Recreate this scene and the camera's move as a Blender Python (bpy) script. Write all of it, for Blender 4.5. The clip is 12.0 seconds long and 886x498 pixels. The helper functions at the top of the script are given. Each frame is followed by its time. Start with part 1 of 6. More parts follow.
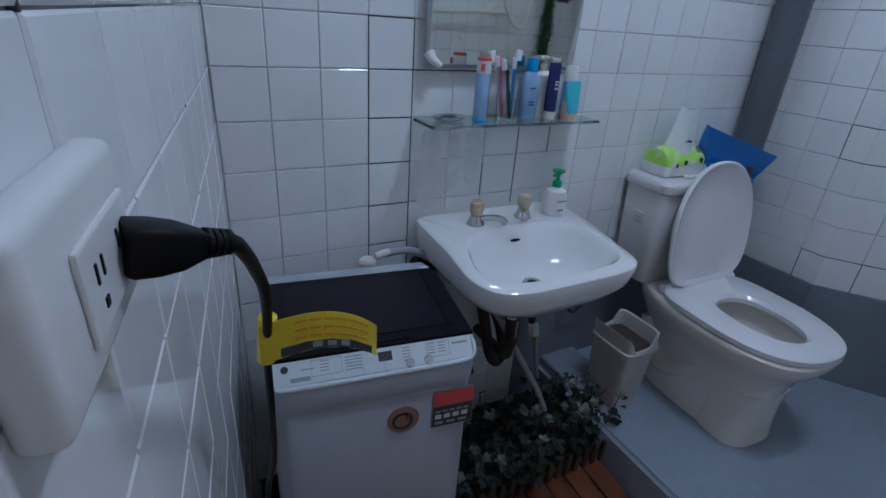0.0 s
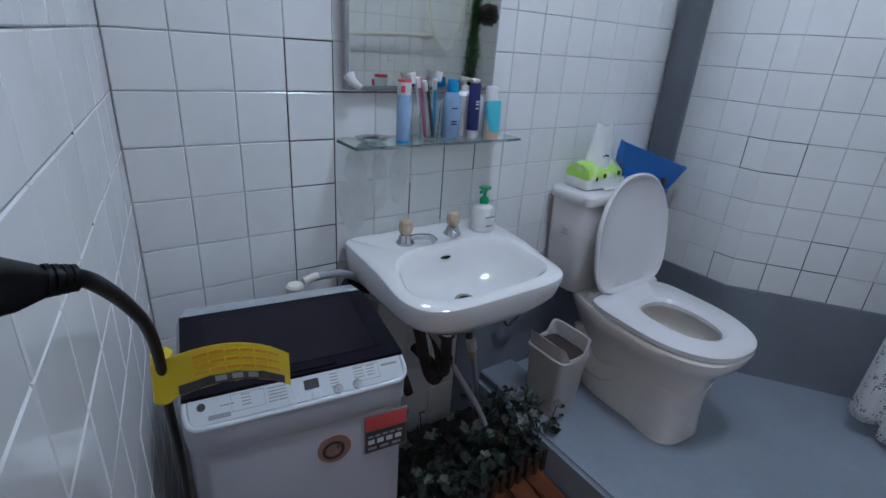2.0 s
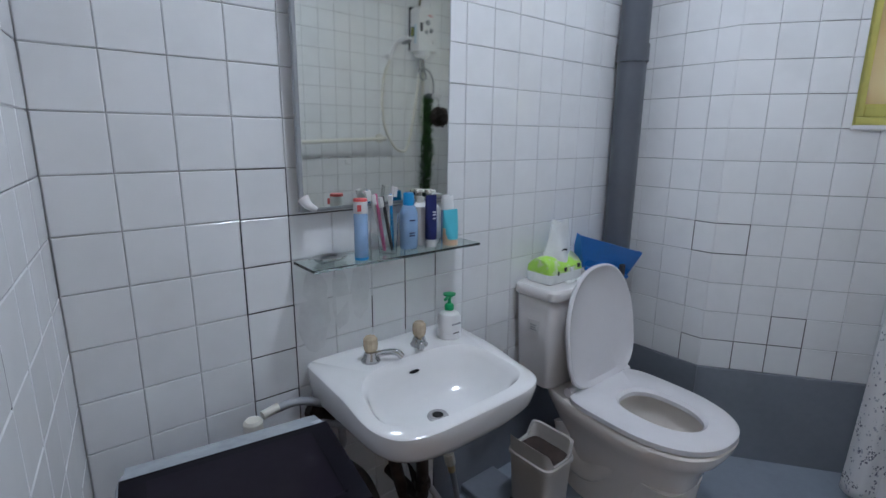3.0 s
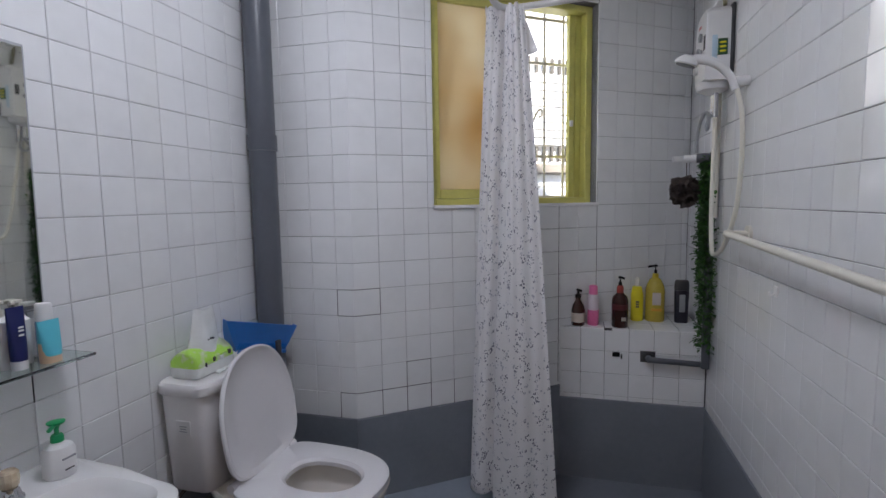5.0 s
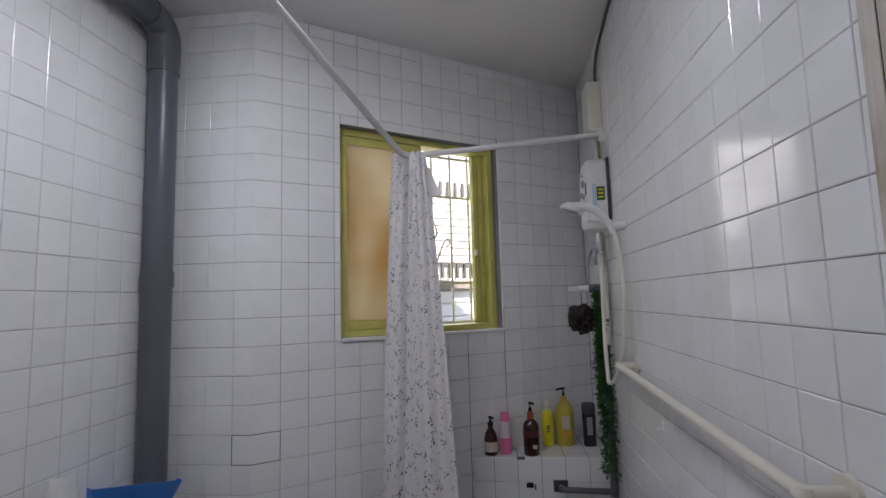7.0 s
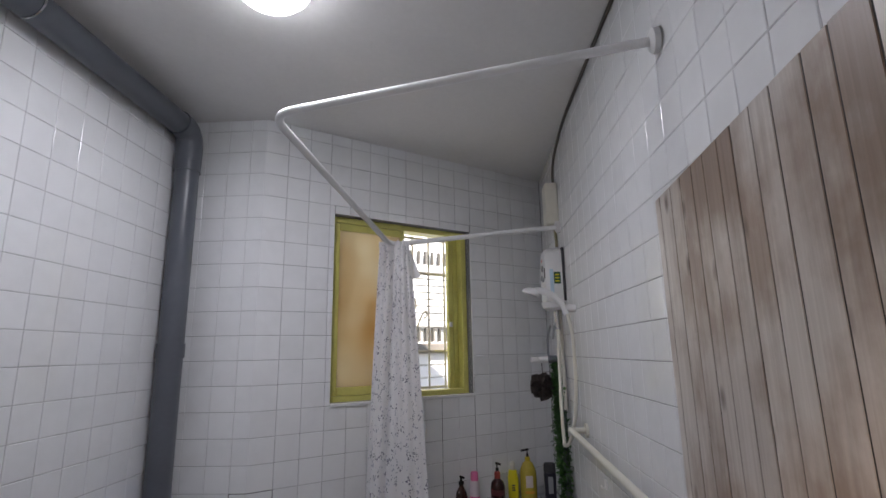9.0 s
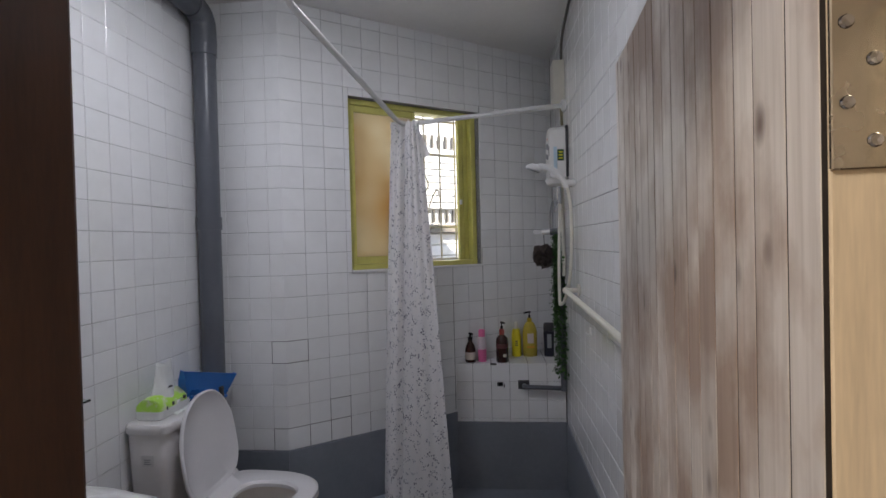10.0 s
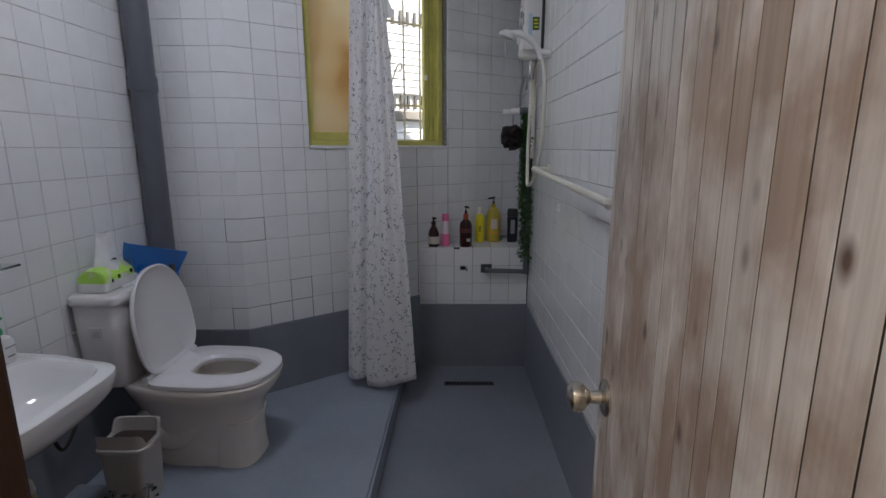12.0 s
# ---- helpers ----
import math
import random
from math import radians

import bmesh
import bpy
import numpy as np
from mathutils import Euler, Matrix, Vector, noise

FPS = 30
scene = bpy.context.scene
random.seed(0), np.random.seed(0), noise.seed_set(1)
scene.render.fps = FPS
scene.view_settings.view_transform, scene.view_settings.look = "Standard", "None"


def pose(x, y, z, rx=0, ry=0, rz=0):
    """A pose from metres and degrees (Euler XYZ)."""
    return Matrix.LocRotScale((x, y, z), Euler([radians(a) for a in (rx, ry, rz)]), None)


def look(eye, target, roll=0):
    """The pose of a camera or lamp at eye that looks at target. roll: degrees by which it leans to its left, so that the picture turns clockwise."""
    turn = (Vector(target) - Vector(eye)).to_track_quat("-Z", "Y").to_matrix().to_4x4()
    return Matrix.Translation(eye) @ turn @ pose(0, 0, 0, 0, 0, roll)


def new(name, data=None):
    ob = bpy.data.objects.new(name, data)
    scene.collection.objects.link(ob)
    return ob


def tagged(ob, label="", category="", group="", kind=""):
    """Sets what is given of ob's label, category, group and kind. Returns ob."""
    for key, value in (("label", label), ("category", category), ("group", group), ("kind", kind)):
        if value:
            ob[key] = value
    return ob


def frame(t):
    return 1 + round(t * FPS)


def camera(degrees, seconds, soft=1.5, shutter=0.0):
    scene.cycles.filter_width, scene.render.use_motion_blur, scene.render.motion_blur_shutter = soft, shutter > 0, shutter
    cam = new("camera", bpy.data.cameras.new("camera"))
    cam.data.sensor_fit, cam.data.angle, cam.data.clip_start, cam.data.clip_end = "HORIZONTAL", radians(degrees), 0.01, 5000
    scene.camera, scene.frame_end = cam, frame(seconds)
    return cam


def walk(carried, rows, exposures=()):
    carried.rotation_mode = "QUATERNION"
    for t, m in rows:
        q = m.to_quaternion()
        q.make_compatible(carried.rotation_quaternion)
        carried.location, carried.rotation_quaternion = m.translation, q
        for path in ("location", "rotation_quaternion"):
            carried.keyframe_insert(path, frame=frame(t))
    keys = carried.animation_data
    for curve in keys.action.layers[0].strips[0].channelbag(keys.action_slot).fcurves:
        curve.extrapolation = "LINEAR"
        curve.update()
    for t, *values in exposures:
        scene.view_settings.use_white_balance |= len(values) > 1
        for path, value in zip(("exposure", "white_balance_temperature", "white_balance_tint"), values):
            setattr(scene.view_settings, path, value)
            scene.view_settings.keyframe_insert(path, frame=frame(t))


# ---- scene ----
cam = camera(84.0, 12.0)
PATH = [
    (0, (-0.069, -1.1, 1.257), (0.813, 0.48, 0.406), 4.1),
    (0.5, (-0.061, -1.106, 1.249), (0.704, 0.404, 0.184), 4.1),
    (1, (-0.058, -1.114, 1.222), (0.776, 0.285, 0.062), 5.6),
    (1.5, (-0.055, -1.119, 1.218), (0.864, 0.284, 0.13), 5.4),
    (2, (-0.037, -1.118, 1.26), (1.048, 0.376, 0.493), 4.0),
    (2.5, (-0.013, -1.094, 1.311), (1.186, 0.435, 0.837), 1.2),
    (2.7, (-0.011, -1.086, 1.317), (1.184, 0.456, 0.876), 0.9),
    (4.3, (0.036, -1.144, 1.344), (1.741, -0.215, 0.864), -1.5),
    (4.5, (0.032, -1.168, 1.355), (1.786, -0.298, 0.918), -1.2),
    (5, (0.019, -1.227, 1.383), (1.945, -0.723, 1.192), -0.9),
    (5.5, (0.035, -1.299, 1.468), (2.014, -1.037, 1.58), -2.2),
    (6, (0.02, -1.305, 1.521), (1.989, -1.034, 1.748), -2.0),
    (6.5, (0.024, -1.305, 1.518), (1.998, -1.07, 1.736), -1.5),
    (6.7, (0.025, -1.307, 1.512), (2.005, -1.105, 1.705), -1.6),
    (8.5, (-0.248, -1.289, 1.605), (1.713, -1.121, 1.96), -1.7),
    (9, (-0.337, -1.317, 1.598), (1.619, -1.226, 2.006), -1.0),
    (9.5, (-0.433, -1.372, 1.539), (1.536, -1.174, 1.669), 0.3),
    (9.8, (-0.478, -1.38, 1.524), (1.511, -1.172, 1.525), -0.4),
    (10, (-0.515, -1.38, 1.504), (1.476, -1.199, 1.477), -1.4),
    (10.5, (-0.594, -1.321, 1.456), (1.401, -1.208, 1.446), -3.2),
    (11, (-0.619, -1.288, 1.433), (1.377, -1.29, 1.314), -2.4),
    (11.5, (-0.515, -1.305, 1.407), (1.479, -1.294, 1.255), -2.2),
    (12, (-0.435, -1.329, 1.356), (1.524, -1.321, 0.953), -0.1),
]
EXPO = [(0.0, 1.22, 5100, 6), (0.5, 1.22, 5150, 6), (1.5, 1.54, 5300, 6), (2.5, 1.66, 5660, 6), (4.5, 1.49, 6160, 12), (6.0, 1.24, 6370, 14), (6.5, 1.15, 6410, 14), (9.0, 1.12, 6490, 14), (11.0, 1.02, 6360, 12), (11.5, 0.97, 6290, 12), (12.0, 0.97, 6250, 12)]
walk(cam, [(t, look(eye, target, roll)) for t, eye, target, roll in PATH], EXPO)

# world and lamps
world = bpy.data.worlds.new("sky")
scene.world = world
world.use_nodes = True
wn = world.node_tree
sky = wn.nodes.new("ShaderNodeTexSky")
sky.sky_type = "NISHITA"
sky.sun_disc = False
sky.sun_elevation, sky.sun_rotation = radians(50), radians(236)
wn.links.new(sky.outputs[0], wn.nodes["Background"].inputs[0])
wn.nodes["Background"].inputs[1].default_value = 0.15


def lamp(name, kind, energy, color, m, size=0.1, size_y=None):
    data = bpy.data.lights.new(name, kind)
    data.energy, data.color = energy, color
    if kind == "AREA":
        data.size = size
        if size_y:
            data.shape, data.size_y = "RECTANGLE", size_y
    elif kind == "SUN":
        data.angle = size
    else:
        data.shadow_soft_size = size
    ob = new(name, data)
    ob.matrix_world = m
    return ob


F_LAMP = look((2.454, -0.894, 1.83), (1.654, -1.465, 1.80))
lamp("sun", "SUN", 5.0, (1.0, 0.95, 0.87), look((-0.37, -2.91, 7.76), (3.7, 0.0, 1.8)), radians(1))
lamp("window_daylight", "AREA", 0.4, (1.0, 0.97, 0.95), F_LAMP, 0.74, 0.84)
lamp("bathroom_ceiling_lamp_light", "AREA", 3.45, (0.90, 0.91, 1.0), pose(0.90, -0.79, 2.60), 0.30)
lamp("hall_lamp_light", "AREA", 11.4, (1.0, 0.88, 0.755), look((-1.0, -0.60, 2.6), (-0.72, -0.95, 0.8)), 0.4)


# materials
def surface(name, color, rough=0.5, metal=0.0, var=0.10, scale=5.0, fine=55.0, bump=0.05, rand=0.0, alpha_color=None, coat=0.0, rough_var=0.08, stretch=(1, 1, 1)):
    m = bpy.data.materials.new(name)
    m.use_nodes = True
    nt = m.node_tree
    b = nt.nodes["Principled BSDF"]
    tc = nt.nodes.new("ShaderNodeTexCoord")
    mp = nt.nodes.new("ShaderNodeMapping")
    mp.inputs["Scale"].default_value = stretch
    if rand:
        oi = nt.nodes.new("ShaderNodeObjectInfo")
        va = nt.nodes.new("ShaderNodeVectorMath")
        nt.links.new(tc.outputs["Object"], va.inputs[0])
        nt.links.new(oi.outputs["Location"], va.inputs[1])
        nt.links.new(va.outputs[0], mp.inputs[0])
    else:
        nt.links.new(tc.outputs["Object"], mp.inputs[0])
    n1, n2 = nt.nodes.new("ShaderNodeTexNoise"), nt.nodes.new("ShaderNodeTexNoise")
    n1.inputs["Scale"].default_value, n2.inputs["Scale"].default_value = scale, fine
    n1.inputs["Detail"].default_value = 4
    for n in (n1, n2):
        nt.links.new(mp.outputs[0], n.inputs["Vector"])
    add = nt.nodes.new("ShaderNodeMath")
    add.operation = "MULTIPLY_ADD"
    nt.links.new(n2.outputs[0], add.inputs[0])
    add.inputs[1].default_value = 0.35
    nt.links.new(n1.outputs[0], add.inputs[2])
    last = add.outputs[0]
    if rand:
        ma = nt.nodes.new("ShaderNodeMath")
        ma.operation = "MULTIPLY_ADD"
        nt.links.new(oi.outputs["Random"], ma.inputs[0])
        ma.inputs[1].default_value = rand
        nt.links.new(last, ma.inputs[2])
        last = ma.outputs[0]
    ramp = nt.nodes.new("ShaderNodeValToRGB")
    lo = [c * (1 - var) for c in color]
    hi = [min(1, c * (1 + var)) for c in color]
    ramp.color_ramp.elements[0].position, ramp.color_ramp.elements[1].position = 0.35, 1.0 + rand
    if ramp.color_ramp.elements[1].position > 1:
        ramp.color_ramp.elements[1].position = 1.0
    ramp.color_ramp.elements[0].color, ramp.color_ramp.elements[1].color = (*(alpha_color or lo), 1), (*hi, 1)
    nt.links.new(last, ramp.inputs[0])
    nt.links.new(ramp.outputs[0], b.inputs["Base Color"])
    rr = nt.nodes.new("ShaderNodeMapRange")
    rr.inputs["To Min"].default_value, rr.inputs["To Max"].default_value = max(0.02, rough - rough_var), min(1, rough + rough_var)
    nt.links.new(n1.outputs[0], rr.inputs["Value"])
    nt.links.new(rr.outputs[0], b.inputs["Roughness"])
    b.inputs["Metallic"].default_value = metal
    b.inputs["Coat Weight"].default_value = coat
    if bump:
        bp = nt.nodes.new("ShaderNodeBump")
        bp.inputs["Strength"].default_value, bp.inputs["Distance"].default_value = bump, 0.004
        nt.links.new(add.outputs[0], bp.inputs["Height"])
        nt.links.new(bp.outputs[0], b.inputs["Normal"])
    return m


def glassy(name, color, rough=0.03, ior=1.45, alpha=1.0):
    m = bpy.data.materials.new(name)
    m.use_nodes = True
    b = m.node_tree.nodes["Principled BSDF"]
    b.inputs["Base Color"].default_value = (*color, 1)
    b.inputs["Roughness"].default_value = rough
    b.inputs["Transmission Weight"].default_value = alpha
    b.inputs["IOR"].default_value = ior
    return m


def glow(name, color, strength):
    m = bpy.data.materials.new(name)
    m.use_nodes = True
    nt = m.node_tree
    b = nt.nodes["Principled BSDF"]
    b.inputs["Base Color"].default_value = (*color, 1)
    b.inputs["Emission Color"].default_value = (*color, 1)
    b.inputs["Emission Strength"].default_value = strength
    return m


TILE = surface("white_glazed_tile", (0.78, 0.79, 0.80), 0.075, var=0.05, scale=9, fine=30, bump=0.010, rand=0.35, rough_var=0.035)
GROUT = surface("grey_grout", (0.45, 0.45, 0.46), 0.9, var=0.35, scale=6, bump=0.2)
GREY_GROUT = surface("dirty_grey_grout", (0.22, 0.22, 0.235), 0.9, var=0.45, scale=5, bump=0.2)
DARK_GROUT = surface("mouldy_dark_grout", (0.06, 0.06, 0.065), 0.8, var=0.4, scale=20, bump=0.2)
# GREY_COAT's paint, lightened for the light falling on the platform from above
LIT_FLOOR_COAT = surface("lit_blue_grey_floor_coating", (0.285, 0.325, 0.385), 0.38, var=0.16, scale=3.0, fine=40, bump=0.06)
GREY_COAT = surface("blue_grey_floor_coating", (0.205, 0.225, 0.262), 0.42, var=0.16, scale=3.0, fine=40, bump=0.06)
CEILING = surface("off_white_ceiling_paint", (0.77, 0.76, 0.75), 0.8, var=0.07, scale=2.0, fine=50, bump=0.08)
PLASTER = surface("cream_plaster", (0.82, 0.76, 0.67), 0.75, var=0.07, scale=3, fine=60, bump=0.15)
PVC_GREY = surface("grey_pvc", (0.105, 0.115, 0.135), 0.32, var=0.12, scale=4, bump=0.02)
PORCELAIN = surface("white_porcelain", (0.80, 0.80, 0.80), 0.10, var=0.03, scale=4, fine=30, bump=0.004, coat=0.5, rough_var=0.04)
# ivory bowl with the warm hall light put into its colour
PORCELAIN_HALL_LIT = surface("hall_lit_ivory_porcelain", (0.84, 0.79, 0.735), 0.12, var=0.05, scale=4, fine=30, bump=0.004, coat=0.4, rough_var=0.05)
PORCELAIN_TANK = surface("off_white_porcelain", (0.77, 0.755, 0.755), 0.12, var=0.04, scale=4, fine=30, bump=0.004, coat=0.4, rough_var=0.05)
SEAT_WHITE = surface("white_seat_plastic", (0.76, 0.75, 0.77), 0.2, var=0.03, bump=0.005)
WHITE_PLASTIC = surface("white_plastic", (0.76, 0.76, 0.76), 0.33, var=0.05, bump=0.01)
IVORY_PLASTIC = surface("ivory_plastic", (0.70, 0.68, 0.60), 0.4, var=0.08, bump=0.01)
# the panel's grey, darkened to carry the shade on the washer's front
WASHER_BODY_SHADED = surface("shaded_pale_grey_enamel", (0.37, 0.375, 0.42), 0.36, var=0.05, scale=3, fine=120, bump=0.02)
WASHER_LID = surface("smoked_dark_lid", (0.012, 0.011, 0.016), 0.10, var=0.3, bump=0.004, rough_var=0.05)
WASHER_LID.node_tree.nodes["Principled BSDF"].inputs["Specular IOR Level"].default_value = 0.08
PANEL_WHITE = surface("silver_white_panel", (0.62, 0.66, 0.70), 0.3, var=0.04, bump=0.005)
BLACK_RUBBER = surface("black_rubber", (0.007, 0.007, 0.008), 0.45, var=0.3, bump=0.03)
BLACK_RUBBER.node_tree.nodes["Principled BSDF"].inputs["Specular IOR Level"].default_value = 0.14
DARK_PRINT = surface("dark_print", (0.04, 0.04, 0.045), 0.5, var=0.2, bump=0)
GREY_PRINT = surface("grey_print", (0.30, 0.31, 0.33), 0.5, var=0.1, bump=0)
RED_PRINT = surface("red_sticker", (0.62, 0.09, 0.09), 0.4, var=0.1, bump=0)
ORANGE_PRINT = surface("orange_print", (0.66, 0.33, 0.02), 0.4, var=0.1, bump=0)
STICKER_BROWN = surface("brown_round_sticker", (0.30, 0.17, 0.13), 0.4, var=0.25, bump=0)
YELLOW_TAG = surface("yellow_vinyl_tag", (0.72, 0.56, 0.02), 0.35, var=0.08, scale=20, bump=0.05)
CHROME = surface("worn_chrome", (0.55, 0.55, 0.56), 0.16, 1.0, var=0.15, scale=30, bump=0.01)
BRASS = surface("dull_brass", (0.62, 0.50, 0.28), 0.30, 1.0, var=0.15, scale=30, bump=0.02)
KNOB_METAL = surface("champagne_metal", (0.60, 0.56, 0.48), 0.25, 1.0, var=0.1, scale=20, bump=0.01)
AMBER_KNOB = surface("yellowed_acrylic", (0.66, 0.55, 0.40), 0.2, var=0.35, scale=30, bump=0.02)
AMBER_KNOB.node_tree.nodes["Principled BSDF"].inputs["Transmission Weight"].default_value = 0.35
RUSTY = surface("rusty_dark_metal", (0.045, 0.034, 0.030), 0.6, 0.3, var=0.6, scale=25, bump=0.2)
HOSE_GREY = surface("grey_vinyl_hose", (0.33, 0.34, 0.36), 0.4, var=0.1, bump=0.01)
LIME_FRAME = surface("lime_painted_frame", (0.58, 0.55, 0.155), 0.42, var=0.16, scale=9, bump=0.06)
DOOR_BROWN = surface("dark_brown_stained_wood", (0.062, 0.026, 0.011), 0.35, var=0.45, scale=6, fine=90, bump=0.08, stretch=(4, 4, 0.5))
PINE = surface("raw_pine", (0.70, 0.59, 0.42), 0.55, var=0.28, scale=5, fine=60, bump=0.08, stretch=(6, 6, 0.5))
BLUE_PLASTIC = surface("blue_plastic", (0.012, 0.19, 0.66), 0.35, var=0.12, bump=0.02)
BIN_GREY = surface("grey_beige_bin_plastic", (0.54, 0.52, 0.50), 0.42, var=0.06, bump=0.02)
BIN_DARK = surface("dark_brown_bin_inside", (0.05, 0.035, 0.03), 0.6, var=0.4, scale=20, bump=0.3)
DECK_WOOD = surface("reddish_deck_wood", (0.115, 0.038, 0.017), 0.30, var=0.8, scale=6, fine=120, bump=0.2, rand=0.25, stretch=(3, 0.6, 1))
DECK_BASE = surface("dark_deck_grid", (0.02, 0.015, 0.013), 0.8, var=0.3)
LEAF_DARK = surface("dusty_dark_green_leaf", (0.022, 0.030, 0.023), 0.8, var=0.6, scale=30, bump=0.05, alpha_color=(0.009, 0.014, 0.010))
LEAF_PALE = surface("pale_grey_green_leaf", (0.17, 0.19, 0.165), 0.6, var=0.6, scale=30, bump=0.05)
LEAF_GREEN = surface("plastic_ivy_green", (0.032, 0.105, 0.022), 0.7, var=0.5, scale=25, bump=0.05, alpha_color=(0.008, 0.03, 0.008))
LEAF_LIGHT = surface("light_ivy_green", (0.06, 0.16, 0.03), 0.75, var=0.4, scale=25, bump=0.05)
LOOFAH = surface("brown_grey_netting", (0.07, 0.055, 0.05), 0.7, var=0.5, scale=40, bump=0.4)
CLEAR = glassy("clear_glass", (0.95, 0.98, 0.97))
SHELF_GLASS = glassy("greenish_shelf_glass", (0.80, 0.93, 0.90), 0.02)
AMBER_GLASS = surface("dark_amber_bottle", (0.035, 0.010, 0.007), 0.12, var=0.3, bump=0.005)
LAMP_GLOW = glow("lit_lamp_dome", (0.92, 0.96, 1.0), 7.2)
MIRROR = bpy.data.materials.new("silvered_mirror")
MIRROR.use_nodes = True
MIRROR.node_tree.nodes["Principled BSDF"].inputs["Base Color"].default_value = (0.74, 0.76, 0.72, 1)
MIRROR.node_tree.nodes["Principled BSDF"].inputs["Metallic"].default_value = 1.0
MIRROR.node_tree.nodes["Principled BSDF"].inputs["Roughness"].default_value = 0.03


# shape helpers
def part(name, bm, material, parent=None, label="", smooth=False):
    me = bpy.data.meshes.new(name)
    bmesh.ops.recalc_face_normals(bm, faces=bm.faces[:])
    bm.to_mesh(me)
    bm.free()
    me.materials.append(material)
    if smooth:
        me.polygons.foreach_set("use_smooth", [True] * len(me.polygons))
        me.set_sharp_from_angle(angle=radians(38))
    ob = new(name, me)
    if parent:
        ob.parent = parent
        ob.matrix_parent_inverse = parent.matrix_world.inverted()
    if label:
        ob["label"] = label
    return ob


def thing(name, label, category, at=(0, 0, 0), group="", kind="", turn=0.0):
    ob = new(name)
    ob.empty_display_size = 0.05
    ob.matrix_world = pose(*at, 0, 0, turn)
    bpy.context.view_layer.update()
    return tagged(ob, label, category, group, kind)


def box(bm, a, b, bevel=0.0, seg=2):
    made = bmesh.ops.create_cube(bm, size=1.0)["verts"]
    c = [(p + q) / 2 for p, q in zip(a, b)]
    s = [abs(q - p) for p, q in zip(a, b)]
    for v in made:
        v.co = Vector((c[i] + v.co[i] * s[i] for i in range(3)))
    if bevel:
        edges = list({e for v in made for e in v.link_edges})
        bmesh.ops.bevel(bm, geom=edges, offset=bevel, segments=seg, profile=0.5, affect="EDGES", clamp_overlap=True)
    return bm


def boxed(a, b, bevel=0.0, seg=2):
    return box(bmesh.new(), a, b, bevel, seg)


def rings(bm, loops, cap=True, closed=True):
    """Skin a row of point loops of equal length."""
    rows = [[bm.verts.new(p) for p in loop] for loop in loops]
    n = len(rows[0])
    for r, s in zip(rows, rows[1:]):
        for i in range(n if closed else n - 1):
            j = (i + 1) % n
            bm.faces.new((r[i], r[j], s[j], s[i]))
    if cap and closed:
        bm.faces.new(rows[0][::-1])
        bm.faces.new(rows[-1])
    return bm


def lathe(profile, at=(0, 0, 0), n=24, bm=None):
    bm = bm or bmesh.new()
    return rings(bm, [[(at[0] + r * math.cos(2 * math.pi * i / n), at[1] + r * math.sin(2 * math.pi * i / n), at[2] + z) for i in range(n)] for r, z in profile])


def smooth_path(points, per=8):
    pts = [Vector(p) for p in points]
    ext = [pts[0] * 2 - pts[1]] + pts + [pts[-1] * 2 - pts[-2]]
    out = []
    for i in range(1, len(ext) - 2):
        p0, p1, p2, p3 = ext[i - 1:i + 3]
        for k in range(per):
            t = k / per
            out.append(0.5 * ((2 * p1) + (p2 - p0) * t + (2 * p0 - 5 * p1 + 4 * p2 - p3) * t * t + (3 * p1 - p0 - 3 * p2 + p3) * t ** 3))
    out.append(pts[-1])
    return out


def tube(points, radius, n=12, bm=None, smooth=True, per=8):
    bm = bm or bmesh.new()
    pts = smooth_path(points, per) if smooth and len(points) > 2 else [Vector(p) for p in points]
    loops, side = [], None
    for i, p in enumerate(pts):
        d = (pts[min(i + 1, len(pts) - 1)] - pts[max(i - 1, 0)]).normalized()
        side = d.orthogonal().normalized() if side is None else (side - d * side.dot(d)).normalized()
        up = d.cross(side)
        r = radius(i / max(1, len(pts) - 1)) if callable(radius) else radius
        loops.append([p + (side * math.cos(2 * math.pi * k / n) + up * math.sin(2 * math.pi * k / n)) * r for k in range(n)])
    return rings(bm, loops)


def oval(cx, cy, rx, ry, z, n=40, e=2.0, back=None):
    """A superellipse loop; back: another half-depth towards +y."""
    out = []
    for i in range(n):
        a = 2 * math.pi * i / n
        c, s = math.cos(a), math.sin(a)
        y = ry if (s < 0 or back is None) else back
        out.append((cx + rx * math.copysign(abs(c) ** (2 / e), c), cy + y * math.copysign(abs(s) ** (2 / e), s), z))
    return out


def text(name, body, size, m, material, parent, depth=0.0004):
    cu = bpy.data.curves.new(name, "FONT")
    cu.body, cu.size, cu.extrude, cu.align_x, cu.align_y = body, size, depth, "CENTER", "CENTER"
    tmp = bpy.data.objects.new(name, cu)
    me = bpy.data.meshes.new_from_object(tmp)
    bpy.data.objects.remove(tmp)
    me.materials.clear()
    me.materials.append(material)
    ob = new(name, me)
    ob.matrix_world = m
    ob.parent = parent
    ob.matrix_parent_inverse = parent.matrix_world.inverted()
    return ob


# plan
P = 0.108
ROW = 1.25
CORNER_A, CORNER_B, BEND, CORNER_C, CORNER_D = Vector((0, 0)), Vector((1.82, 0)), Vector((1.82, -0.381)), Vector((2.85, -1.82)), Vector((-0.240, -1.82))
TOP = 2.71
PLAT = 0.14
SHOWER = 0.04


def wall_frame(a, b):
    u = (b - a).normalized()
    return Matrix(((u.x, -u.y, 0, a.x), (u.y, u.x, 0, a.y), (0, 0, 1, 0), (0, 0, 0, 1)))


TILE_MESHES = {}


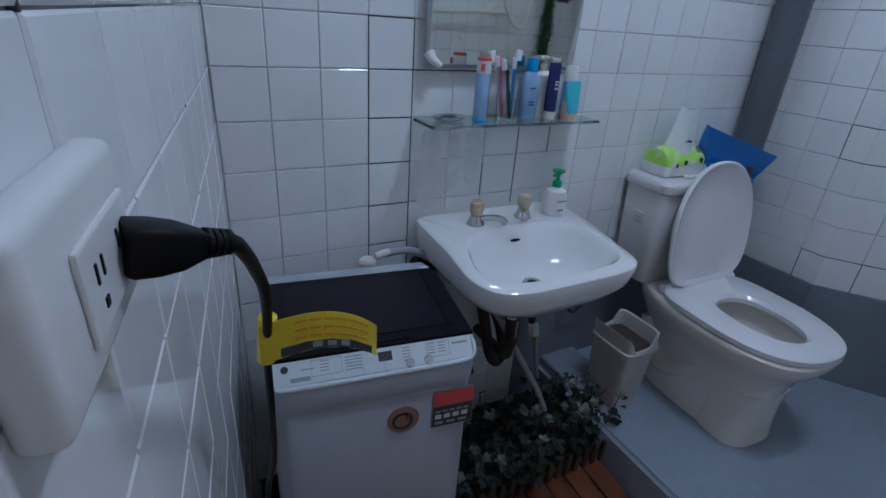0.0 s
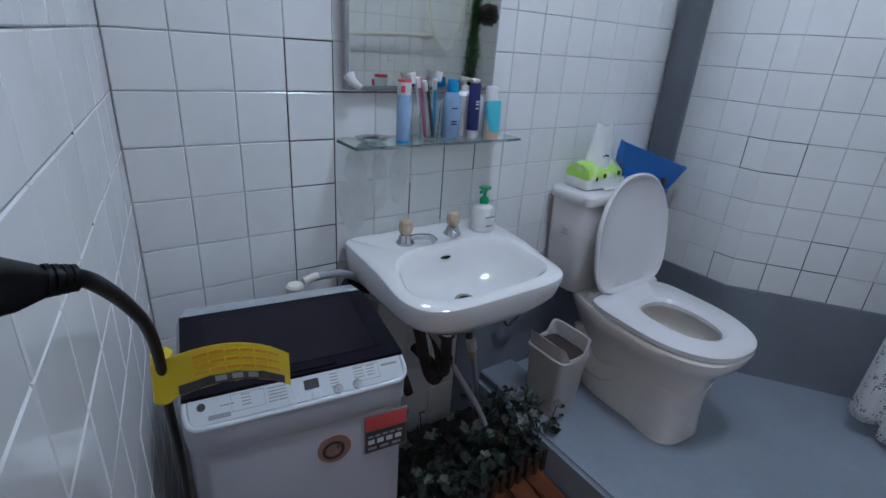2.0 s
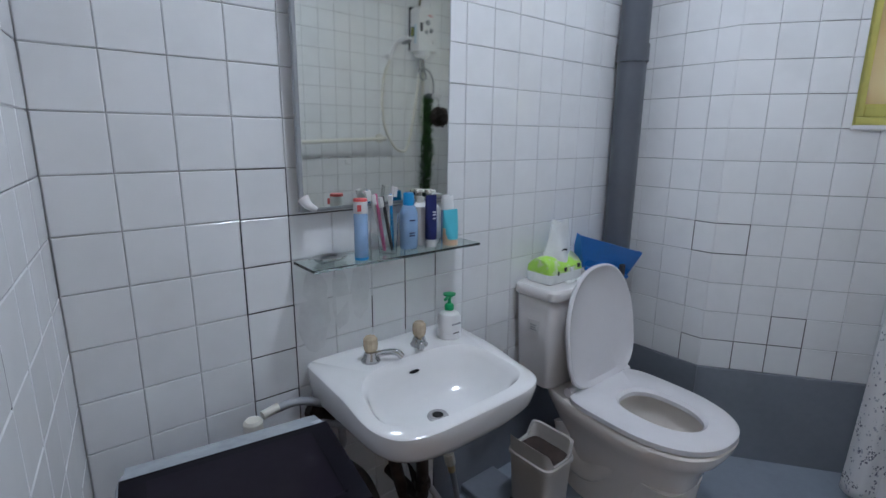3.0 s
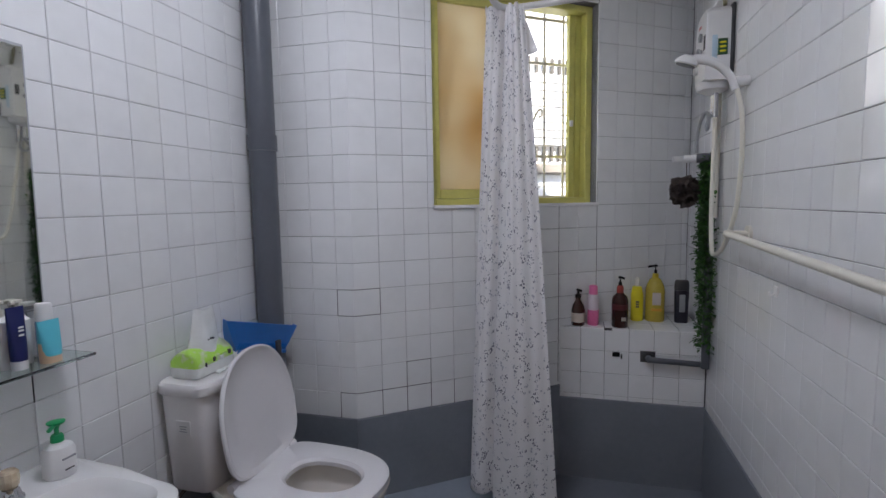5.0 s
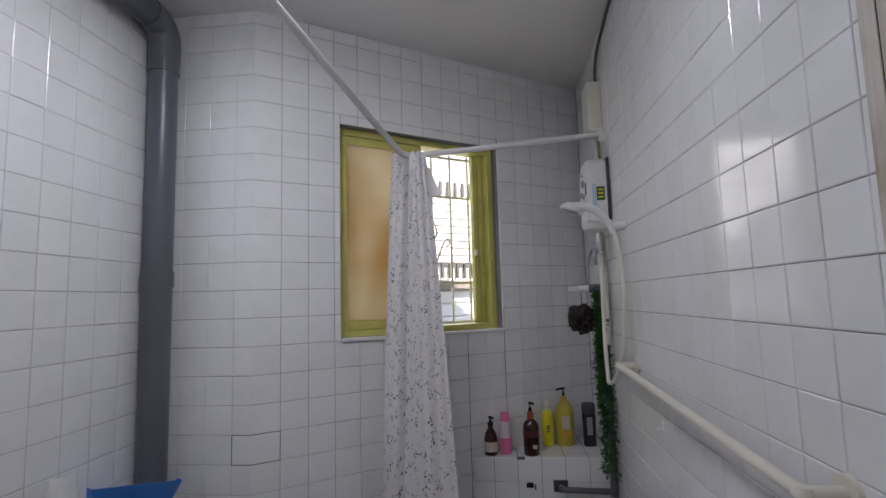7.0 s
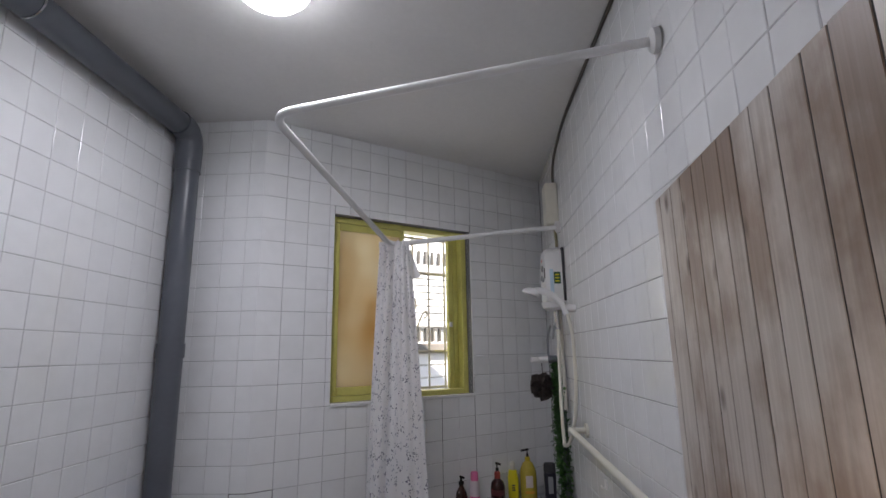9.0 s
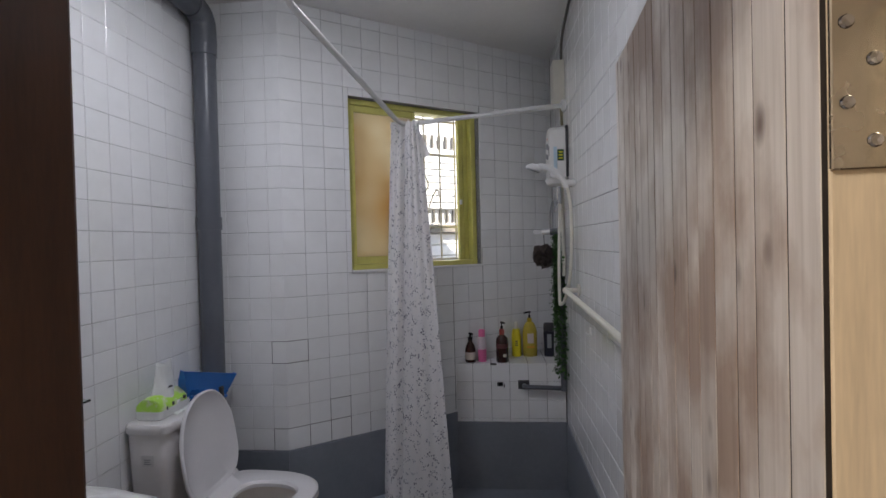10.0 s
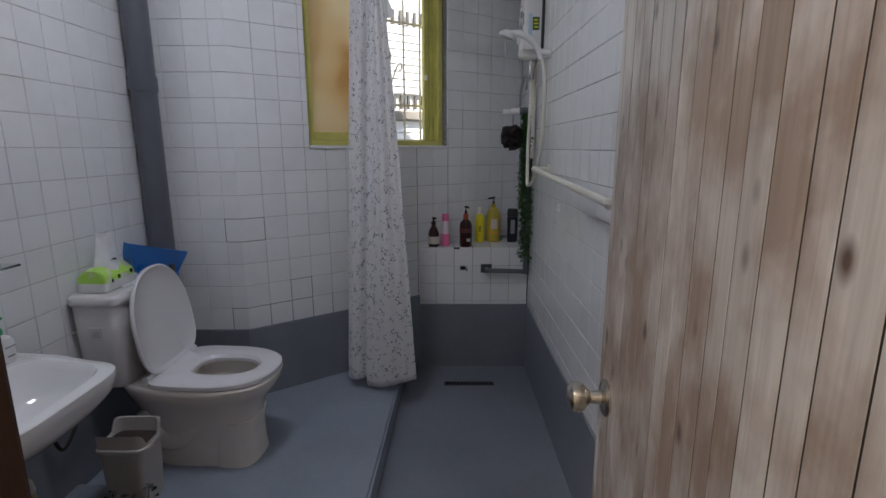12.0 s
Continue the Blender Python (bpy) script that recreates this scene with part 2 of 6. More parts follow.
def tile_mesh(w, h):
    key = (round(w, 3), round(h, 3))
    if key not in TILE_MESHES:
        g, i, t, f = 0.0008, 0.0020, 0.007, 0.0014
        x, z = w / 2 - g, h / 2 - g
        xi, zi = max(x - i, x * 0.5), max(z - i, z * 0.5)
        v = [(-x, t, -z), (x, t, -z), (x, t, z), (-x, t, z), (-x, f, -z), (x, f, -z), (x, f, z), (-x, f, z), (-xi, 0, -zi), (xi, 0, -zi), (xi, 0, zi), (-xi, 0, zi)]
        q = [(8, 9, 10, 11)]
        for k in range(4):
            j = (k + 1) % 4
            q += [(k, j, 4 + j, 4 + k), (4 + k, 4 + j, 8 + j, 8 + k)]
        me = bpy.data.meshes.new("tile")
        me.from_pydata(v, [], q)
        me.materials.append(TILE)
        TILE_MESHES[key] = me
    return TILE_MESHES[key]


def cut(rect, hole):
    a0, a1, b0, b1 = rect
    h0, h1, k0, k1 = hole
    if h0 >= a1 or h1 <= a0 or k0 >= b1 or k1 <= b0:
        return [rect]
    out = []
    if h0 > a0:
        out.append((a0, h0, b0, b1))
    if h1 < a1:
        out.append((h1, a1, b0, b1))
    m0, m1 = max(a0, h0), min(a1, h1)
    if k0 > b0:
        out.append((m0, m1, b0, k0))
    if k1 < b1:
        out.append((m0, m1, k1, b1))
    return out


def slab(frame_m, length, bottom, top, holes, thick, front=0.004, ext=(0, 0)):
    """A wall's body as boxes round its openings, in one mesh."""
    rects = [(-ext[0], length + ext[1], bottom, top)]
    for h in holes:
        rects = [r for q in rects for r in cut(q, h)]
    bm = bmesh.new()
    for a0, a1, b0, b1 in rects:
        box(bm, (a0, front, b0), (a1, thick, b1))
    bm.transform(frame_m)
    return bm


TILE_JOBS = []


def tiled_wall(name, a, b, label, bottom, col=0.0, row=ROW, holes=(), thick=0.14, tops=TOP, plain=(), ext=(0, 0), grout=GROUT):
    fm = wall_frame(a, b)
    length = (b - a).length
    wall = part(name, slab(fm, length, 0.0, tops, list(holes), thick, ext=ext), grout)
    tagged(wall, label, "wall", kind="structure")
    TILE_JOBS.append((wall, fm, length, bottom, col, row, list(holes) + list(plain), tops))
    return wall, fm


def lay_tiles():
    rng = random.Random(7)
    door = Vector((0.3, -1.2, 1.3))
    for wall, fm, length, bottom, col, row, holes, tops in TILE_JOBS:
        cells = []
        k0 = math.floor((0 - col) / P)
        j0 = math.floor((bottom - row) / P)
        for k in range(k0, k0 + int(length / P) + 3):
            for j in range(j0, j0 + int((tops - bottom) / P) + 3):
                r = (max(0, col + k * P), min(length, col + (k + 1) * P), max(bottom, row + j * P), min(tops, row + (j + 1) * P))
                rects = [r] if r[1] - r[0] > 0.006 and r[3] - r[2] > 0.006 else []
                for h in holes:
                    rects = [s for q in rects for s in cut(q, h)]
                cells += [s for s in rects if s[1] - s[0] > 0.008 and s[3] - s[2] > 0.008]
        placed = []
        for a0, a1, b0, b1 in cells:
            m = fm @ pose((a0 + a1) / 2, rng.uniform(-0.0004, 0.0004), (b0 + b1) / 2, rng.uniform(-0.35, 0.35), 0, rng.uniform(-0.35, 0.35))
            placed.append(((m.translation - door).length, m, tile_mesh(a1 - a0, b1 - b0)))
        placed.sort(key=lambda p: p[0])
        for d, m, me in placed[:300]:
            ob = new("tile", me)
            ob.parent = wall
            ob.matrix_world = m
        if placed[300:]:
            verts, faces = [], []
            for d, m, me in placed[300:]:
                n = len(verts)
                verts += [m @ v.co for v in me.vertices]
                faces += [[n + i for i in f.vertices] for f in me.polygons]
            me = bpy.data.meshes.new("far_tiles")
            me.from_pydata(verts, [], faces)
            me.materials.append(TILE)
            tagged(new("far_tiles", me), kind="stuff").parent = wall



def dark_joints(wall, fm, lines):
    """Blackened joints: (u0, z0, u1, z1) in the wall's own measures."""
    for u0, z0, u1, z1 in lines:
        h = 0.0013
        bm = boxed((min(u0, u1) - h, 0.0003, min(z0, z1) - h), (max(u0, u1) + h, 0.0055, max(z0, z1) + h))
        bm.transform(fm)
        part("dark_joint", bm, DARK_GROUT, wall)


WIN = (0.352, 1.183, 1.365, 2.288)
DOOR_S0, DOOR_S1 = 0.112, 0.835
DOOR_TOP = 1.90
wall_sink, F_SINK = tiled_wall("wall_north", CORNER_A, CORNER_B, "white square glazed tiles with grey joints behind the sink", 0.0, col=0.0, plain=[(0.86, 1.82, 0, 0.494)], ext=(0.12, 0.14))
wall_seg, F_SEG = tiled_wall("wall_northeast", CORNER_B, BEND, "short white tiled wall beside the grey downpipe", 0.494, col=-0.016, grout=GREY_GROUT)
wall_win, F_WIN = tiled_wall("wall_east", BEND, CORNER_C, "white tiled wall pierced by the lime window", 0.494, col=0.0, holes=[WIN], thick=0.16, ext=(0, 0.16), grout=GREY_GROUT)
wall_rail, F_RAIL = tiled_wall("wall_south", CORNER_C, CORNER_D, "white tiled wall carrying the handrail and shower", 0.43, col=(2.85 - 0.944) % P, row=1.455, ext=(0.2, 0.14), grout=GREY_GROUT)
L_LEFT = (CORNER_A - CORNER_D).length
wall_left, F_LEFT = tiled_wall("wall_west", CORNER_D, CORNER_A, "white tiled wall with the doorway and a socket", 0.0, col=L_LEFT % P, holes=[(DOOR_S0, DOOR_S1, 0, DOOR_TOP)], thick=0.060)

X1, X2 = 3 * P, 4 * P
dark_joints(wall_sink, F_SINK, [(X1, ROW, X1, ROW - 6 * P), (X2, ROW, X2, ROW - 6 * P)] + [(X1, ROW - k * P, X2, ROW - k * P) for k in range(6)]
            + [(X2, ROW - P, X2 + 1.8 * P, ROW - P), (X2 + 0.75 * P, ROW - P, X2 + 0.75 * P, ROW - 2 * P), (6 * P, ROW - 4 * P, 6 * P, ROW - 3.2 * P), (7 * P, ROW - 4.3 * P, 7 * P, ROW - 2.2 * P), (8 * P, ROW - 3 * P, 8 * P, ROW - 2 * P)])
dark_joints(wall_seg, F_SEG, [(0.308, ROW - 2 * P, 0.381, ROW - 2 * P), (0.308, ROW - 3 * P, 0.381, ROW - 3 * P), (0.308, ROW - 2 * P, 0.308, ROW - 3 * P), (0.308, ROW - 6 * P, 0.381, ROW - 6 * P), (0.308, ROW - 6 * P, 0.308, ROW - 7 * P)])
dark_joints(wall_win, F_WIN, [(0.0, ROW - 2 * P, P, ROW - 2 * P), (0.0, ROW - 3 * P, P, ROW - 3 * P), (P, ROW - 2 * P, P, ROW - 3 * P), (0.0, ROW - 6 * P, 3 * P, ROW - 6 * P), (2 * P, ROW - 5 * P, 3 * P, ROW - 5 * P), (2 * P, ROW - 5 * P, 2 * P, ROW - 7 * P), (3 * P, ROW - 5 * P, 3 * P, ROW - 7 * P), (P, ROW - 6 * P, P, ROW - 7 * P), (4 * P, ROW - 6 * P, 4 * P, ROW - 7 * P)]
            + [(k * P, ROW - 7 * P + 0.02, k * P, ROW + (1 if k > 8 else -4) * P) for k in (9, 11)]
            + [(1.766, 0.80, 1.766, 2.52), (1.35, 2.50, 1.76, 2.50), (11 * P, ROW + P, 11 * P, ROW + 2 * P)])
dark_joints(wall_left, F_LEFT, [(L_LEFT - 4 * P, ROW - 2 * P, L_LEFT - 4 * P, ROW - P), (L_LEFT - 8 * P, ROW, L_LEFT - 8 * P, ROW + 2 * P)])

# ceiling, floors
bm = boxed((-0.4, -2.0, TOP), (3.1, 0.2, TOP + 0.12))
tagged(part("ceiling", bm, CEILING), "smooth off-white painted concrete ceiling slab", "ceiling", kind="structure")
bm = boxed((-0.4, -2.0, -0.1), (3.1, 0.2, 0.0))
tagged(part("floor_base", bm, GREY_COAT), "concrete base under the bathroom floor", "floor", kind="structure")


def prism(points, z0, z1, bevel=0.0):
    bm = bmesh.new()
    rings(bm, [[(x, y, z0) for x, y in points], [(x, y, z1) for x, y in points]])
    if bevel:
        top = [e for e in bm.edges if all(abs(v.co.z - z1) < 1e-6 for v in e.verts)]
        bmesh.ops.bevel(bm, geom=top, offset=bevel, segments=3, affect="EDGES")
    return bm


bm = prism([(0.965, 0.01), (1.83, 0.01), (1.83, -0.38), (2.345, -1.10), (0.955, -1.055)], 0.0, PLAT, 0.012)
tagged(part("floor_platform", bm, LIT_FLOOR_COAT), "raised blue-grey coated floor under the toilet", "floor", kind="structure")
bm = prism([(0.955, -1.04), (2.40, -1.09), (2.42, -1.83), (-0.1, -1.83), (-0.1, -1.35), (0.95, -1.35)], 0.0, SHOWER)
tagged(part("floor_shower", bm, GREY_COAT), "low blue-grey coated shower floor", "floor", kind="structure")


def painted_band(name, fm, u0, u1, z1, label, proud=0.004):
    bm = bmesh.new()
    n = max(2, int((u1 - u0) / 0.05))
    rng = random.Random(len(name))
    loops = []
    for i in range(n + 1):
        u = u0 + (u1 - u0) * i / n
        e = rng.uniform(-0.003, 0.003)
        loops.append([(u, 0.02, 0.0), (u, -proud, 0.0), (u, -proud, z1 + e - 0.003), (u, 0.0005, z1 + e), (u, 0.02, z1 + e)])
    rings(bm, loops)
    bm.transform(fm)
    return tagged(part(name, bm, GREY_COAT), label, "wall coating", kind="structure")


painted_band("trim_north", F_SINK, 0.86, 1.82, 0.494, "blue-grey coating along the foot of the wall")
painted_band("trim_northeast", F_SEG, 0.0, 0.381, 0.494, "blue-grey coating along the foot of the wall")
painted_band("trim_east", F_WIN, 0.0, 0.98, 0.494, "blue-grey coating along the foot of the wall")
painted_band("trim_south", F_RAIL, 0.40, 2.6, 0.43, "blue-grey coating along the foot of the wall")


# ---- window, neighbour, hall ----
def on_wall(fm, bm):
    bm.transform(fm)
    return bm


w0, w1, wz0, wz1 = WIN
window = thing("window_1", "lime painted sliding window, one half open", "window", kind="structure")
bm = bmesh.new()
f0 = 0.045
for a, b in (((w0, f0, wz0), (w0 + 0.027, 0.125, wz1)), ((w1 - 0.035, f0, wz0), (w1, 0.125, wz1)), ((w0 + 0.027, f0, wz1 - 0.030), (w1 - 0.035, 0.125, wz1)), ((w0 + 0.027, f0, wz0), (w1 - 0.035, 0.125, wz0 + 0.03))):
    box(bm, a, b, 0.004)
part("window_frame", on_wall(F_WIN, bm), LIME_FRAME, window, "lime green painted outer frame")


def sash(u0, u1, y0, y1, name, stile=0.032):
    bm = bmesh.new()
    za, zb = wz0 + 0.031, wz1 - 0.031
    for a, b in (((u0, y0, za), (u0 + stile, y1, zb)), ((u1 - stile, y0, za), (u1, y1, zb)), ((u0 + stile, y0, zb - 0.035), (u1 - stile, y1, zb)), ((u0 + stile, y0, za), (u1 - stile, y1, za + 0.04))):
        box(bm, a, b, 0.003)
    return part(name, on_wall(F_WIN, bm), LIME_FRAME, window, "lime green sliding sash")


# amber and pale tones paint the outdoor light that comes through the glass
FROST = bpy.data.materials.new("frosted_pane_backlit_amber")
FROST.use_nodes = True
nt = FROST.node_tree
fb = nt.nodes["Principled BSDF"]
tr = nt.nodes.new("ShaderNodeBsdfTranslucent")
mx = nt.nodes.new("ShaderNodeMixShader")
tcf = nt.nodes.new("ShaderNodeTexCoord")
nf = nt.nodes.new("ShaderNodeTexNoise")
nf.inputs["Scale"].default_value, nf.inputs["Detail"].default_value = 2.2, 2
rf = nt.nodes.new("ShaderNodeValToRGB")
rf.color_ramp.elements[0].position, rf.color_ramp.elements[1].position = 0.36, 0.66
rf.color_ramp.elements[0].color, rf.color_ramp.elements[1].color = (0.44, 0.30, 0.135, 1), (0.66, 0.61, 0.49, 1)
vf = nt.nodes.new("ShaderNodeTexVoronoi")
vf.inputs["Scale"].default_value = 130
bf = nt.nodes.new("ShaderNodeBump")
bf.inputs["Strength"].default_value, bf.inputs["Distance"].default_value = 0.25, 0.003
nt.links.new(tcf.outputs["Object"], nf.inputs["Vector"])
nt.links.new(tcf.outputs["Object"], vf.inputs["Vector"])
nt.links.new(nf.outputs[0], rf.inputs[0])
nt.links.new(rf.outputs[0], tr.inputs["Color"])
nt.links.new(rf.outputs[0], fb.inputs["Base Color"])
nt.links.new(vf.outputs["Distance"], bf.inputs["Height"])
nt.links.new(bf.outputs[0], fb.inputs["Normal"])
fb.inputs["Roughness"].default_value = 0.3
mx.inputs[0].default_value = 0.85
nt.links.new(fb.outputs[0], mx.inputs[1])
nt.links.new(tr.outputs[0], mx.inputs[2])
nt.links.new(mx.outputs[0], nt.nodes["Material Output"].inputs["Surface"])

left_sash = sash(w0 + 0.028, 0.775, 0.055, 0.08, "sash", 0.022)
part("pane", on_wall(F_WIN, boxed((w0 + 0.048, 0.064, wz0 + 0.068), (0.755, 0.069, wz1 - 0.068))), FROST, left_sash, "frosted pane with the amber backlight in its colour")
right_sash = sash(1.083, w1 - 0.036, 0.086, 0.112, "sash", 0.030)
part("pane", on_wall(F_WIN, boxed((1.110, 0.095, wz0 + 0.068), (w1 - 0.064, 0.100, wz1 - 0.068))), FROST, right_sash, "frosted pane with the amber backlight in its colour")
latch = on_wall(F_WIN, boxed((1.085, 0.074, 1.735), (1.100, 0.087, 1.765), 0.003))
part("latch", latch, WHITE_PLASTIC, right_sash, "small white latch")
bm = boxed((w0 - 0.004, -0.010, wz0 - 0.012), (w1 + 0.012, 0.045, wz0 + 0.004), 0.004)
part("window_sill", on_wall(F_WIN, bm), TILE, window, "white tiled sill")
bm = boxed((w1, 0.0, wz0), (w1 + 0.004, 0.125, wz1))
part("reveal", on_wall(F_WIN, bm), TILE, window, "white tiled reveal")

grille = thing("window_grille", "cream painted iron security grille outside the window", "grille")
CREAM_IRON = surface("cream_painted_iron", (0.72, 0.68, 0.58), 0.5, var=0.1, bump=0.05)
for i, u in enumerate((0.43, 0.55, 0.67, 0.79, 0.90, 1.01, 1.12)):
    part("bar", on_wall(F_WIN, tube([(u, 0.19, wz0 - 0.05), (u, 0.19, wz1 + 0.05)], 0.006, 8, smooth=False)), CREAM_IRON, grille)
for z in (1.40, 1.60, 2.05, 2.26):
    part("rail", on_wall(F_WIN, boxed((0.30, 0.184, z - 0.006), (1.25, 0.196, z + 0.006))), CREAM_IRON, grille)
for side in (-1, 1):
    for k, c in enumerate((0.90, 0.60)):
        bm = tube([(c, 0.18, 1.60), (c + side * 0.015, 0.18, 1.70), (c + side * 0.055, 0.18, 1.80), (c + side * 0.085, 0.18, 1.83), (c + side * 0.09, 0.18, 1.80), (c + side * 0.072, 0.18, 1.79)], 0.005, 6)
        part("scroll", on_wall(F_WIN, bm), CREAM_IRON, grille)
        bm = tube([(c, 0.18, 1.82), (c + side * 0.02, 0.18, 1.86), (c, 0.18, 1.92)], 0.005, 6)
        part("scroll", on_wall(F_WIN, bm), CREAM_IRON, grille)

neighbour = thing("neighbour_building", "sunlit white building with louvres across the alley", "building")
NEIGH = surface("sunlit_white_render", (0.86, 0.85, 0.82), 0.8, var=0.08, scale=2)
NEIGH_GREY = surface("grey_concrete_ledge", (0.26, 0.23, 0.19), 0.7, var=0.2)
RAIL_DARK = surface("dark_iron_railing", (0.13, 0.12, 0.10), 0.6, var=0.2)
part("wall", on_wall(F_WIN, boxed((-1.6, 1.45, -1.5), (3.4, 1.65, 4.5))), NEIGH, neighbour, "white rendered wall")
for i in range(9):
    z = 1.812 + i * 0.060
    part("slat", on_wall(F_WIN, boxed((-0.6, 1.412, z), (2.8, 1.448, z + 0.051), 0.004, 1)), NEIGH, neighbour)
for i in range(30):
    u = 0.45 + i * 0.070
    for z in (1.685, 2.360):
        part("railing_bar", on_wall(F_WIN, boxed((u, 1.400, z), (u + 0.020, 1.425, z + 0.115))), RAIL_DARK, neighbour)
part("ledge", on_wall(F_WIN, boxed((-0.8, 1.36, 1.590), (2.8, 1.45, 1.668), 0.01, 1)), NEIGH_GREY, neighbour, "grey concrete ledge")
for i in range(3):
    part("course", on_wall(F_WIN, boxed((-0.8, 1.425, 1.28 + i * 0.105), (2.8, 1.452, 1.375 + i * 0.105), 0.006, 1)), NEIGH, neighbour)
bm = boxed((1.5, -6, -1.7), (9, 6, -1.5))
tagged(part("ground", bm, GROUT), "grey concrete alley ground outside the window", "ground", kind="structure")

# hall outside the door
bm = slab(F_LEFT, L_LEFT, 0.0, TOP, [(DOOR_S0 + 0.004, DOOR_S1 - 0.004, 0, DOOR_TOP)], 0.094, 0.062)
bmesh.ops.subdivide_edges(bm, edges=[e for e in bm.edges if e.calc_length() > 0.5], cuts=26)
for v in bm.verts:
    q = noise.noise(v.co * 9.0)
    v.co.y += q * 0.007
    v.co.x += q * 0.003
hall = part("wall_hall", bm, PLASTER)
tagged(hall, "rough cream plaster hall wall beside the doorway", "wall", kind="structure")
bm = bmesh.new()
box(bm, (-2.1, -3.0, 0), (-2.0, 1.2, TOP))
box(bm, (-2.0, -3.1, 0), (-0.20, -3.0, TOP))
box(bm, (-2.0, 1.2, 0), (-0.1, 1.3, TOP))
box(bm, (-0.30, -3.0, 0), (-0.20, -1.96, TOP))
box(bm, (-0.12, 0.14, 0), (-0.02, 1.2, TOP))
tagged(part("wall_hall_far", bm, PLASTER), "plain cream hall walls behind the doorway", "wall", kind="structure")
tagged(part("floor_hall", boxed((-2.0, -3.0, -0.1), (-0.405, 1.2, 0.03)), surface("hall_floor_tile", (0.35, 0.32, 0.29), 0.35)), "plain hall floor outside the bathroom", "floor", kind="structure")
tagged(part("ceiling_hall", boxed((-2.1, -3.1, TOP + 0.001), (-0.401, 1.3, TOP + 0.1)), CEILING), "plain off-white hall ceiling", "ceiling", kind="structure")

# door
frame_ob = thing("door_frame", "dark brown stained wooden door frame", "door frame", kind="structure")
part("jamb", on_wall(F_LEFT, boxed((0.786, -0.004, 0.0), (0.831, 0.085, DOOR_TOP - 0.04), 0.004)), DOOR_BROWN, frame_ob)
part("jamb", on_wall(F_LEFT, boxed((0.118, -0.004, 0.0), (0.156, 0.085, DOOR_TOP - 0.04), 0.004)), DOOR_BROWN, frame_ob)
part("head", on_wall(F_LEFT, boxed((0.118, -0.004, DOOR_TOP - 0.04), (0.831, 0.085, DOOR_TOP - 0.003), 0.004)), DOOR_BROWN, frame_ob)

WOODPLANK = bpy.data.materials.new("weathered_plank_print")
WOODPLANK.use_nodes = True
nt = WOODPLANK.node_tree
b = nt.nodes["Principled BSDF"]
tc = nt.nodes.new("ShaderNodeTexCoord")
oi = nt.nodes.new("ShaderNodeObjectInfo")
sh = nt.nodes.new("ShaderNodeVectorMath")
sh.operation = "MULTIPLY_ADD"
cb = nt.nodes.new("ShaderNodeCombineXYZ")
for k in range(3):
    nt.links.new(oi.outputs["Random"], cb.inputs[k])
nt.links.new(cb.outputs[0], sh.inputs[0])
sh.inputs[1].default_value = (7, 3, 5)
nt.links.new(tc.outputs["Object"], sh.inputs[2])
mp = nt.nodes.new("ShaderNodeMapping")
mp.inputs["Scale"].default_value = (46, 46, 2.0)
nt.links.new(sh.outputs[0], mp.inputs[0])
g1 = nt.nodes.new("ShaderNodeTexNoise")
g1.inputs["Scale"].default_value, g1.inputs["Detail"].default_value, g1.inputs["Distortion"].default_value = 3.0, 6, 0.5
mp2 = nt.nodes.new("ShaderNodeMapping")
mp2.inputs["Scale"].default_value = (3.6, 3.6, 2.8)
sh2 = nt.nodes.new("ShaderNodeVectorMath")
sh2.operation = "MULTIPLY_ADD"
sh2.inputs[1].default_value = (0.02, 0, 0.16)
nt.links.new(cb.outputs[0], sh2.inputs[0])
nt.links.new(tc.outputs["Object"], sh2.inputs[2])
nt.links.new(sh2.outputs[0], mp2.inputs[0])
g2 = nt.nodes.new("ShaderNodeTexNoise")
g2.inputs["Scale"].default_value, g2.inputs["Detail"].default_value, g2.inputs["Roughness"].default_value = 2.2, 6, 0.55
kv = nt.nodes.new("ShaderNodeTexVoronoi")
mp3 = nt.nodes.new("ShaderNodeMapping")
mp3.inputs["Scale"].default_value = (22, 0.01, 12)
nt.links.new(sh.outputs[0], mp3.inputs[0])
nt.links.new(mp3.outputs[0], kv.inputs["Vector"])
kv.inputs["Scale"].default_value = 0.8
nt.links.new(mp.outputs[0], g1.inputs["Vector"])
nt.links.new(mp2.outputs[0], g2.inputs["Vector"])
r1 = nt.nodes.new("ShaderNodeValToRGB")
r1.color_ramp.elements[0].position, r1.color_ramp.elements[1].position = 0.30, 0.70
r1.color_ramp.elements[0].color, r1.color_ramp.elements[1].color = (0.50, 0.465, 0.425, 1), (0.66, 0.63, 0.59, 1)
r2 = nt.nodes.new("ShaderNodeValToRGB")
r2.color_ramp.elements[0].position, r2.color_ramp.elements[1].position = 0.40, 0.58
r2.color_ramp.elements[0].color, r2.color_ramp.elements[1].color = (0.58, 0.47, 0.40, 1), (1, 0.99, 0.98, 1)
r3 = nt.nodes.new("ShaderNodeValToRGB")
r3.color_ramp.elements[0].position, r3.color_ramp.elements[1].position = 0.06, 0.19
r3.color_ramp.elements[0].color, r3.color_ramp.elements[1].color = (0.22, 0.15, 0.12, 1), (1, 1, 1, 1)
nt.links.new(g1.outputs[0], r1.inputs[0])
nt.links.new(g2.outputs[0], r2.inputs[0])
nt.links.new(kv.outputs["Distance"], r3.inputs[0])
m1, m2 = nt.nodes.new("ShaderNodeMixRGB"), nt.nodes.new("ShaderNodeMixRGB")
for m in (m1, m2):
    m.blend_type = "MULTIPLY"
    m.inputs[0].default_value = 1.0
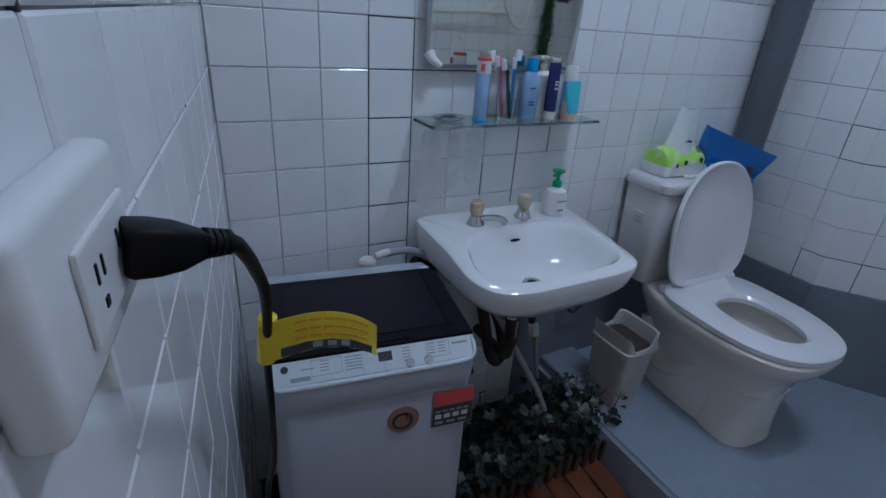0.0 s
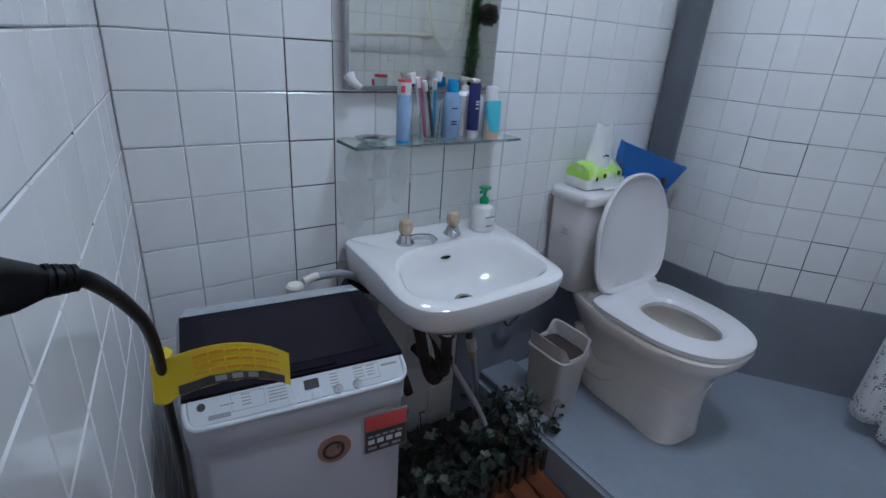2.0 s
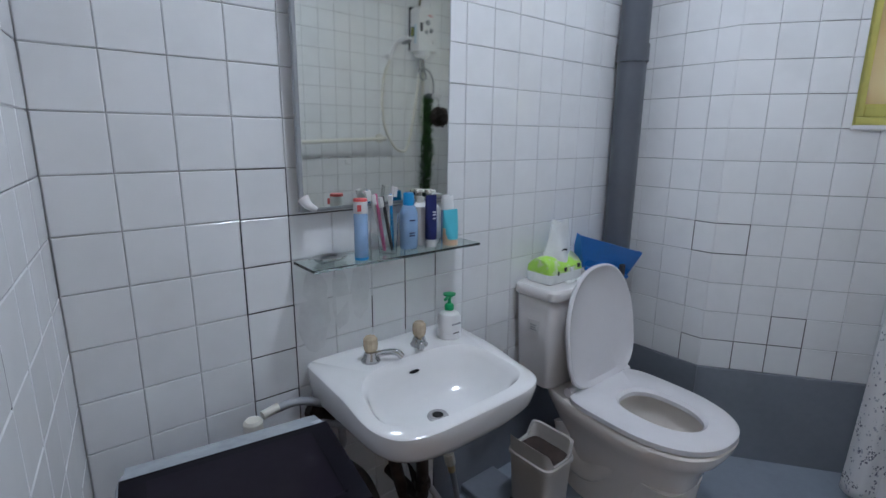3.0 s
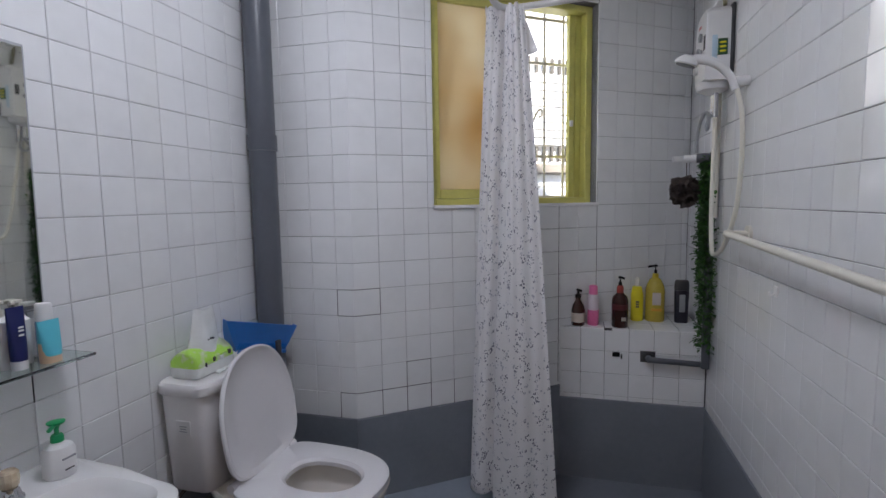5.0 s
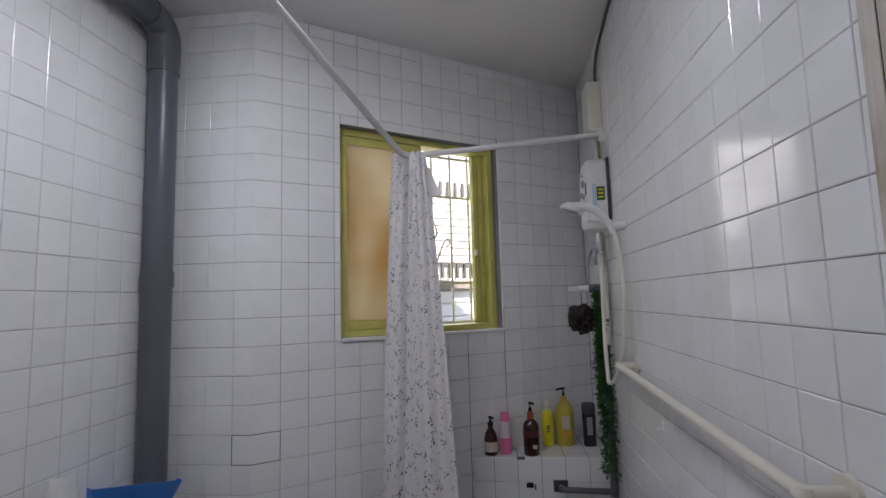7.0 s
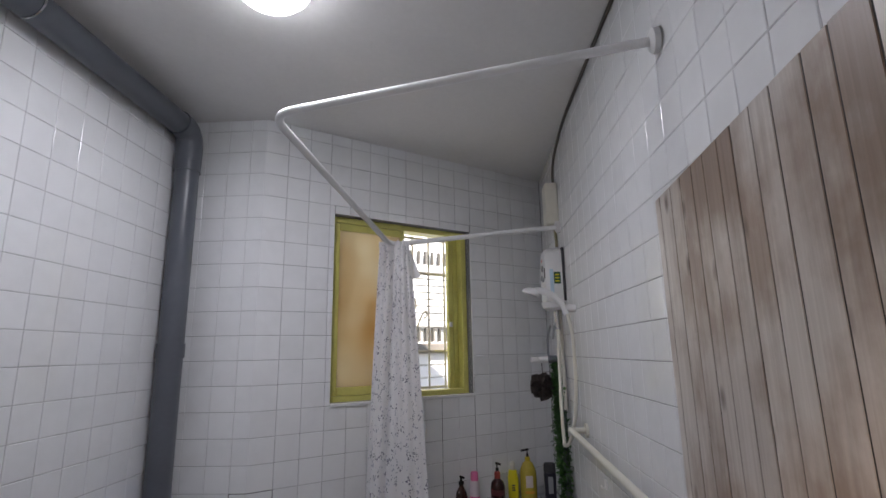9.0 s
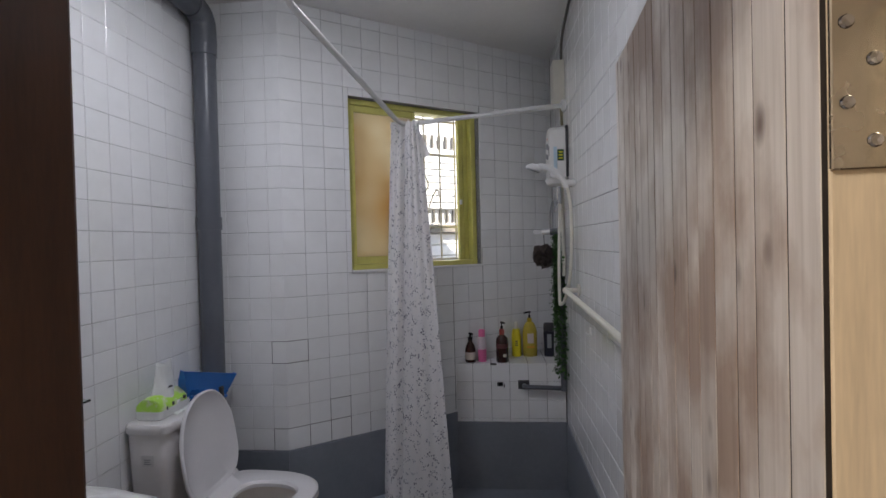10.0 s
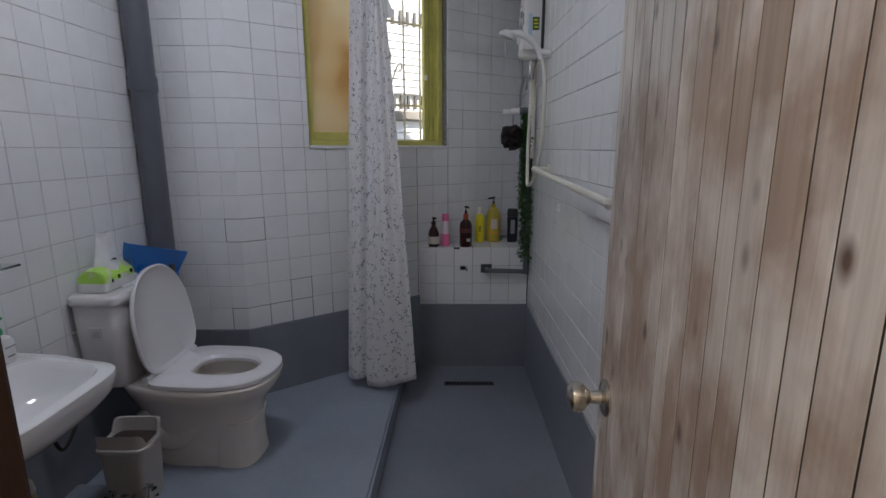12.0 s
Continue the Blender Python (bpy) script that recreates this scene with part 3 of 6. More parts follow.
nt.links.new(r1.outputs[0], m1.inputs[1])
nt.links.new(r2.outputs[0], m1.inputs[2])
nt.links.new(m1.outputs[0], m2.inputs[1])
nt.links.new(r3.outputs[0], m2.inputs[2])
r4 = nt.nodes.new("ShaderNodeValToRGB")
r4.color_ramp.elements[0].color, r4.color_ramp.elements[1].color = (0.80, 0.78, 0.77, 1), (1, 1, 1, 1)
nt.links.new(oi.outputs["Random"], r4.inputs[0])
m3 = nt.nodes.new("ShaderNodeMixRGB")
m3.blend_type = "MULTIPLY"
m3.inputs[0].default_value = 1.0
nt.links.new(m2.outputs[0], m3.inputs[1])
nt.links.new(r4.outputs[0], m3.inputs[2])
nt.links.new(m3.outputs[0], b.inputs["Base Color"])
b.inputs["Roughness"].default_value = 0.38
bp = nt.nodes.new("ShaderNodeBump")
bp.inputs["Strength"].default_value, bp.inputs["Distance"].default_value = 0.15, 0.002
nt.links.new(g1.outputs[0], bp.inputs["Height"])
nt.links.new(bp.outputs[0], b.inputs["Normal"])

DOOR_LEN, DOOR_Z0, DOOR_Z1, DOOR_T = 0.672, 0.055, 1.835, 0.038
DOOR_TURN = math.degrees(math.atan2(-1.632 + 1.574, 0.67))
door = thing("door_1", "open door clad in weathered grey-brown plank print", "door", (-0.21, -1.574, DOOR_Z0), kind="structure", turn=DOOR_TURN)
FD = pose(-0.21, -1.574, 0, 0, 0, DOOR_TURN)
part("leaf", on_wall(FD, boxed((0.0, -DOOR_T, DOOR_Z0), (DOOR_LEN, -0.0035, DOOR_Z1), 0.002, 1)), PINE, door, "raw pine leaf with bare edges")
part("backing", on_wall(FD, boxed((0.0008, -0.0036, DOOR_Z0 + 0.001), (DOOR_LEN - 0.0008, -0.0006, DOOR_Z1 - 0.001))), surface("dark_plank_joint", (0.016, 0.012, 0.010), 0.7, var=0.4, scale=12), door, "dark joints between the planks")
rng = random.Random(4)
u, n = 0.0, 0
while u < DOOR_LEN - 0.004:
    w = min(rng.choice((0.036, 0.040, 0.044, 0.048, 0.052)), DOOR_LEN - u)
    if DOOR_LEN - u - w < 0.015:
        w = DOOR_LEN - u
    bm = boxed((u + 0.0011, -0.0032, DOOR_Z0), (u + w - 0.0011, rng.uniform(-0.0001, 0.0004), DOOR_Z1), 0.0006, 1)
    ob = part("plank", on_wall(FD, bm), WOODPLANK, door)
    u += w
knob = part("door_knob", on_wall(FD @ pose(0.610, 0.0, 0.905, -90, 0, 0), lathe([(0.0, -0.001), (0.033, -0.001), (0.034, 0.004), (0.028, 0.009), (0.013, 0.012), (0.011, 0.030), (0.016, 0.036), (0.026, 0.044), (0.029, 0.054), (0.027, 0.064), (0.018, 0.071), (0.0, 0.0725)])), KNOB_METAL, door, "round champagne metal knob", smooth=True)
for z in (1.590, 0.30):
    hinge = part("hinge", on_wall(FD, boxed((-0.003, -0.036, z - 0.05), (0.0005, -0.004, z + 0.05), 0.0008, 1)), KNOB_METAL, door, "metal butt hinge")
    for k in range(4):
        part("knuckle", on_wall(FD @ pose(-0.006, -0.043, z - 0.048 + k * 0.0245), lathe([(0.0, 0), (0.0055, 0.0006), (0.0055, 0.0226), (0, 0.0232)], n=12)), KNOB_METAL, hinge, smooth=True)
    for k, (a, c) in enumerate(((-0.012, 0.034), (-0.026, 0.012), (-0.012, -0.012), (-0.026, -0.034))):
        part("screw", on_wall(FD @ pose(-0.0035, a, z + c, 0, -90, 0), lathe([(0, 0), (0.0042, 0), (0.0034, 0.0012), (0, 0.0008)], n=10)), CHROME, hinge, smooth=True)
    part("frame_leaf", on_wall(FD, boxed((-0.042, -0.0475, z - 0.05), (-0.010, -0.045, z + 0.05), 0.0006, 1)), KNOB_METAL, hinge)

# ---- ceiling things ----
lamp_ob = thing("ceiling_lamp", "lit round white ceiling lamp", "ceiling lamp", (0.915, -0.76, TOP))
part("base", lathe([(0, 0.0), (0.125, 0.0), (0.125, -0.02), (0.115, -0.025), (0, -0.025)], (0.915, -0.76, TOP - 0.0005), 32), WHITE_PLASTIC, lamp_ob, smooth=True)
dome = part("dome", lathe([(0.115, -0.025), (0.112, -0.045), (0.09, -0.068), (0.05, -0.082), (0.0, -0.086)], (0.915, -0.76, TOP - 0.0005), 32), LAMP_GLOW, lamp_ob, "glowing opal dome", smooth=True)

# pipes at the ceiling and corner
PX, PY, PR = 1.722, -0.062, 0.051
downpipe = thing("drain_pipe", "dark grey plastic drain pipe with an elbow", "pipe", (PX, PY, PLAT))
bm = tube([(PX, PY, PLAT), (PX, PY, 2.475)], PR, 28, smooth=False)
part("riser", bm, PVC_GREY, downpipe, smooth=True)
bm = tube([(PX, PY, 2.465), (PX, PY, 2.530), (PX - 0.01, PY, 2.575), (PX - 0.045, PY, 2.607), (PX - 0.10, PY, 2.613)], PR + 0.006, 28)
part("elbow", bm, PVC_GREY, downpipe, "grey elbow at the ceiling", smooth=True)
bm = tube([(PX - 0.09, PY, 2.613), (-0.09, PY, 2.622)], PR, 28, smooth=False)
part("run", bm, PVC_GREY, downpipe, smooth=True)
for z in (2.445, 1.62):
    part("collar", tube([(PX, PY, z - 0.03), (PX, PY, z + 0.03)], PR + 0.005, 28, smooth=False), PVC_GREY, downpipe, smooth=True)
for x in (0.30, 0.86):
    loop = [(x, PY + (PR + 0.004) * math.cos(a), 2.619 + (PR + 0.004) * math.sin(a)) for a in [math.pi * 2 * k / 20 for k in range(21)]]
    part("clamp", tube(loop, 0.004, 6, smooth=False), CHROME, downpipe, "metal pipe clamp")
    part("clamp_rod", tube([(x, PY, 2.619 + PR), (x, PY, TOP)], 0.004, 8, smooth=False), CHROME, downpipe)

cable = thing("ceiling_cable", "grey cable sagging along the ceiling edge", "cable", (2.28, -1.81, 2.50))
bm = tube([(0.9, -1.812, 2.705), (1.4, -1.811, 2.703), (1.9, -1.811, 2.698), (2.10, -1.810, 2.66), (2.22, -1.808, 2.61), (2.27, -1.808, 2.55), (2.275, -1.808, 2.49)], 0.007, 10)
part("cord", bm, surface("dusty_grey_cable", (0.10, 0.09, 0.08), 0.6, var=0.3), cable, smooth=True)
bm = tube([(2.255, -1.80, 2.25), (2.25, -1.80, 2.20), (2.235, -1.80, 2.13)], 0.008, 10)
part("cord", bm, surface("olive_cable", (0.22, 0.20, 0.12), 0.6, var=0.3), cable, smooth=True)

# curtain rail and curtain
rod = thing("shower_curtain_rod", "white plastic coated curtain rod bent in a U", "curtain rod", (0.80, -1.82, 2.36))
NEAR, N_C, F_C, FAR = Vector((0.80, -1.815, 2.36)), Vector((0.955, -0.765, 2.28)), Vector((1.965, -0.955, 2.105)), Vector((2.225, -1.815, 2.235))


def rounded(points, r=0.07):
    out = [points[0]]
    for a, b, c in zip(points, points[1:], points[2:]):
        d0, d1 = (a - b).normalized(), (c - b).normalized()
        p, q = b + d0 * r, b + d1 * r
        for k in range(9):
            t = k / 8
            out.append(p * (1 - t) ** 2 + b * 2 * t * (1 - t) + q * t * t)
    return out + [points[-1]]


part("tube", tube(rounded([NEAR, N_C, F_C, FAR]), 0.0125, 16, smooth=False), WHITE_PLASTIC, rod, smooth=True)
for e, d in ((NEAR, N_C), (FAR, F_C)):
    v = (d - e).normalized()
    part("flange", tube([e - v * 0.003, e + v * 0.012, e + v * 0.02], lambda t: 0.032 if t < 0.55 else 0.02, 20, smooth=False), WHITE_PLASTIC, rod, "round wall flange", smooth=True)

FLORAL = bpy.data.materials.new("white_cloth_with_small_sprigs")
FLORAL.use_nodes = True
nt = FLORAL.node_tree
b = nt.nodes["Principled BSDF"]
uv = nt.nodes.new("ShaderNodeTexCoord")
masks = []
for sc, lo, hi, clump, c0 in ((105.0, 0.32, 0.42, 24.0, 0.565), (74.0, 0.30, 0.40, 30.0, 0.56)):
    v = nt.nodes.new("ShaderNodeTexVoronoi")
    v.inputs["Scale"].default_value = sc
    nt.links.new(uv.outputs["UV"], v.inputs["Vector"])
    r = nt.nodes.new("ShaderNodeMapRange")
    r.inputs["From Min"].default_value, r.inputs["From Max"].default_value = hi, lo
    nt.links.new(v.outputs["Distance"], r.inputs["Value"])
    off = nt.nodes.new("ShaderNodeVectorMath")
    off.inputs[1].default_value = (sc, sc * 0.37, 0)
    nt.links.new(uv.outputs["UV"], off.inputs[0])
    nz = nt.nodes.new("ShaderNodeTexNoise")
    nz.inputs["Scale"].default_value, nz.inputs["Detail"].default_value = clump, 1
    nt.links.new(off.outputs[0], nz.inputs["Vector"])
    q = nt.nodes.new("ShaderNodeMapRange")
    q.inputs["From Min"].default_value, q.inputs["From Max"].default_value = c0, c0 + 0.03
    nt.links.new(nz.outputs[0], q.inputs["Value"])
    mu = nt.nodes.new("ShaderNodeMath")
    mu.operation = "MULTIPLY"
    nt.links.new(r.outputs[0], mu.inputs[0])
    nt.links.new(q.outputs[0], mu.inputs[1])
    masks.append(mu)
c1, c2 = nt.nodes.new("ShaderNodeMixRGB"), nt.nodes.new("ShaderNodeMixRGB")
c1.inputs[1].default_value, c1.inputs[2].default_value = (0.88, 0.875, 0.885, 1), (0.50, 0.51, 0.57, 1)
c2.inputs[2].default_value = (0.11, 0.12, 0.18, 1)
nt.links.new(masks[1].outputs[0], c1.inputs[0])
nt.links.new(masks[0].outputs[0], c2.inputs[0])
nt.links.new(c1.outputs[0], c2.inputs[1])
nt.links.new(c2.outputs[0], b.inputs["Base Color"])
b.inputs["Roughness"].default_value = 0.6
tl = nt.nodes.new("ShaderNodeBsdfTranslucent")
nt.links.new(c2.outputs[0], tl.inputs["Color"])
mxs = nt.nodes.new("ShaderNodeMixShader")
mxs.inputs[0].default_value = 0.28
nt.links.new(b.outputs[0], mxs.inputs[1])
nt.links.new(tl.outputs[0], mxs.inputs[2])
nt.links.new(mxs.outputs[0], nt.nodes["Material Output"].inputs["Surface"])

curtain = thing("shower_curtain", "gathered white shower curtain with small dark sprigs", "curtain", (1.95, -0.97, 0.2))
bm = bmesh.new()
uvl = bm.loops.layers.uv.new("UVMap")
NU, NV = 120, 60
STRIP = 0.36
grid = []
for j in range(NV + 1):
    t = j / NV
    left, right = -0.905 + 0.073 * t ** 0.9, -1.045 - 0.137 * t ** 0.85
    narrow = 0.072 + 0.020 * t
    amp = 0.022 + 0.020 * t
    row = []
    for i in range(NU + 1):
        s = i / NU
        if s < STRIP:
            f = s / STRIP
            y, fold, hem = left - narrow * f, -math.sin(math.pi * f) * 0.9, 0.012
        else:
            f = (s - STRIP) / (1 - STRIP)
            y, fold, hem = left - narrow + (right - left + narrow) * f, -1.2 * math.sin(math.pi * f ** 0.8) + 0.30 * math.sin(f * 9.0 + t * 2.0) * f * (1 - 0.4 * t), -0.034 * (1 - f)
        x = 1.965 - 0.045 * t + amp * fold + 0.005 * math.sin(s * 40 + t * 1.5) * (1 - 0.7 * t)
        row.append(bm.verts.new((x, y, 2.115 - 1.925 * t + hem * t ** 3 + 0.006 * math.sin(s * 26) * (1 - t))))
    grid.append(row)
for j in range(NV):
    for i in range(NU):
        f = bm.faces.new((grid[j][i], grid[j][i + 1], grid[j + 1][i + 1], grid[j + 1][i]))
        for lp, (a, c) in zip(f.loops, ((i, j), (i + 1, j), (i + 1, j + 1), (i, j + 1))):
            lp[uvl].uv = (a / NU * 0.48, c / NV * 1.93)
cloth = part("cloth", bm, FLORAL, curtain, "white cloth printed with sprigs", smooth=True)
sd = cloth.modifiers.new("thickness", "SOLIDIFY")
sd.thickness = 0.0015
bm = rings(bmesh.new(), [[(x, -1.035, 2.075), (x, -1.055, 2.065), (x + 0.004, -1.098, 1.955), (x + 0.004, -1.078, 1.945), (x, -1.040, 1.940)] for x in (2.000, 2.0015)])
part("loose_corner", bm, surface("white_curtain_lining", (0.80, 0.80, 0.81), 0.7, bump=0.1), curtain, "white turned-out corner of the cloth")
for k in range(5):
    s = k / 4
    c = Vector((1.965, -0.905, 2.105)).lerp(Vector((1.98, -1.02, 2.115)), s)
    loop = [(c.x + 0.02 * math.cos(a) * 0.9, c.y, c.z - 0.002 + 0.02 * math.sin(a)) for a in [math.pi * 2 * q / 16 for q in range(17)]]
    part("ring", tube(loop, 0.0025, 6, smooth=False), WHITE_PLASTIC, curtain, "white plastic ring")

# ---- tiled ledge ----
LX, LZ = 2.39, 0.782
wu = (CORNER_C - BEND).normalized()


def win_y(x):
    return BEND.y + (x - BEND.x) * wu.y / wu.x


ledge = thing("tiled_ledge", "white tiled ledge with dark joints in the shower", "ledge", (LX, -1.5, 0), kind="structure")
bm = prism([(LX + 0.004, win_y(LX + 0.004) + 0.0), (2.85, -1.822), (LX + 0.004, -1.822)], 0.0, LZ - 0.004)
part("core", bm, DARK_GROUT, ledge, "dark jointed core")
rng = random.Random(3)
yl = win_y(LX) - 0.002
for j in range(4):
    z0, z1 = max(0.437, LZ - (j + 1) * P), LZ - j * P
    if z1 - z0 < 0.02:
        continue
    k = 0
    while -1.815 + k * P < yl - 0.01:
        y0, y1 = -1.815 + k * P, min(-1.815 + (k + 1) * P, yl)
        k += 1
        ob = new("tile", tile_mesh(y1 - y0, z1 - z0))
        ob.parent = ledge
        ob.matrix_parent_inverse = ledge.matrix_world.inverted()
        ob.matrix_world = Matrix.Translation((LX, (y0 + y1) / 2, (z0 + z1) / 2)) @ pose(0, 0, 0, rng.uniform(-0.4, 0.4), 0, -90 + rng.uniform(-0.4, 0.4))
k = 0
while -1.815 + k * P < yl - 0.01:
    y0, y1 = -1.815 + k * P + 0.0015, min(-1.815 + (k + 1) * P, yl) - 0.0015
    k += 1
    for q in range(5):
        x0, x1 = LX + q * P + 0.0015, LX + (q + 1) * P - 0.0015
        far0, far1 = (y0 - BEND.y) * wu.x / wu.y + BEND.x, (y1 - BEND.y) * wu.x / wu.y + BEND.x
        pts = [(x0, y0), (min(x1, far0), y0), (min(x1, far1), y1), (x0, y1)]
        if far1 <= x0 + 0.01:
            if far0 <= x0 + 0.01:
                continue
            ym = win_y(x0)
            pts = [(x0, y0), (min(x1, far0), y0), (x0, ym)] if far0 < x1 else [(x0, y0), (x1, y0), (x1, win_y(x1)), (x0, ym)]
        elif far1 < x1 < far0:
            pts = [(x0, y0), (x1, y0), (x1, win_y(x1)), (far1, y1), (x0, y1)]
        part("tile", prism(pts, LZ - 0.006, LZ + rng.uniform(-0.0004, 0.0004), 0.0015), TILE, ledge)
F_LEDGE = wall_frame(Vector((LX, yl)), Vector((LX, -1.82)))
painted_band("trim_ledge", F_LEDGE, 0.0, 1.82 + yl, 0.437, "blue-grey coating on the foot of the ledge")
hole = thing("broken_tile_hole", "small dark hole broken into a ledge tile", "hole", (LX, -1.435, 0.66))
bm = boxed((LX - 0.002, -1.452, 0.648), (LX + 0.004, -1.418, 0.672), 0.004)
part("recess", bm, BLACK_RUBBER, hole)
part("chip", prism([(LX - 0.0012, -1.416), (LX + 0.010, -1.412), (LX + 0.006, -1.396), (LX + 0.009, -1.382), (LX - 0.0012, -1.379)], LZ - 0.009, LZ + 0.0012), DARK_GROUT, hole, "dark chipped tile edge")
part("chip", boxed((LX - 0.0012, -1.462, 0.640), (LX + 0.002, -1.455, 0.664), 0.0008, 1), DARK_GROUT, hole)
grey_tap = thing("grey_plastic_pipe_stub", "grey plastic pipe running along the ledge front", "pipe", (LX, -1.7, 0.65))
bm = tube([(LX + 0.002, -1.575, 0.655), (LX - 0.03, -1.575, 0.655), (LX - 0.035, -1.60, 0.654), (LX - 0.035, -1.80, 0.648)], 0.013, 14)
part("tube", bm, PVC_GREY, grey_tap, smooth=True)
part("broken_edge", prism([(LX - 0.0010, -1.605), (LX + 0.001, -1.605), (LX + 0.001, -1.540), (LX - 0.0010, -1.540)], 0.632, 0.684), DARK_GROUT, grey_tap, "dark broken tile round the pipe")
part("flange", tube([(LX - 0.001, -1.575, 0.655), (LX - 0.008, -1.575, 0.655)], 0.024, 16, smooth=False), DARK_GROUT, grey_tap, "dark sealed rosette", smooth=True)

drain = thing("linear_drain", "dark slotted floor drain in the shower", "drain", (2.18, -1.45, SHOWER))
bm = boxed((2.135, -1.605, SHOWER), (2.175, -1.325, SHOWER + 0.004), 0.001, 1)
part("grate", bm, DARK_PRINT, drain)
for k in range(13):
    y = -1.595 + k * 0.0205
    part("slot", boxed((2.14, y, SHOWER + 0.0042), (2.17, y + 0.012, SHOWER + 0.0056)), BLACK_RUBBER, drain)


# ---- sink wall ----
def top_z(y):
    t = min(1, max(0, (-0.13 - y) / 0.19))
    return 0.775 - 0.027 * t * t * (3 - 2 * t)


def basin_loop(cx, cy, rx, front, back, ef, eb):
    """A loop with square shoulders at the wall and a rounder front."""
    a, b = oval(cx, cy, rx, front, 0, 72, ef, back), oval(cx, cy, rx, front, 0, 72, eb, back)
    return [q if q[1] >= cy else p for p, q in zip(a, b)]


sink = thing("wash_basin", "white porcelain wall-hung basin with rounded apron", "sink", (0.68, 0, 0.6))
SX, SY = 0.678, -0.205
loops = []
for rx, ry, back, dz, ef, eb, mode in ((0.05, 0.05, 0.05, 0.600, 2, 2, 0), (0.12, 0.10, 0.14, 0.612, 2.4, 3, 0), (0.180, 0.155, 0.190, 0.640, 3, 6, 0), (0.214, 0.184, 0.201, 0.672, 4.0, 12, 0), (0.226, 0.196, 0.202, 0.692, 4.6, 16, 0),
                                       (0.233, 0.204, 0.202, -0.016, 4.8, 18, 1), (0.232, 0.203, 0.202, -0.005, 4.8, 18, 1), (0.226, 0.197, 0.198, 0.0, 4.8, 18, 1)):
    loops.append([(x, y, dz if mode == 0 else top_z(y) + dz) for x, y, z in basin_loop(SX, SY, rx, ry, back, ef, eb)])
BX, BY = 0.678, -0.245
for rx, ry, back, dz, e in ((0.207, 0.133, 0.108, 0.001, 3.4), (0.200, 0.127, 0.101, -0.005, 3.4), (0.193, 0.120, 0.094, -0.018, 3.3), (0.180, 0.108, 0.085, -0.050, 3.0), (0.150, 0.090, 0.076, -0.080, 2.6), (0.095, 0.062, 0.060, -0.098, 2.3), (0.030, 0.026, 0.026, -0.104, 2.0)):
    lp = []
    for x, y, z in oval(BX, BY, rx, ry, 0, 72, e, back):
        f = min(1, max(0, (y + 0.34) / 0.22))
        lp.append((BX + (x - BX) * (1 - 0.26 * f * f), y, top_z(y) + dz))
    loops.append(lp)
part("basin", rings(bmesh.new(), loops), PORCELAIN, sink, smooth=True)
wz = top_z(BY) - 0.104
part("drain_ring", lathe([(0.0, 0.001), (0.012, 0.001), (0.014, 0.004), (0.024, 0.0045), (0.027, 0.001), (0.027, -0.002), (0, -0.002)], (BX, BY, wz + 0.002), 24), CHROME, sink, "dull chrome drain", smooth=True)
part("drain_hole", lathe([(0, 0), (0.013, 0), (0.013, 0.002), (0, 0.002)], (BX, BY, wz + 0.0045), 20), BLACK_RUBBER, sink, smooth=True)
bm = lathe([(0, -0.001), (0.0065, -0.001), (0.0065, 0.002), (0, 0.002)], n=16)
bm.transform(pose(0.672, -0.1545, 0.740, 72, 0, 0) @ Matrix.Diagonal((2.3, 0.62, 2.4, 1)))
part("overflow", bm, BLACK_RUBBER, sink, "dark overflow slot", smooth=True)


def tap(x, y, tip, label):
    z = top_z(y) - 0.001
    t = thing("tap", label, "tap", (x, y, z), group="basin taps")
    part("base", lathe([(0.0, 0), (0.024, 0), (0.024, 0.005), (0.020, 0.010), (0.017, 0.022), (0.014, 0.027), (0.0, 0.028)], (x, y, z), 20), CHROME, t, smooth=True)
    part("spout", tube([(x, y, z + 0.014), (x + (tip[0] - x) * 0.4, y + (tip[1] - y) * 0.4, z + 0.024), (x + (tip[0] - x) * 0.8, y + (tip[1] - y) * 0.8, z + 0.026), (tip[0], tip[1], z + 0.014)], 0.0085, 12), CHROME, t, smooth=True)
    part("handle", lathe([(0, 0.0275), (0.012, 0.0275), (0.0165, 0.032), (0.0185, 0.046), (0.0175, 0.062), (0.013, 0.067), (0, 0.068)], (x, y, z), 10), AMBER_KNOB, t, "yellowed acrylic knob")


tap(0.580, -0.100, (0.640, -0.150), "old chrome tap with a yellowed knob, spout turned out")
tap(0.733, -0.096, (0.700, -0.147), "old chrome tap with a yellowed knob, short spout")

soap = thing("soap_dispenser", "white hand soap bottle with a green pump", "soap dispenser", (0.834, -0.10, top_z(-0.10)))
z0 = top_z(-0.10)
part("bottle", lathe([(0, 0), (0.029, 0), (0.0325, 0.004), (0.0325, 0.058), (0.027, 0.070), (0.013, 0.076), (0.011, 0.080), (0, 0.080)], (0.834, -0.10, z0), 24), WHITE_PLASTIC, soap, smooth=True)
part("collar", lathe([(0, 0.080), (0.013, 0.080), (0.013, 0.092), (0.010, 0.097), (0.005, 0.098), (0.0045, 0.112), (0, 0.112)], (0.834, -0.10, z0), 18), surface("green_pump_plastic", (0.01, 0.32, 0.11), 0.35), soap, "green pump collar", smooth=True)
bm = lathe([(0, 0.110), (0.005, 0.110), (0.008, 0.117), (0.017, 0.122), (0.018, 0.126), (0.010, 0.128), (0, 0.128)], (0.834, -0.100, z0), 20)
tube([(0.830, -0.103, z0 + 0.122), (0.805, -0.117, z0 + 0.118)], 0.0045, 8, bm=bm, smooth=False)
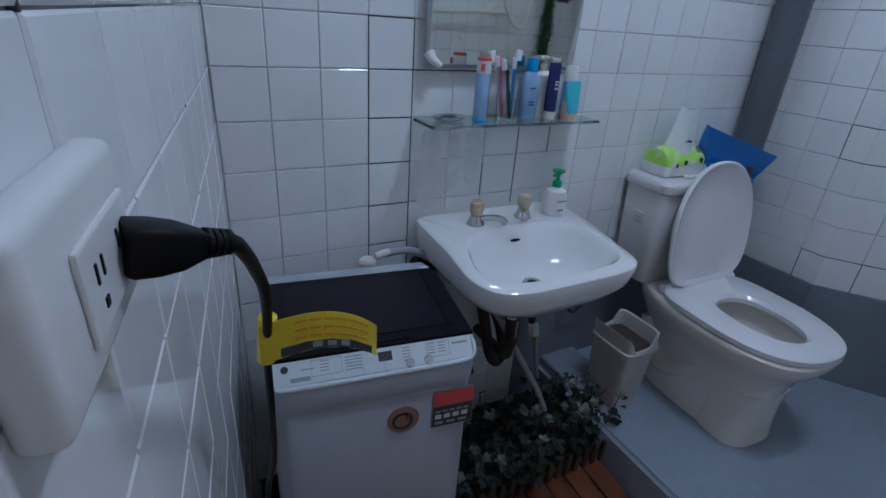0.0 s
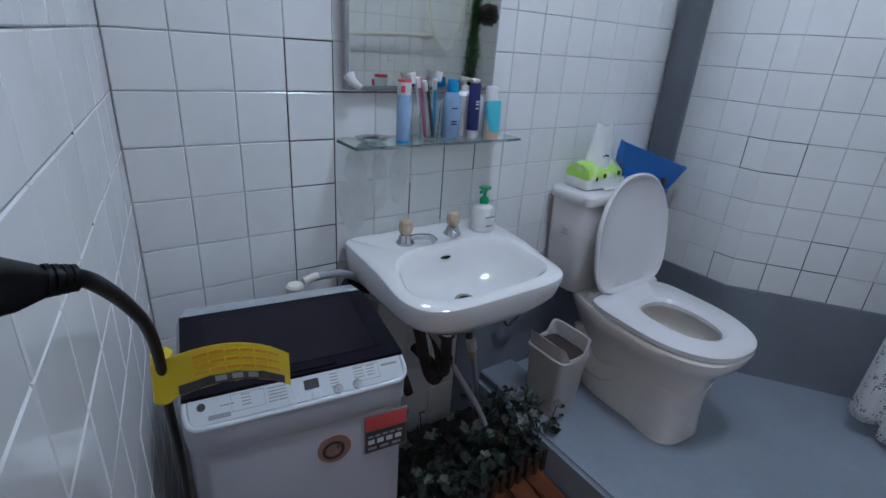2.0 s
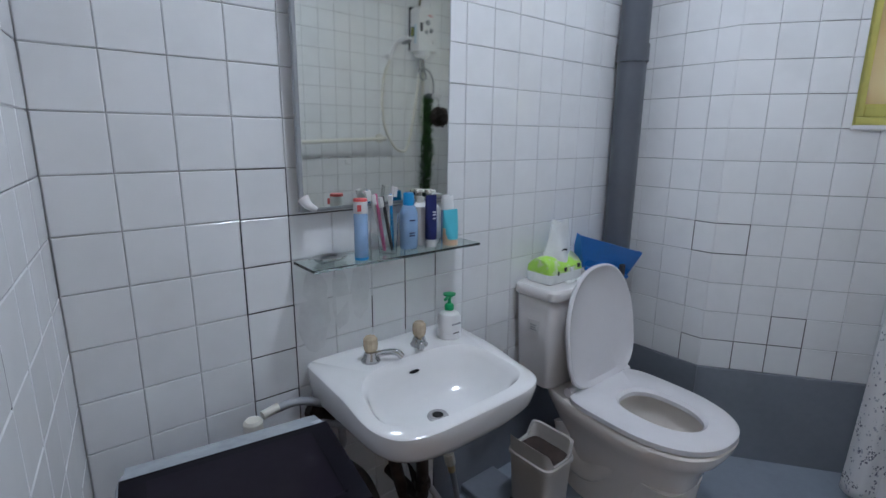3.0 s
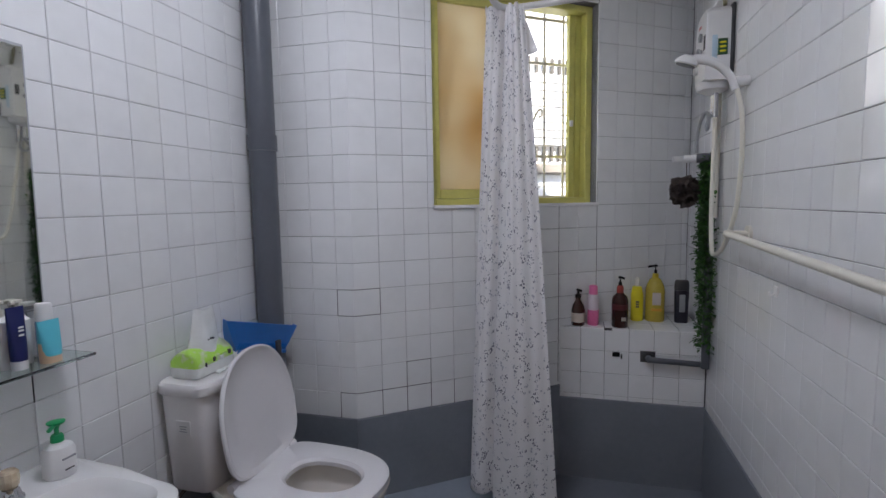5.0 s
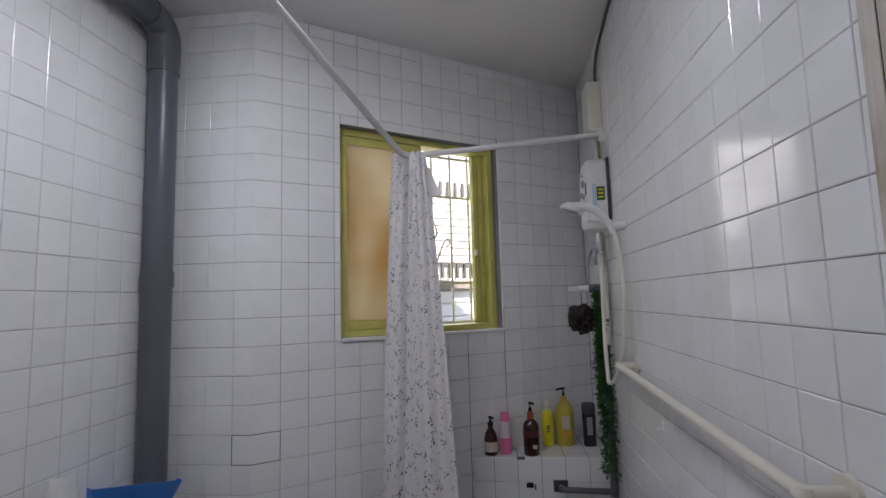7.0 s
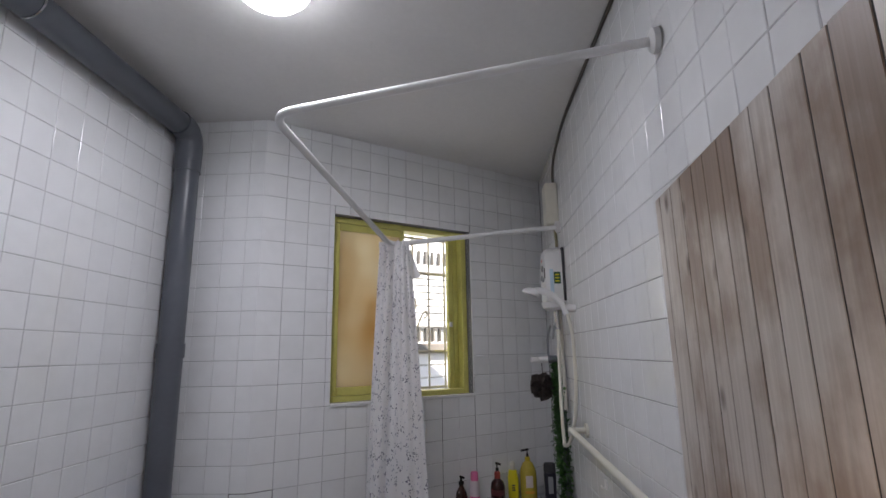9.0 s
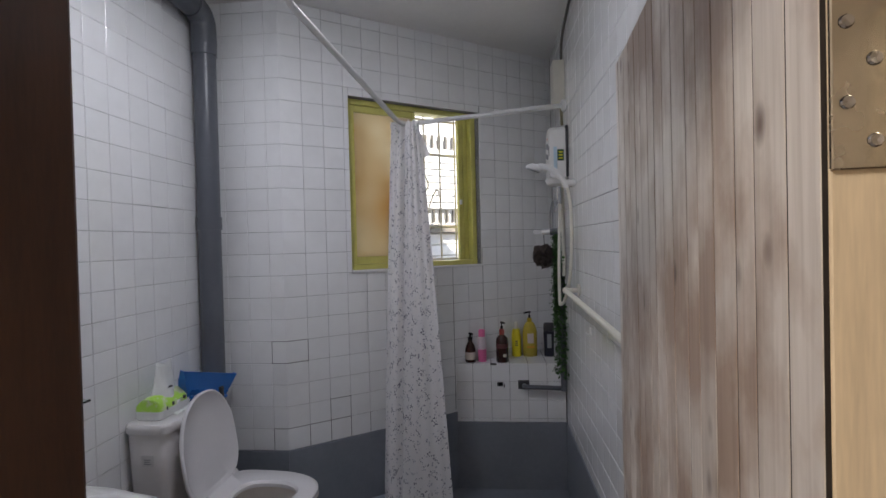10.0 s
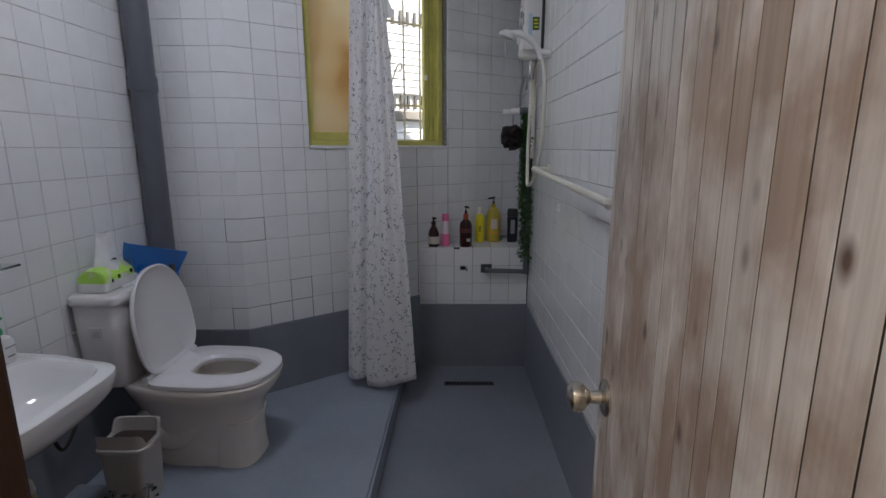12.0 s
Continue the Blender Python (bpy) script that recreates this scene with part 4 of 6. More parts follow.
part("nozzle", bm, bpy.data.materials["green_pump_plastic"], soap, "green nozzle", smooth=True)
bm = boxed((0.818, -0.1335, z0 + 0.045), (0.848, -0.1315, z0 + 0.049))
part("label_mark", bm, GREY_PRINT, soap)
bm = boxed((0.822, -0.1335, z0 + 0.020), (0.842, -0.1315, z0 + 0.0225))
part("label_mark", bm, DARK_PRINT, soap)

mirror = thing("mirror", "rectangular wall mirror with a thin pale frame", "mirror", (0.672, 0, 1.152))
TILT = pose(0.6725, -0.006, 1.152, 0.85, 0, 1.36)
part("back", on_wall(TILT, boxed((-0.2225, -0.015, -0.002), (0.2225, 0.0, 0.600), 0.003)), surface("pale_mirror_edge", (0.36, 0.38, 0.40), 0.4), mirror, "pale grey frame edge")
part("glass", on_wall(TILT, boxed((-0.2145, -0.0175, 0.006), (0.2165, -0.0145, 0.593), 0.001, 1)), MIRROR, mirror, "old mirror glass")

shelf = thing("glass_shelf", "narrow clear glass shelf under the mirror", "shelf", (0.68, 0, 1.03))
part("pane", boxed((0.436, -0.113, 1.0265), (0.934, -0.0025, 1.0335), 0.0015, 2), SHELF_GLASS, shelf, "clear glass with a green edge")
for x in (0.50, 0.87):
    part("bracket", boxed((x - 0.008, -0.03, 1.018), (x + 0.008, -0.0015, 1.0262), 0.002), CHROME, shelf, "small chrome bracket")
SZ = 1.0338

CLEAR_BLUE = surface("pale_blue_clear_plastic", (0.30, 0.45, 0.68), 0.12, var=0.15, scale=12, bump=0.004)
SKY_BLUE = surface("sky_blue_plastic", (0.02, 0.30, 0.66), 0.3)
NAVY = surface("navy_tube", (0.012, 0.018, 0.11), 0.3)
TEAL = surface("teal_print", (0.10, 0.50, 0.62), 0.3)
PEACH = surface("peach_print", (0.72, 0.50, 0.33), 0.35)
PINK = surface("pink_plastic", (0.75, 0.16, 0.36), 0.3)
YELLOW = surface("bright_yellow_plastic", (0.75, 0.66, 0.02), 0.3)
AMBER_LIQ = surface("golden_clear_plastic", (0.50, 0.40, 0.06), 0.12, var=0.2, scale=10, bump=0.004)
LABEL = surface("pale_paper_label", (0.62, 0.55, 0.48), 0.5)

dish = thing("soap_dish", "small shiny metal oval dish", "dish", (0.505, -0.055, SZ))
part("bowl", rings(bmesh.new(), [oval(0.505, -0.055, a, b, SZ + z, 28) for a, b, z in ((0.018, 0.012, 0), (0.036, 0.024, 0.004), (0.044, 0.030, 0.013), (0.041, 0.027, 0.0125), (0.030, 0.018, 0.005))]), CHROME, dish, smooth=True)

ob = thing("slim_bottle", "slim clear blue bottle with a white and red top", "bottle", (0.573, -0.082, SZ))
part("body", lathe([(0, 0), (0.015, 0), (0.0165, 0.003), (0.0165, 0.108), (0.013, 0.114), (0, 0.115)], (0.573, -0.082, SZ), 22), CLEAR_BLUE, ob, smooth=True)
part("base_ring", lathe([(0, 0.001), (0.0168, 0.001), (0.0168, 0.007), (0, 0.007)], (0.573, -0.082, SZ), 22), SKY_BLUE, ob, "blue liquid base", smooth=True)
part("cap", lathe([(0, 0.112), (0.016, 0.112), (0.0165, 0.115), (0.0165, 0.140), (0, 0.140)], (0.573, -0.082, SZ), 22), WHITE_PLASTIC, ob, "white cap", smooth=True)
part("cap_top", lathe([(0, 0.140), (0.0167, 0.140), (0.0160, 0.146), (0, 0.147)], (0.573, -0.082, SZ), 22), RED_PRINT, ob, "red cap top", smooth=True)
part("cap_mark", boxed((0.556, -0.098, SZ + 0.118), (0.566, -0.0965, SZ + 0.133)), RED_PRINT, ob)

ob = thing("toothbrush_cup", "clear cup holding several toothbrushes", "cup", (0.665, -0.055, SZ))
bm = rings(bmesh.new(), [[(0.665 + r * math.cos(a), -0.055 + r * math.sin(a), SZ + z) for a in [2 * math.pi * k / 24 for k in range(24)]] for r, z in ((0.023, 0.0), (0.029, 0.100), (0.0275, 0.100), (0.0215, 0.004))])
part("cup", bm, CLEAR, ob, "clear plastic cup", smooth=True)
for k, (dx, dy, tx, ty, h, mt) in enumerate(((-0.01, 0.0, -0.030, 0.005, 0.150, PINK), (0.008, -0.008, -0.022, -0.012, 0.145, DARK_PRINT), (0.010, -0.006, -0.004, -0.022, 0.150, SKY_BLUE), (0.0, 0.01, 0.024, 0.010, 0.165, WHITE_PLASTIC), (-0.004, 0.008, -0.046, 0.010, 0.160, WHITE_PLASTIC))):
    a, b = Vector((0.665 + dx, -0.055 + dy, SZ + 0.006)), Vector((0.665 + tx, -0.055 + ty, SZ + h))
    br = part("toothbrush", tube([a, a.lerp(b, 0.5), b], lambda t: 0.0048 - 0.0018 * abs(t - 0.3), 8), mt, ob, smooth=True)
    d = (b - a).normalized()
    m = Matrix.Translation(b - d * 0.014) @ d.to_track_quat("Z", "Y").to_matrix().to_4x4()
    part("bristles", on_wall(m, boxed((-0.005, -0.013, -0.012), (0.005, -0.002, 0.013), 0.001, 1)), WHITE_PLASTIC, br)

ob = thing("blue_lotion_bottle", "pale blue bottle with a bright blue cap", "bottle", (0.734, -0.050, SZ))
part("body", rings(bmesh.new(), [oval(0.734, -0.050, a, b, SZ + z, 28, 2.4) for a, b, z in ((0.022, 0.015, 0), (0.025, 0.017, 0.004), (0.026, 0.018, 0.07), (0.024, 0.017, 0.098), (0.016, 0.014, 0.112), (0.012, 0.012, 0.116))]), CLEAR_BLUE, ob, smooth=True)
part("cap", lathe([(0, 0.115), (0.0145, 0.115), (0.015, 0.118), (0.014, 0.144), (0.012, 0.147), (0, 0.147)], (0.734, -0.050, SZ), 20), SKY_BLUE, ob, "bright blue cap", smooth=True)
for z in (0.035, 0.042, 0.075):
    part("label_mark", boxed((0.724, -0.0695, SZ + z), (0.740, -0.0675, SZ + z + 0.003)), NAVY, ob)


def squeeze_tube(name, label, x, y, w, h, mat, capmat, caph):
    t = thing(name, label, "tube", (x, y, SZ))
    part("cap", rings(bmesh.new(), [oval(x, y, w * 0.42, w * 0.42, SZ + z, 20) for z in (0, caph)]), capmat, t, "flip cap", smooth=True)
    part("body", rings(bmesh.new(), [oval(x, y, w * (0.42 + 0.08 * k / 6), w * 0.42 * (1 - k / 6) + 0.001, SZ + caph + (h - caph) * k / 6, 24, 2 + k * 0.5) for k in range(7)]), mat, t, smooth=True)
    return t


t = squeeze_tube("navy_cream_tube", "navy squeeze tube standing on a white cap", 0.796, -0.065, 0.036, 0.138, NAVY, WHITE_PLASTIC, 0.020)
for z in (0.075, 0.085, 0.092):
    part("label_mark", boxed((0.790, -0.0815, SZ + z), (0.800, -0.080, SZ + z + 0.004)), WHITE_PLASTIC, t)
t = squeeze_tube("teal_cream_tube", "teal and peach squeeze tube standing upright", 0.853, -0.078, 0.050, 0.096, TEAL, PEACH, 0.016)
part("label_panel", rings(bmesh.new(), [oval(0.853, -0.078, 0.0216 + 0.0011 * k, 0.0214 - 0.0032 * k, SZ + 0.016 + 0.010 * k, 24) for k in range(4)]), PEACH, t, "peach lower half", smooth=True)
for x, h in ((0.788, 0.150), (0.826, 0.146)):
    ob = thing("white_pump_bottle", "small white pump bottle on the glass shelf", "bottle", (x, -0.028, SZ), group="white pump bottles")
    part("body", lathe([(0, 0), (0.020, 0), (0.021, 0.004), (0.021, h - 0.045), (0.012, h - 0.035), (0, h - 0.035)], (x, -0.028, SZ), 20), WHITE_PLASTIC, ob, smooth=True)
    part("pump", lathe([(0, h - 0.036), (0.010, h - 0.036), (0.010, h - 0.02), (0.005, h - 0.018), (0.005, h - 0.008), (0.011, h - 0.006), (0.011, h), (0, h)], (x, -0.028, SZ), 16), IVORY_PLASTIC, ob, "ivory pump", smooth=True)
    part("nozzle", tube([(x, -0.028, SZ + h - 0.004), (x - 0.018, -0.034, SZ + h - 0.005)], 0.0045, 8, smooth=False), IVORY_PLASTIC, ob, smooth=True)
ob = thing("white_bottle", "white bottle with a rounded blue-banded cap", "bottle", (0.872, -0.042, SZ))
part("body", lathe([(0, 0), (0.017, 0), (0.018, 0.004), (0.018, 0.085), (0.0165, 0.09), (0, 0.09)], (0.872, -0.042, SZ), 20), CLEAR_BLUE, ob, smooth=True)
part("cap", lathe([(0, 0.09), (0.0175, 0.09), (0.0165, 0.125), (0.014, 0.13), (0, 0.131)], (0.872, -0.042, SZ), 20), WHITE_PLASTIC, ob, "white cap", smooth=True)
hook = thing("suction_hook", "small white plastic suction hook on the mirror", "hook", (0.465, -0.02, 1.185))
bm = tube([(0.460, -0.022, 1.182), (0.466, -0.031, 1.168), (0.484, -0.036, 1.155)], lambda t: 0.014 - 0.007 * t, 12)
part("cup", bm, WHITE_PLASTIC, hook, smooth=True)

# ---- toilet ----
TX = 1.392
toilet = thing("toilet", "ivory two-piece toilet with the lid up", "toilet", (TX, -0.35, PLAT))
loops = []
BOWL = pose(TX, -0.13, 0, 0, 0, -4) @ pose(-TX, 0.13, 0)
for z, rx, front, back, e, nip in ((PLAT, 0.112, -0.590, -0.175, 3.4, 0.16), (PLAT + 0.02, 0.110, -0.588, -0.175, 3.4, 0.16), (0.20, 0.106, -0.580, -0.180, 3.2, 0.14), (0.27, 0.108, -0.580, -0.170, 3.0, 0.12), (0.34, 0.122, -0.596, -0.135, 2.7, 0.10), (0.40, 0.147, -0.618, -0.085, 2.4, 0.08), (0.44, 0.174, -0.655, -0.075, 2.4, 0), (0.47, 0.185, -0.670, -0.070, 2.5, 0), (0.490, 0.186, -0.674, -0.070, 2.6, 0), (0.497, 0.182, -0.670, -0.073, 2.6, 0)):
    c = (front + back) / 2 - 0.06
    loops.append([(TX + (x - TX) * (1 - nip * min(1, max(0, (-0.22 - y) / 0.33))), y, z) for x, y, z in oval(TX, c, rx, c - front, z, 56, e, back - c)])
for z, rx, c, ry in ((0.497, 0.125, -0.465, 0.160), (0.480, 0.118, -0.460, 0.153), (0.43, 0.100, -0.45, 0.132), (0.37, 0.070, -0.43, 0.095), (0.345, 0.050, -0.42, 0.07)):
    loops.append(oval(TX, c, rx, ry, z, 56, 2.2))
part("bowl", on_wall(BOWL, rings(bmesh.new(), loops)), PORCELAIN_HALL_LIT, toilet, "ivory porcelain bowl and foot", smooth=True)
column = [oval(TX, -0.503, rx, front, z, 48, 3.2, 0.085) for z, rx, front in ((PLAT, 0.107, 0.089), (PLAT + 0.015, 0.105, 0.088), (0.20, 0.101, 0.083), (0.27, 0.101, 0.083), (0.325, 0.106, 0.090))]
part("pedestal_front", on_wall(BOWL, rings(bmesh.new(), column)), PORCELAIN_HALL_LIT, toilet, "ivory pedestal front", smooth=True)
part("water", on_wall(BOWL, rings(bmesh.new(), [oval(TX, -0.43, 0.074, 0.100, 0.374, 40, 2.2), oval(TX, -0.43, 0.074, 0.100, 0.3765, 40, 2.2)])), CLEAR, toilet, "still water")
for sx in (-1, 1):
    bm = tube([(TX + sx * 0.060, -0.49, 0.390), (TX + sx * 0.068, -0.42, 0.340), (TX + sx * 0.074, -0.36, 0.285), (TX + sx * 0.078, -0.30, 0.240), (TX + sx * 0.080, -0.24, 0.240), (TX + sx * 0.078, -0.20, 0.290), (TX + sx * 0.072, -0.17, 0.36)], 0.038, 20)
    part("trapway", on_wall(BOWL, bm), PORCELAIN_HALL_LIT, toilet, "moulded trapway bulge", smooth=True)
seat = [[(x, y, z) for x, y, q in basin_loop(TX, cy, rx, front, back, ef, eb)] for cy, rx, front, back, z, ef, eb in ((-0.465, 0.086, 0.128, 0.118, 0.499, 2.2, 2.6), (-0.465, 0.086, 0.128, 0.118, 0.513, 2.2, 2.6), (-0.465, 0.096, 0.138, 0.128, 0.523, 2.2, 2.6), (-0.435, 0.172, 0.228, 0.195, 0.526, 2.35, 5), (-0.435, 0.186, 0.241, 0.205, 0.517, 2.35, 5), (-0.435, 0.186, 0.241, 0.205, 0.502, 2.35, 5), (-0.435, 0.180, 0.234, 0.200, 0.499, 2.35, 5), (-0.465, 0.086, 0.128, 0.118, 0.499, 2.2, 2.6))]
part("seat", on_wall(BOWL, rings(bmesh.new(), seat, cap=False)), SEAT_WHITE, toilet, "white plastic seat", smooth=True)
LID = pose(TX + 0.004, -0.248, 0.520, 82, 0, 0)
lid = [[(x, y, zz) for x, y, q in basin_loop(0, 0.165, rx, ry, bk, 3.6, 2.2)] for rx, ry, bk, zz in ((0.150, 0.130, 0.190, -0.008), (0.180, 0.160, 0.224, -0.006), (0.189, 0.168, 0.233, 0.002), (0.190, 0.169, 0.234, 0.011), (0.184, 0.163, 0.228, 0.015), (0.176, 0.155, 0.220, 0.012), (0.166, 0.146, 0.209, 0.004), (0.10, 0.09, 0.13, 0.002))]
part("lid", on_wall(LID, rings(bmesh.new(), lid)), SEAT_WHITE, toilet, "white plastic lid, raised", smooth=True)
part("hinge_bar", on_wall(BOWL, boxed((TX - 0.125, -0.258, 0.500), (TX + 0.125, -0.222, 0.528), 0.008, 3)), SEAT_WHITE, toilet, "white lid hinge bar", smooth=True)
for sx in (-1, 1):
    part("hinge", on_wall(BOWL, tube([(TX + sx * 0.122, -0.243, 0.520), (TX + sx * 0.158, -0.243, 0.520)], 0.015, 16, smooth=False)), SEAT_WHITE, toilet, "white lid hinge", smooth=True)
bm = bmesh.new()
rings(bm, [oval(TX, cy, rx, ry, z, 48, 7) for z, rx, ry, cy in ((0.497, 0.166, 0.074, -0.086), (0.51, 0.172, 0.079, -0.087), (0.66, 0.183, 0.084, -0.090), (0.808, 0.190, 0.087, -0.091), (0.812, 0.188, 0.086, -0.091))])
tank = part("tank", bm, PORCELAIN_TANK, toilet, "ivory porcelain cistern", smooth=True)
bm = rings(bmesh.new(), [oval(TX, -0.094, rx, ry, z, 48, 8) for z, rx, ry in ((0.8125, 0.194, 0.090), (0.818, 0.198, 0.0935), (0.842, 0.198, 0.0935), (0.850, 0.192, 0.088), (0.852, 0.15, 0.06))])
part("tank_lid", bm, PORCELAIN_TANK, toilet, "ivory cistern lid", smooth=True)
part("flush_button", lathe([(0, 0), (0.021, 0), (0.021, 0.005), (0.017, 0.008), (0, 0.0085)], (TX + 0.085, -0.115, 0.852), 20), CHROME, toilet, "chrome flush button", smooth=True)
part("tank_plate", boxed((TX - 0.1885, -0.120, 0.690), (TX - 0.1855, -0.070, 0.735), 0.001, 1), surface("faded_plate", (0.64, 0.63, 0.63), 0.4), toilet, "faded rating plate")
for z, w in ((0.700, 0.028), (0.708, 0.022), (0.716, 0.026)):
    part("plate_mark", boxed((TX - 0.1892, -0.095 - w / 2, z), (TX - 0.1884, -0.095 + w / 2, z + 0.003)), GREY_PRINT, toilet)


tissue = thing("tissue_pack", "green and white soft tissue pack, torn open on top", "tissue pack", (1.325, -0.075, 0.852))
TIS_GREEN = surface("lime_green_film", (0.36, 0.62, 0.09), 0.25, var=0.25, scale=16, bump=0.08, alpha_color=(0.66, 0.74, 0.50))
for node in TIS_GREEN.node_tree.nodes:
    if node.type == "VALTORGB":
        node.color_ramp.elements[0].position, node.color_ramp.elements[1].position = 0.56, 0.70
TIS_WHITE = surface("white_glossy_film", (0.78, 0.80, 0.78), 0.22, var=0.08, scale=20, bump=0.1)


def pack_loop(z, hx, hy, wob):
    out = []
    for x, y, q in oval(1.318, -0.082, hx, hy, 0.852 + z, 64, 9):
        p = Vector((x, y, q))
        out.append(p + Vector((noise.noise(p * 34), noise.noise(p * 37 + Vector((5, 0, 0))), 0.5 * noise.noise(p * 29))) * wob)
    return out


part("lower_wrap", rings(bmesh.new(), [pack_loop(*r) for r in ((0.001, 0.082, 0.048, 0.0), (0.006, 0.087, 0.053, 0.002), (0.020, 0.088, 0.054, 0.003), (0.036, 0.088, 0.054, 0.003))]), TIS_WHITE, tissue, "white lower film", smooth=True)
part("upper_wrap", rings(bmesh.new(), [pack_loop(*r) for r in ((0.0362, 0.088, 0.054, 0.003), (0.054, 0.088, 0.052, 0.006), (0.068, 0.088, 0.040, 0.009), (0.082, 0.084, 0.022, 0.010), (0.090, 0.072, 0.008, 0.007))]), TIS_GREEN, tissue, "lime green upper film", smooth=True)
bm = bmesh.new()
loops = []
for j in range(8):
    t = j / 7
    hx, hy = 0.072 - 0.028 * t ** 0.7, 0.026 * (1 - t) + 0.004
    loops.append([(1.322 + 0.008 * t + hx * math.cos(a), -0.084 + hy * math.sin(a) * (1 + 0.3 * math.sin(3 * a + 4 * t)), 0.916 + 0.134 * t + 0.010 * math.cos(a * 2 + 1) * t) for a in [2 * math.pi * k / 36 for k in range(36)]])
part("sheet", rings(bm, loops), TIS_WHITE, tissue, "white torn film standing up", smooth=True)
for x, z, w in ((1.316, 0.953, 0.007), (1.328, 0.955, 0.008), (1.340, 0.953, 0.006), (1.322, 0.944, 0.010)):
    part("print_mark", boxed((x - w / 2, -0.1105, z), (x + w / 2, -0.0985, z + 0.006), 0.001, 1), DARK_PRINT, tissue)
for x, z, w, mt in ((1.268, 0.884, 0.006, DARK_PRINT), (1.305, 0.892, 0.010, DARK_PRINT), (1.338, 0.888, 0.016, TIS_WHITE), (1.376, 0.896, 0.012, DARK_PRINT)):
    part("print_mark", boxed((x - w / 2, -0.1395, z), (x + w / 2, -0.130, z + 0.014), 0.002, 1), mt, tissue)
bm = bmesh.new()
rows = [[bm.verts.new((1.30 + 0.135 * i / 12, -0.128 - 0.026 * j / 4 - 0.006 * math.sin(i * 1.1) * j / 4, 0.8535 + 0.006 * abs(math.sin(i * 1.9 + j * 0.8)))) for i in range(13)] for j in range(5)]
for a, b in zip(rows, rows[1:]):
    for i in range(12):
        bm.faces.new((a[i], a[i + 1], b[i + 1], b[i]))
flap = part("loose_film", bm, TIS_WHITE, tissue, "crumpled loose film at the foot")
flap.modifiers.new("thickness", "SOLIDIFY").thickness = 0.0008

pan = thing("dustpan", "blue plastic dustpan leaning at the corner pipe", "dustpan", (1.70, -0.16, PLAT))
FP = pose(1.378, -0.150, 1.004, -68, 16, 0)
bm = bmesh.new()
loops = []
for i in range(15):
    x = -0.030 + i / 14 * 0.43
    loops.append([(x + 0.135 * (1 - i / 14) * y / 0.119, y, z) for y, z in ((0.0, 0.0), (0.10, 0.004), (0.115, 0.022), (0.119, 0.020), (0.104, -0.002), (0.0, -0.004))])
rings(bm, loops)
part("scoop", on_wall(FP, bm), BLUE_PLASTIC, pan, "blue scoop")
for x0, lean in ((-0.030, 0.127), (0.394, 0.0)):
    loops = [[(x0 + lean * y / 0.112 + dx, y, z) for dx, z in ((0, 0), (0.006, 0), (0.006, h), (0, h))] for y, h in ((0.0, 0.012), (0.05, 0.034), (0.10, 0.045), (0.112, 0.043))]
    part("cheek", on_wall(FP, rings(bmesh.new(), loops)), BLUE_PLASTIC, pan)
for i in range(24):
    part("tooth", on_wall(FP, boxed((0.092 + i * 0.0124, 0.076, -0.0065), (0.097 + i * 0.0124, 0.101, -0.0030), 0.0008, 1)), BLUE_PLASTIC, pan)
part("lip", on_wall(FP, boxed((0.102, 0.103, -0.012), (0.399, 0.117, -0.0015), 0.003)), BLUE_PLASTIC, pan, "thick blue lip")
part("handle", tube([(1.655, -0.135, 0.860), (1.66, -0.140, PLAT)], 0.011, 12, smooth=False), surface("dark_stick", (0.05, 0.05, 0.06), 0.4), pan, "dark round handle", smooth=True)

# ---- bin ----
bin_ob = thing("waste_bin", "small grey-beige plastic bin with a cut-out rim", "waste bin", (1.098, -0.238, PLAT))


def rrect(cx, cy, hx, hy, z, n=80, e=6):
    return oval(cx, cy, hx, hy, z, n, e)


def dip(x, reach):
    """Rim height: two raised cheeks with a scooped cut-out between."""
    f = min(1.0, max(0.0, (abs(x - 1.092) / reach - 0.42) / 0.45))
    return 0.045 * f * f * (3 - 2 * f)


lo = [rrect(1.098, -0.238, 0.056, 0.066, PLAT + 0.001), rrect(1.098, -0.238, 0.058, 0.069, PLAT + 0.01), rrect(1.098, -0.238, 0.066, 0.080, 0.36)]
top = [(x, y, 0.374 + dip(x, 0.068)) for x, y, z in rrect(1.098, -0.238, 0.068, 0.083, 0, 80)]
inn = [(x, y, 0.373 + dip(x, 0.068)) for x, y, z in rrect(1.098, -0.238, 0.060, 0.075, 0, 80)]
part("body", rings(bmesh.new(), lo + [top, inn] + [rrect(1.098, -0.238, 0.058, 0.072, 0.36), rrect(1.098, -0.238, 0.054, 0.066, 0.30)]), BIN_GREY, bin_ob, smooth=True)
part("rim_band", rings(bmesh.new(), [rrect(1.098, -0.238, 0.0665, 0.0805, 0.352), rrect(1.098, -0.238, 0.0705, 0.0855, 0.356), rrect(1.098, -0.238, 0.0705, 0.0855, 0.366), rrect(1.098, -0.238, 0.0668, 0.0812, 0.370)], cap=False), BIN_GREY, bin_ob, "moulded rim band", smooth=True)
# dark sheet below the rim paints the shade inside the bin
part("inside_shade", rings(bmesh.new(), [rrect(1.098, -0.238, 0.057, 0.071, 0.368), rrect(1.098, -0.238, 0.050, 0.062, 0.345), rrect(1.098, -0.238, 0.02, 0.03, 0.335)]), BIN_DARK, bin_ob, "dark brown sheet for the shaded inside", smooth=True)

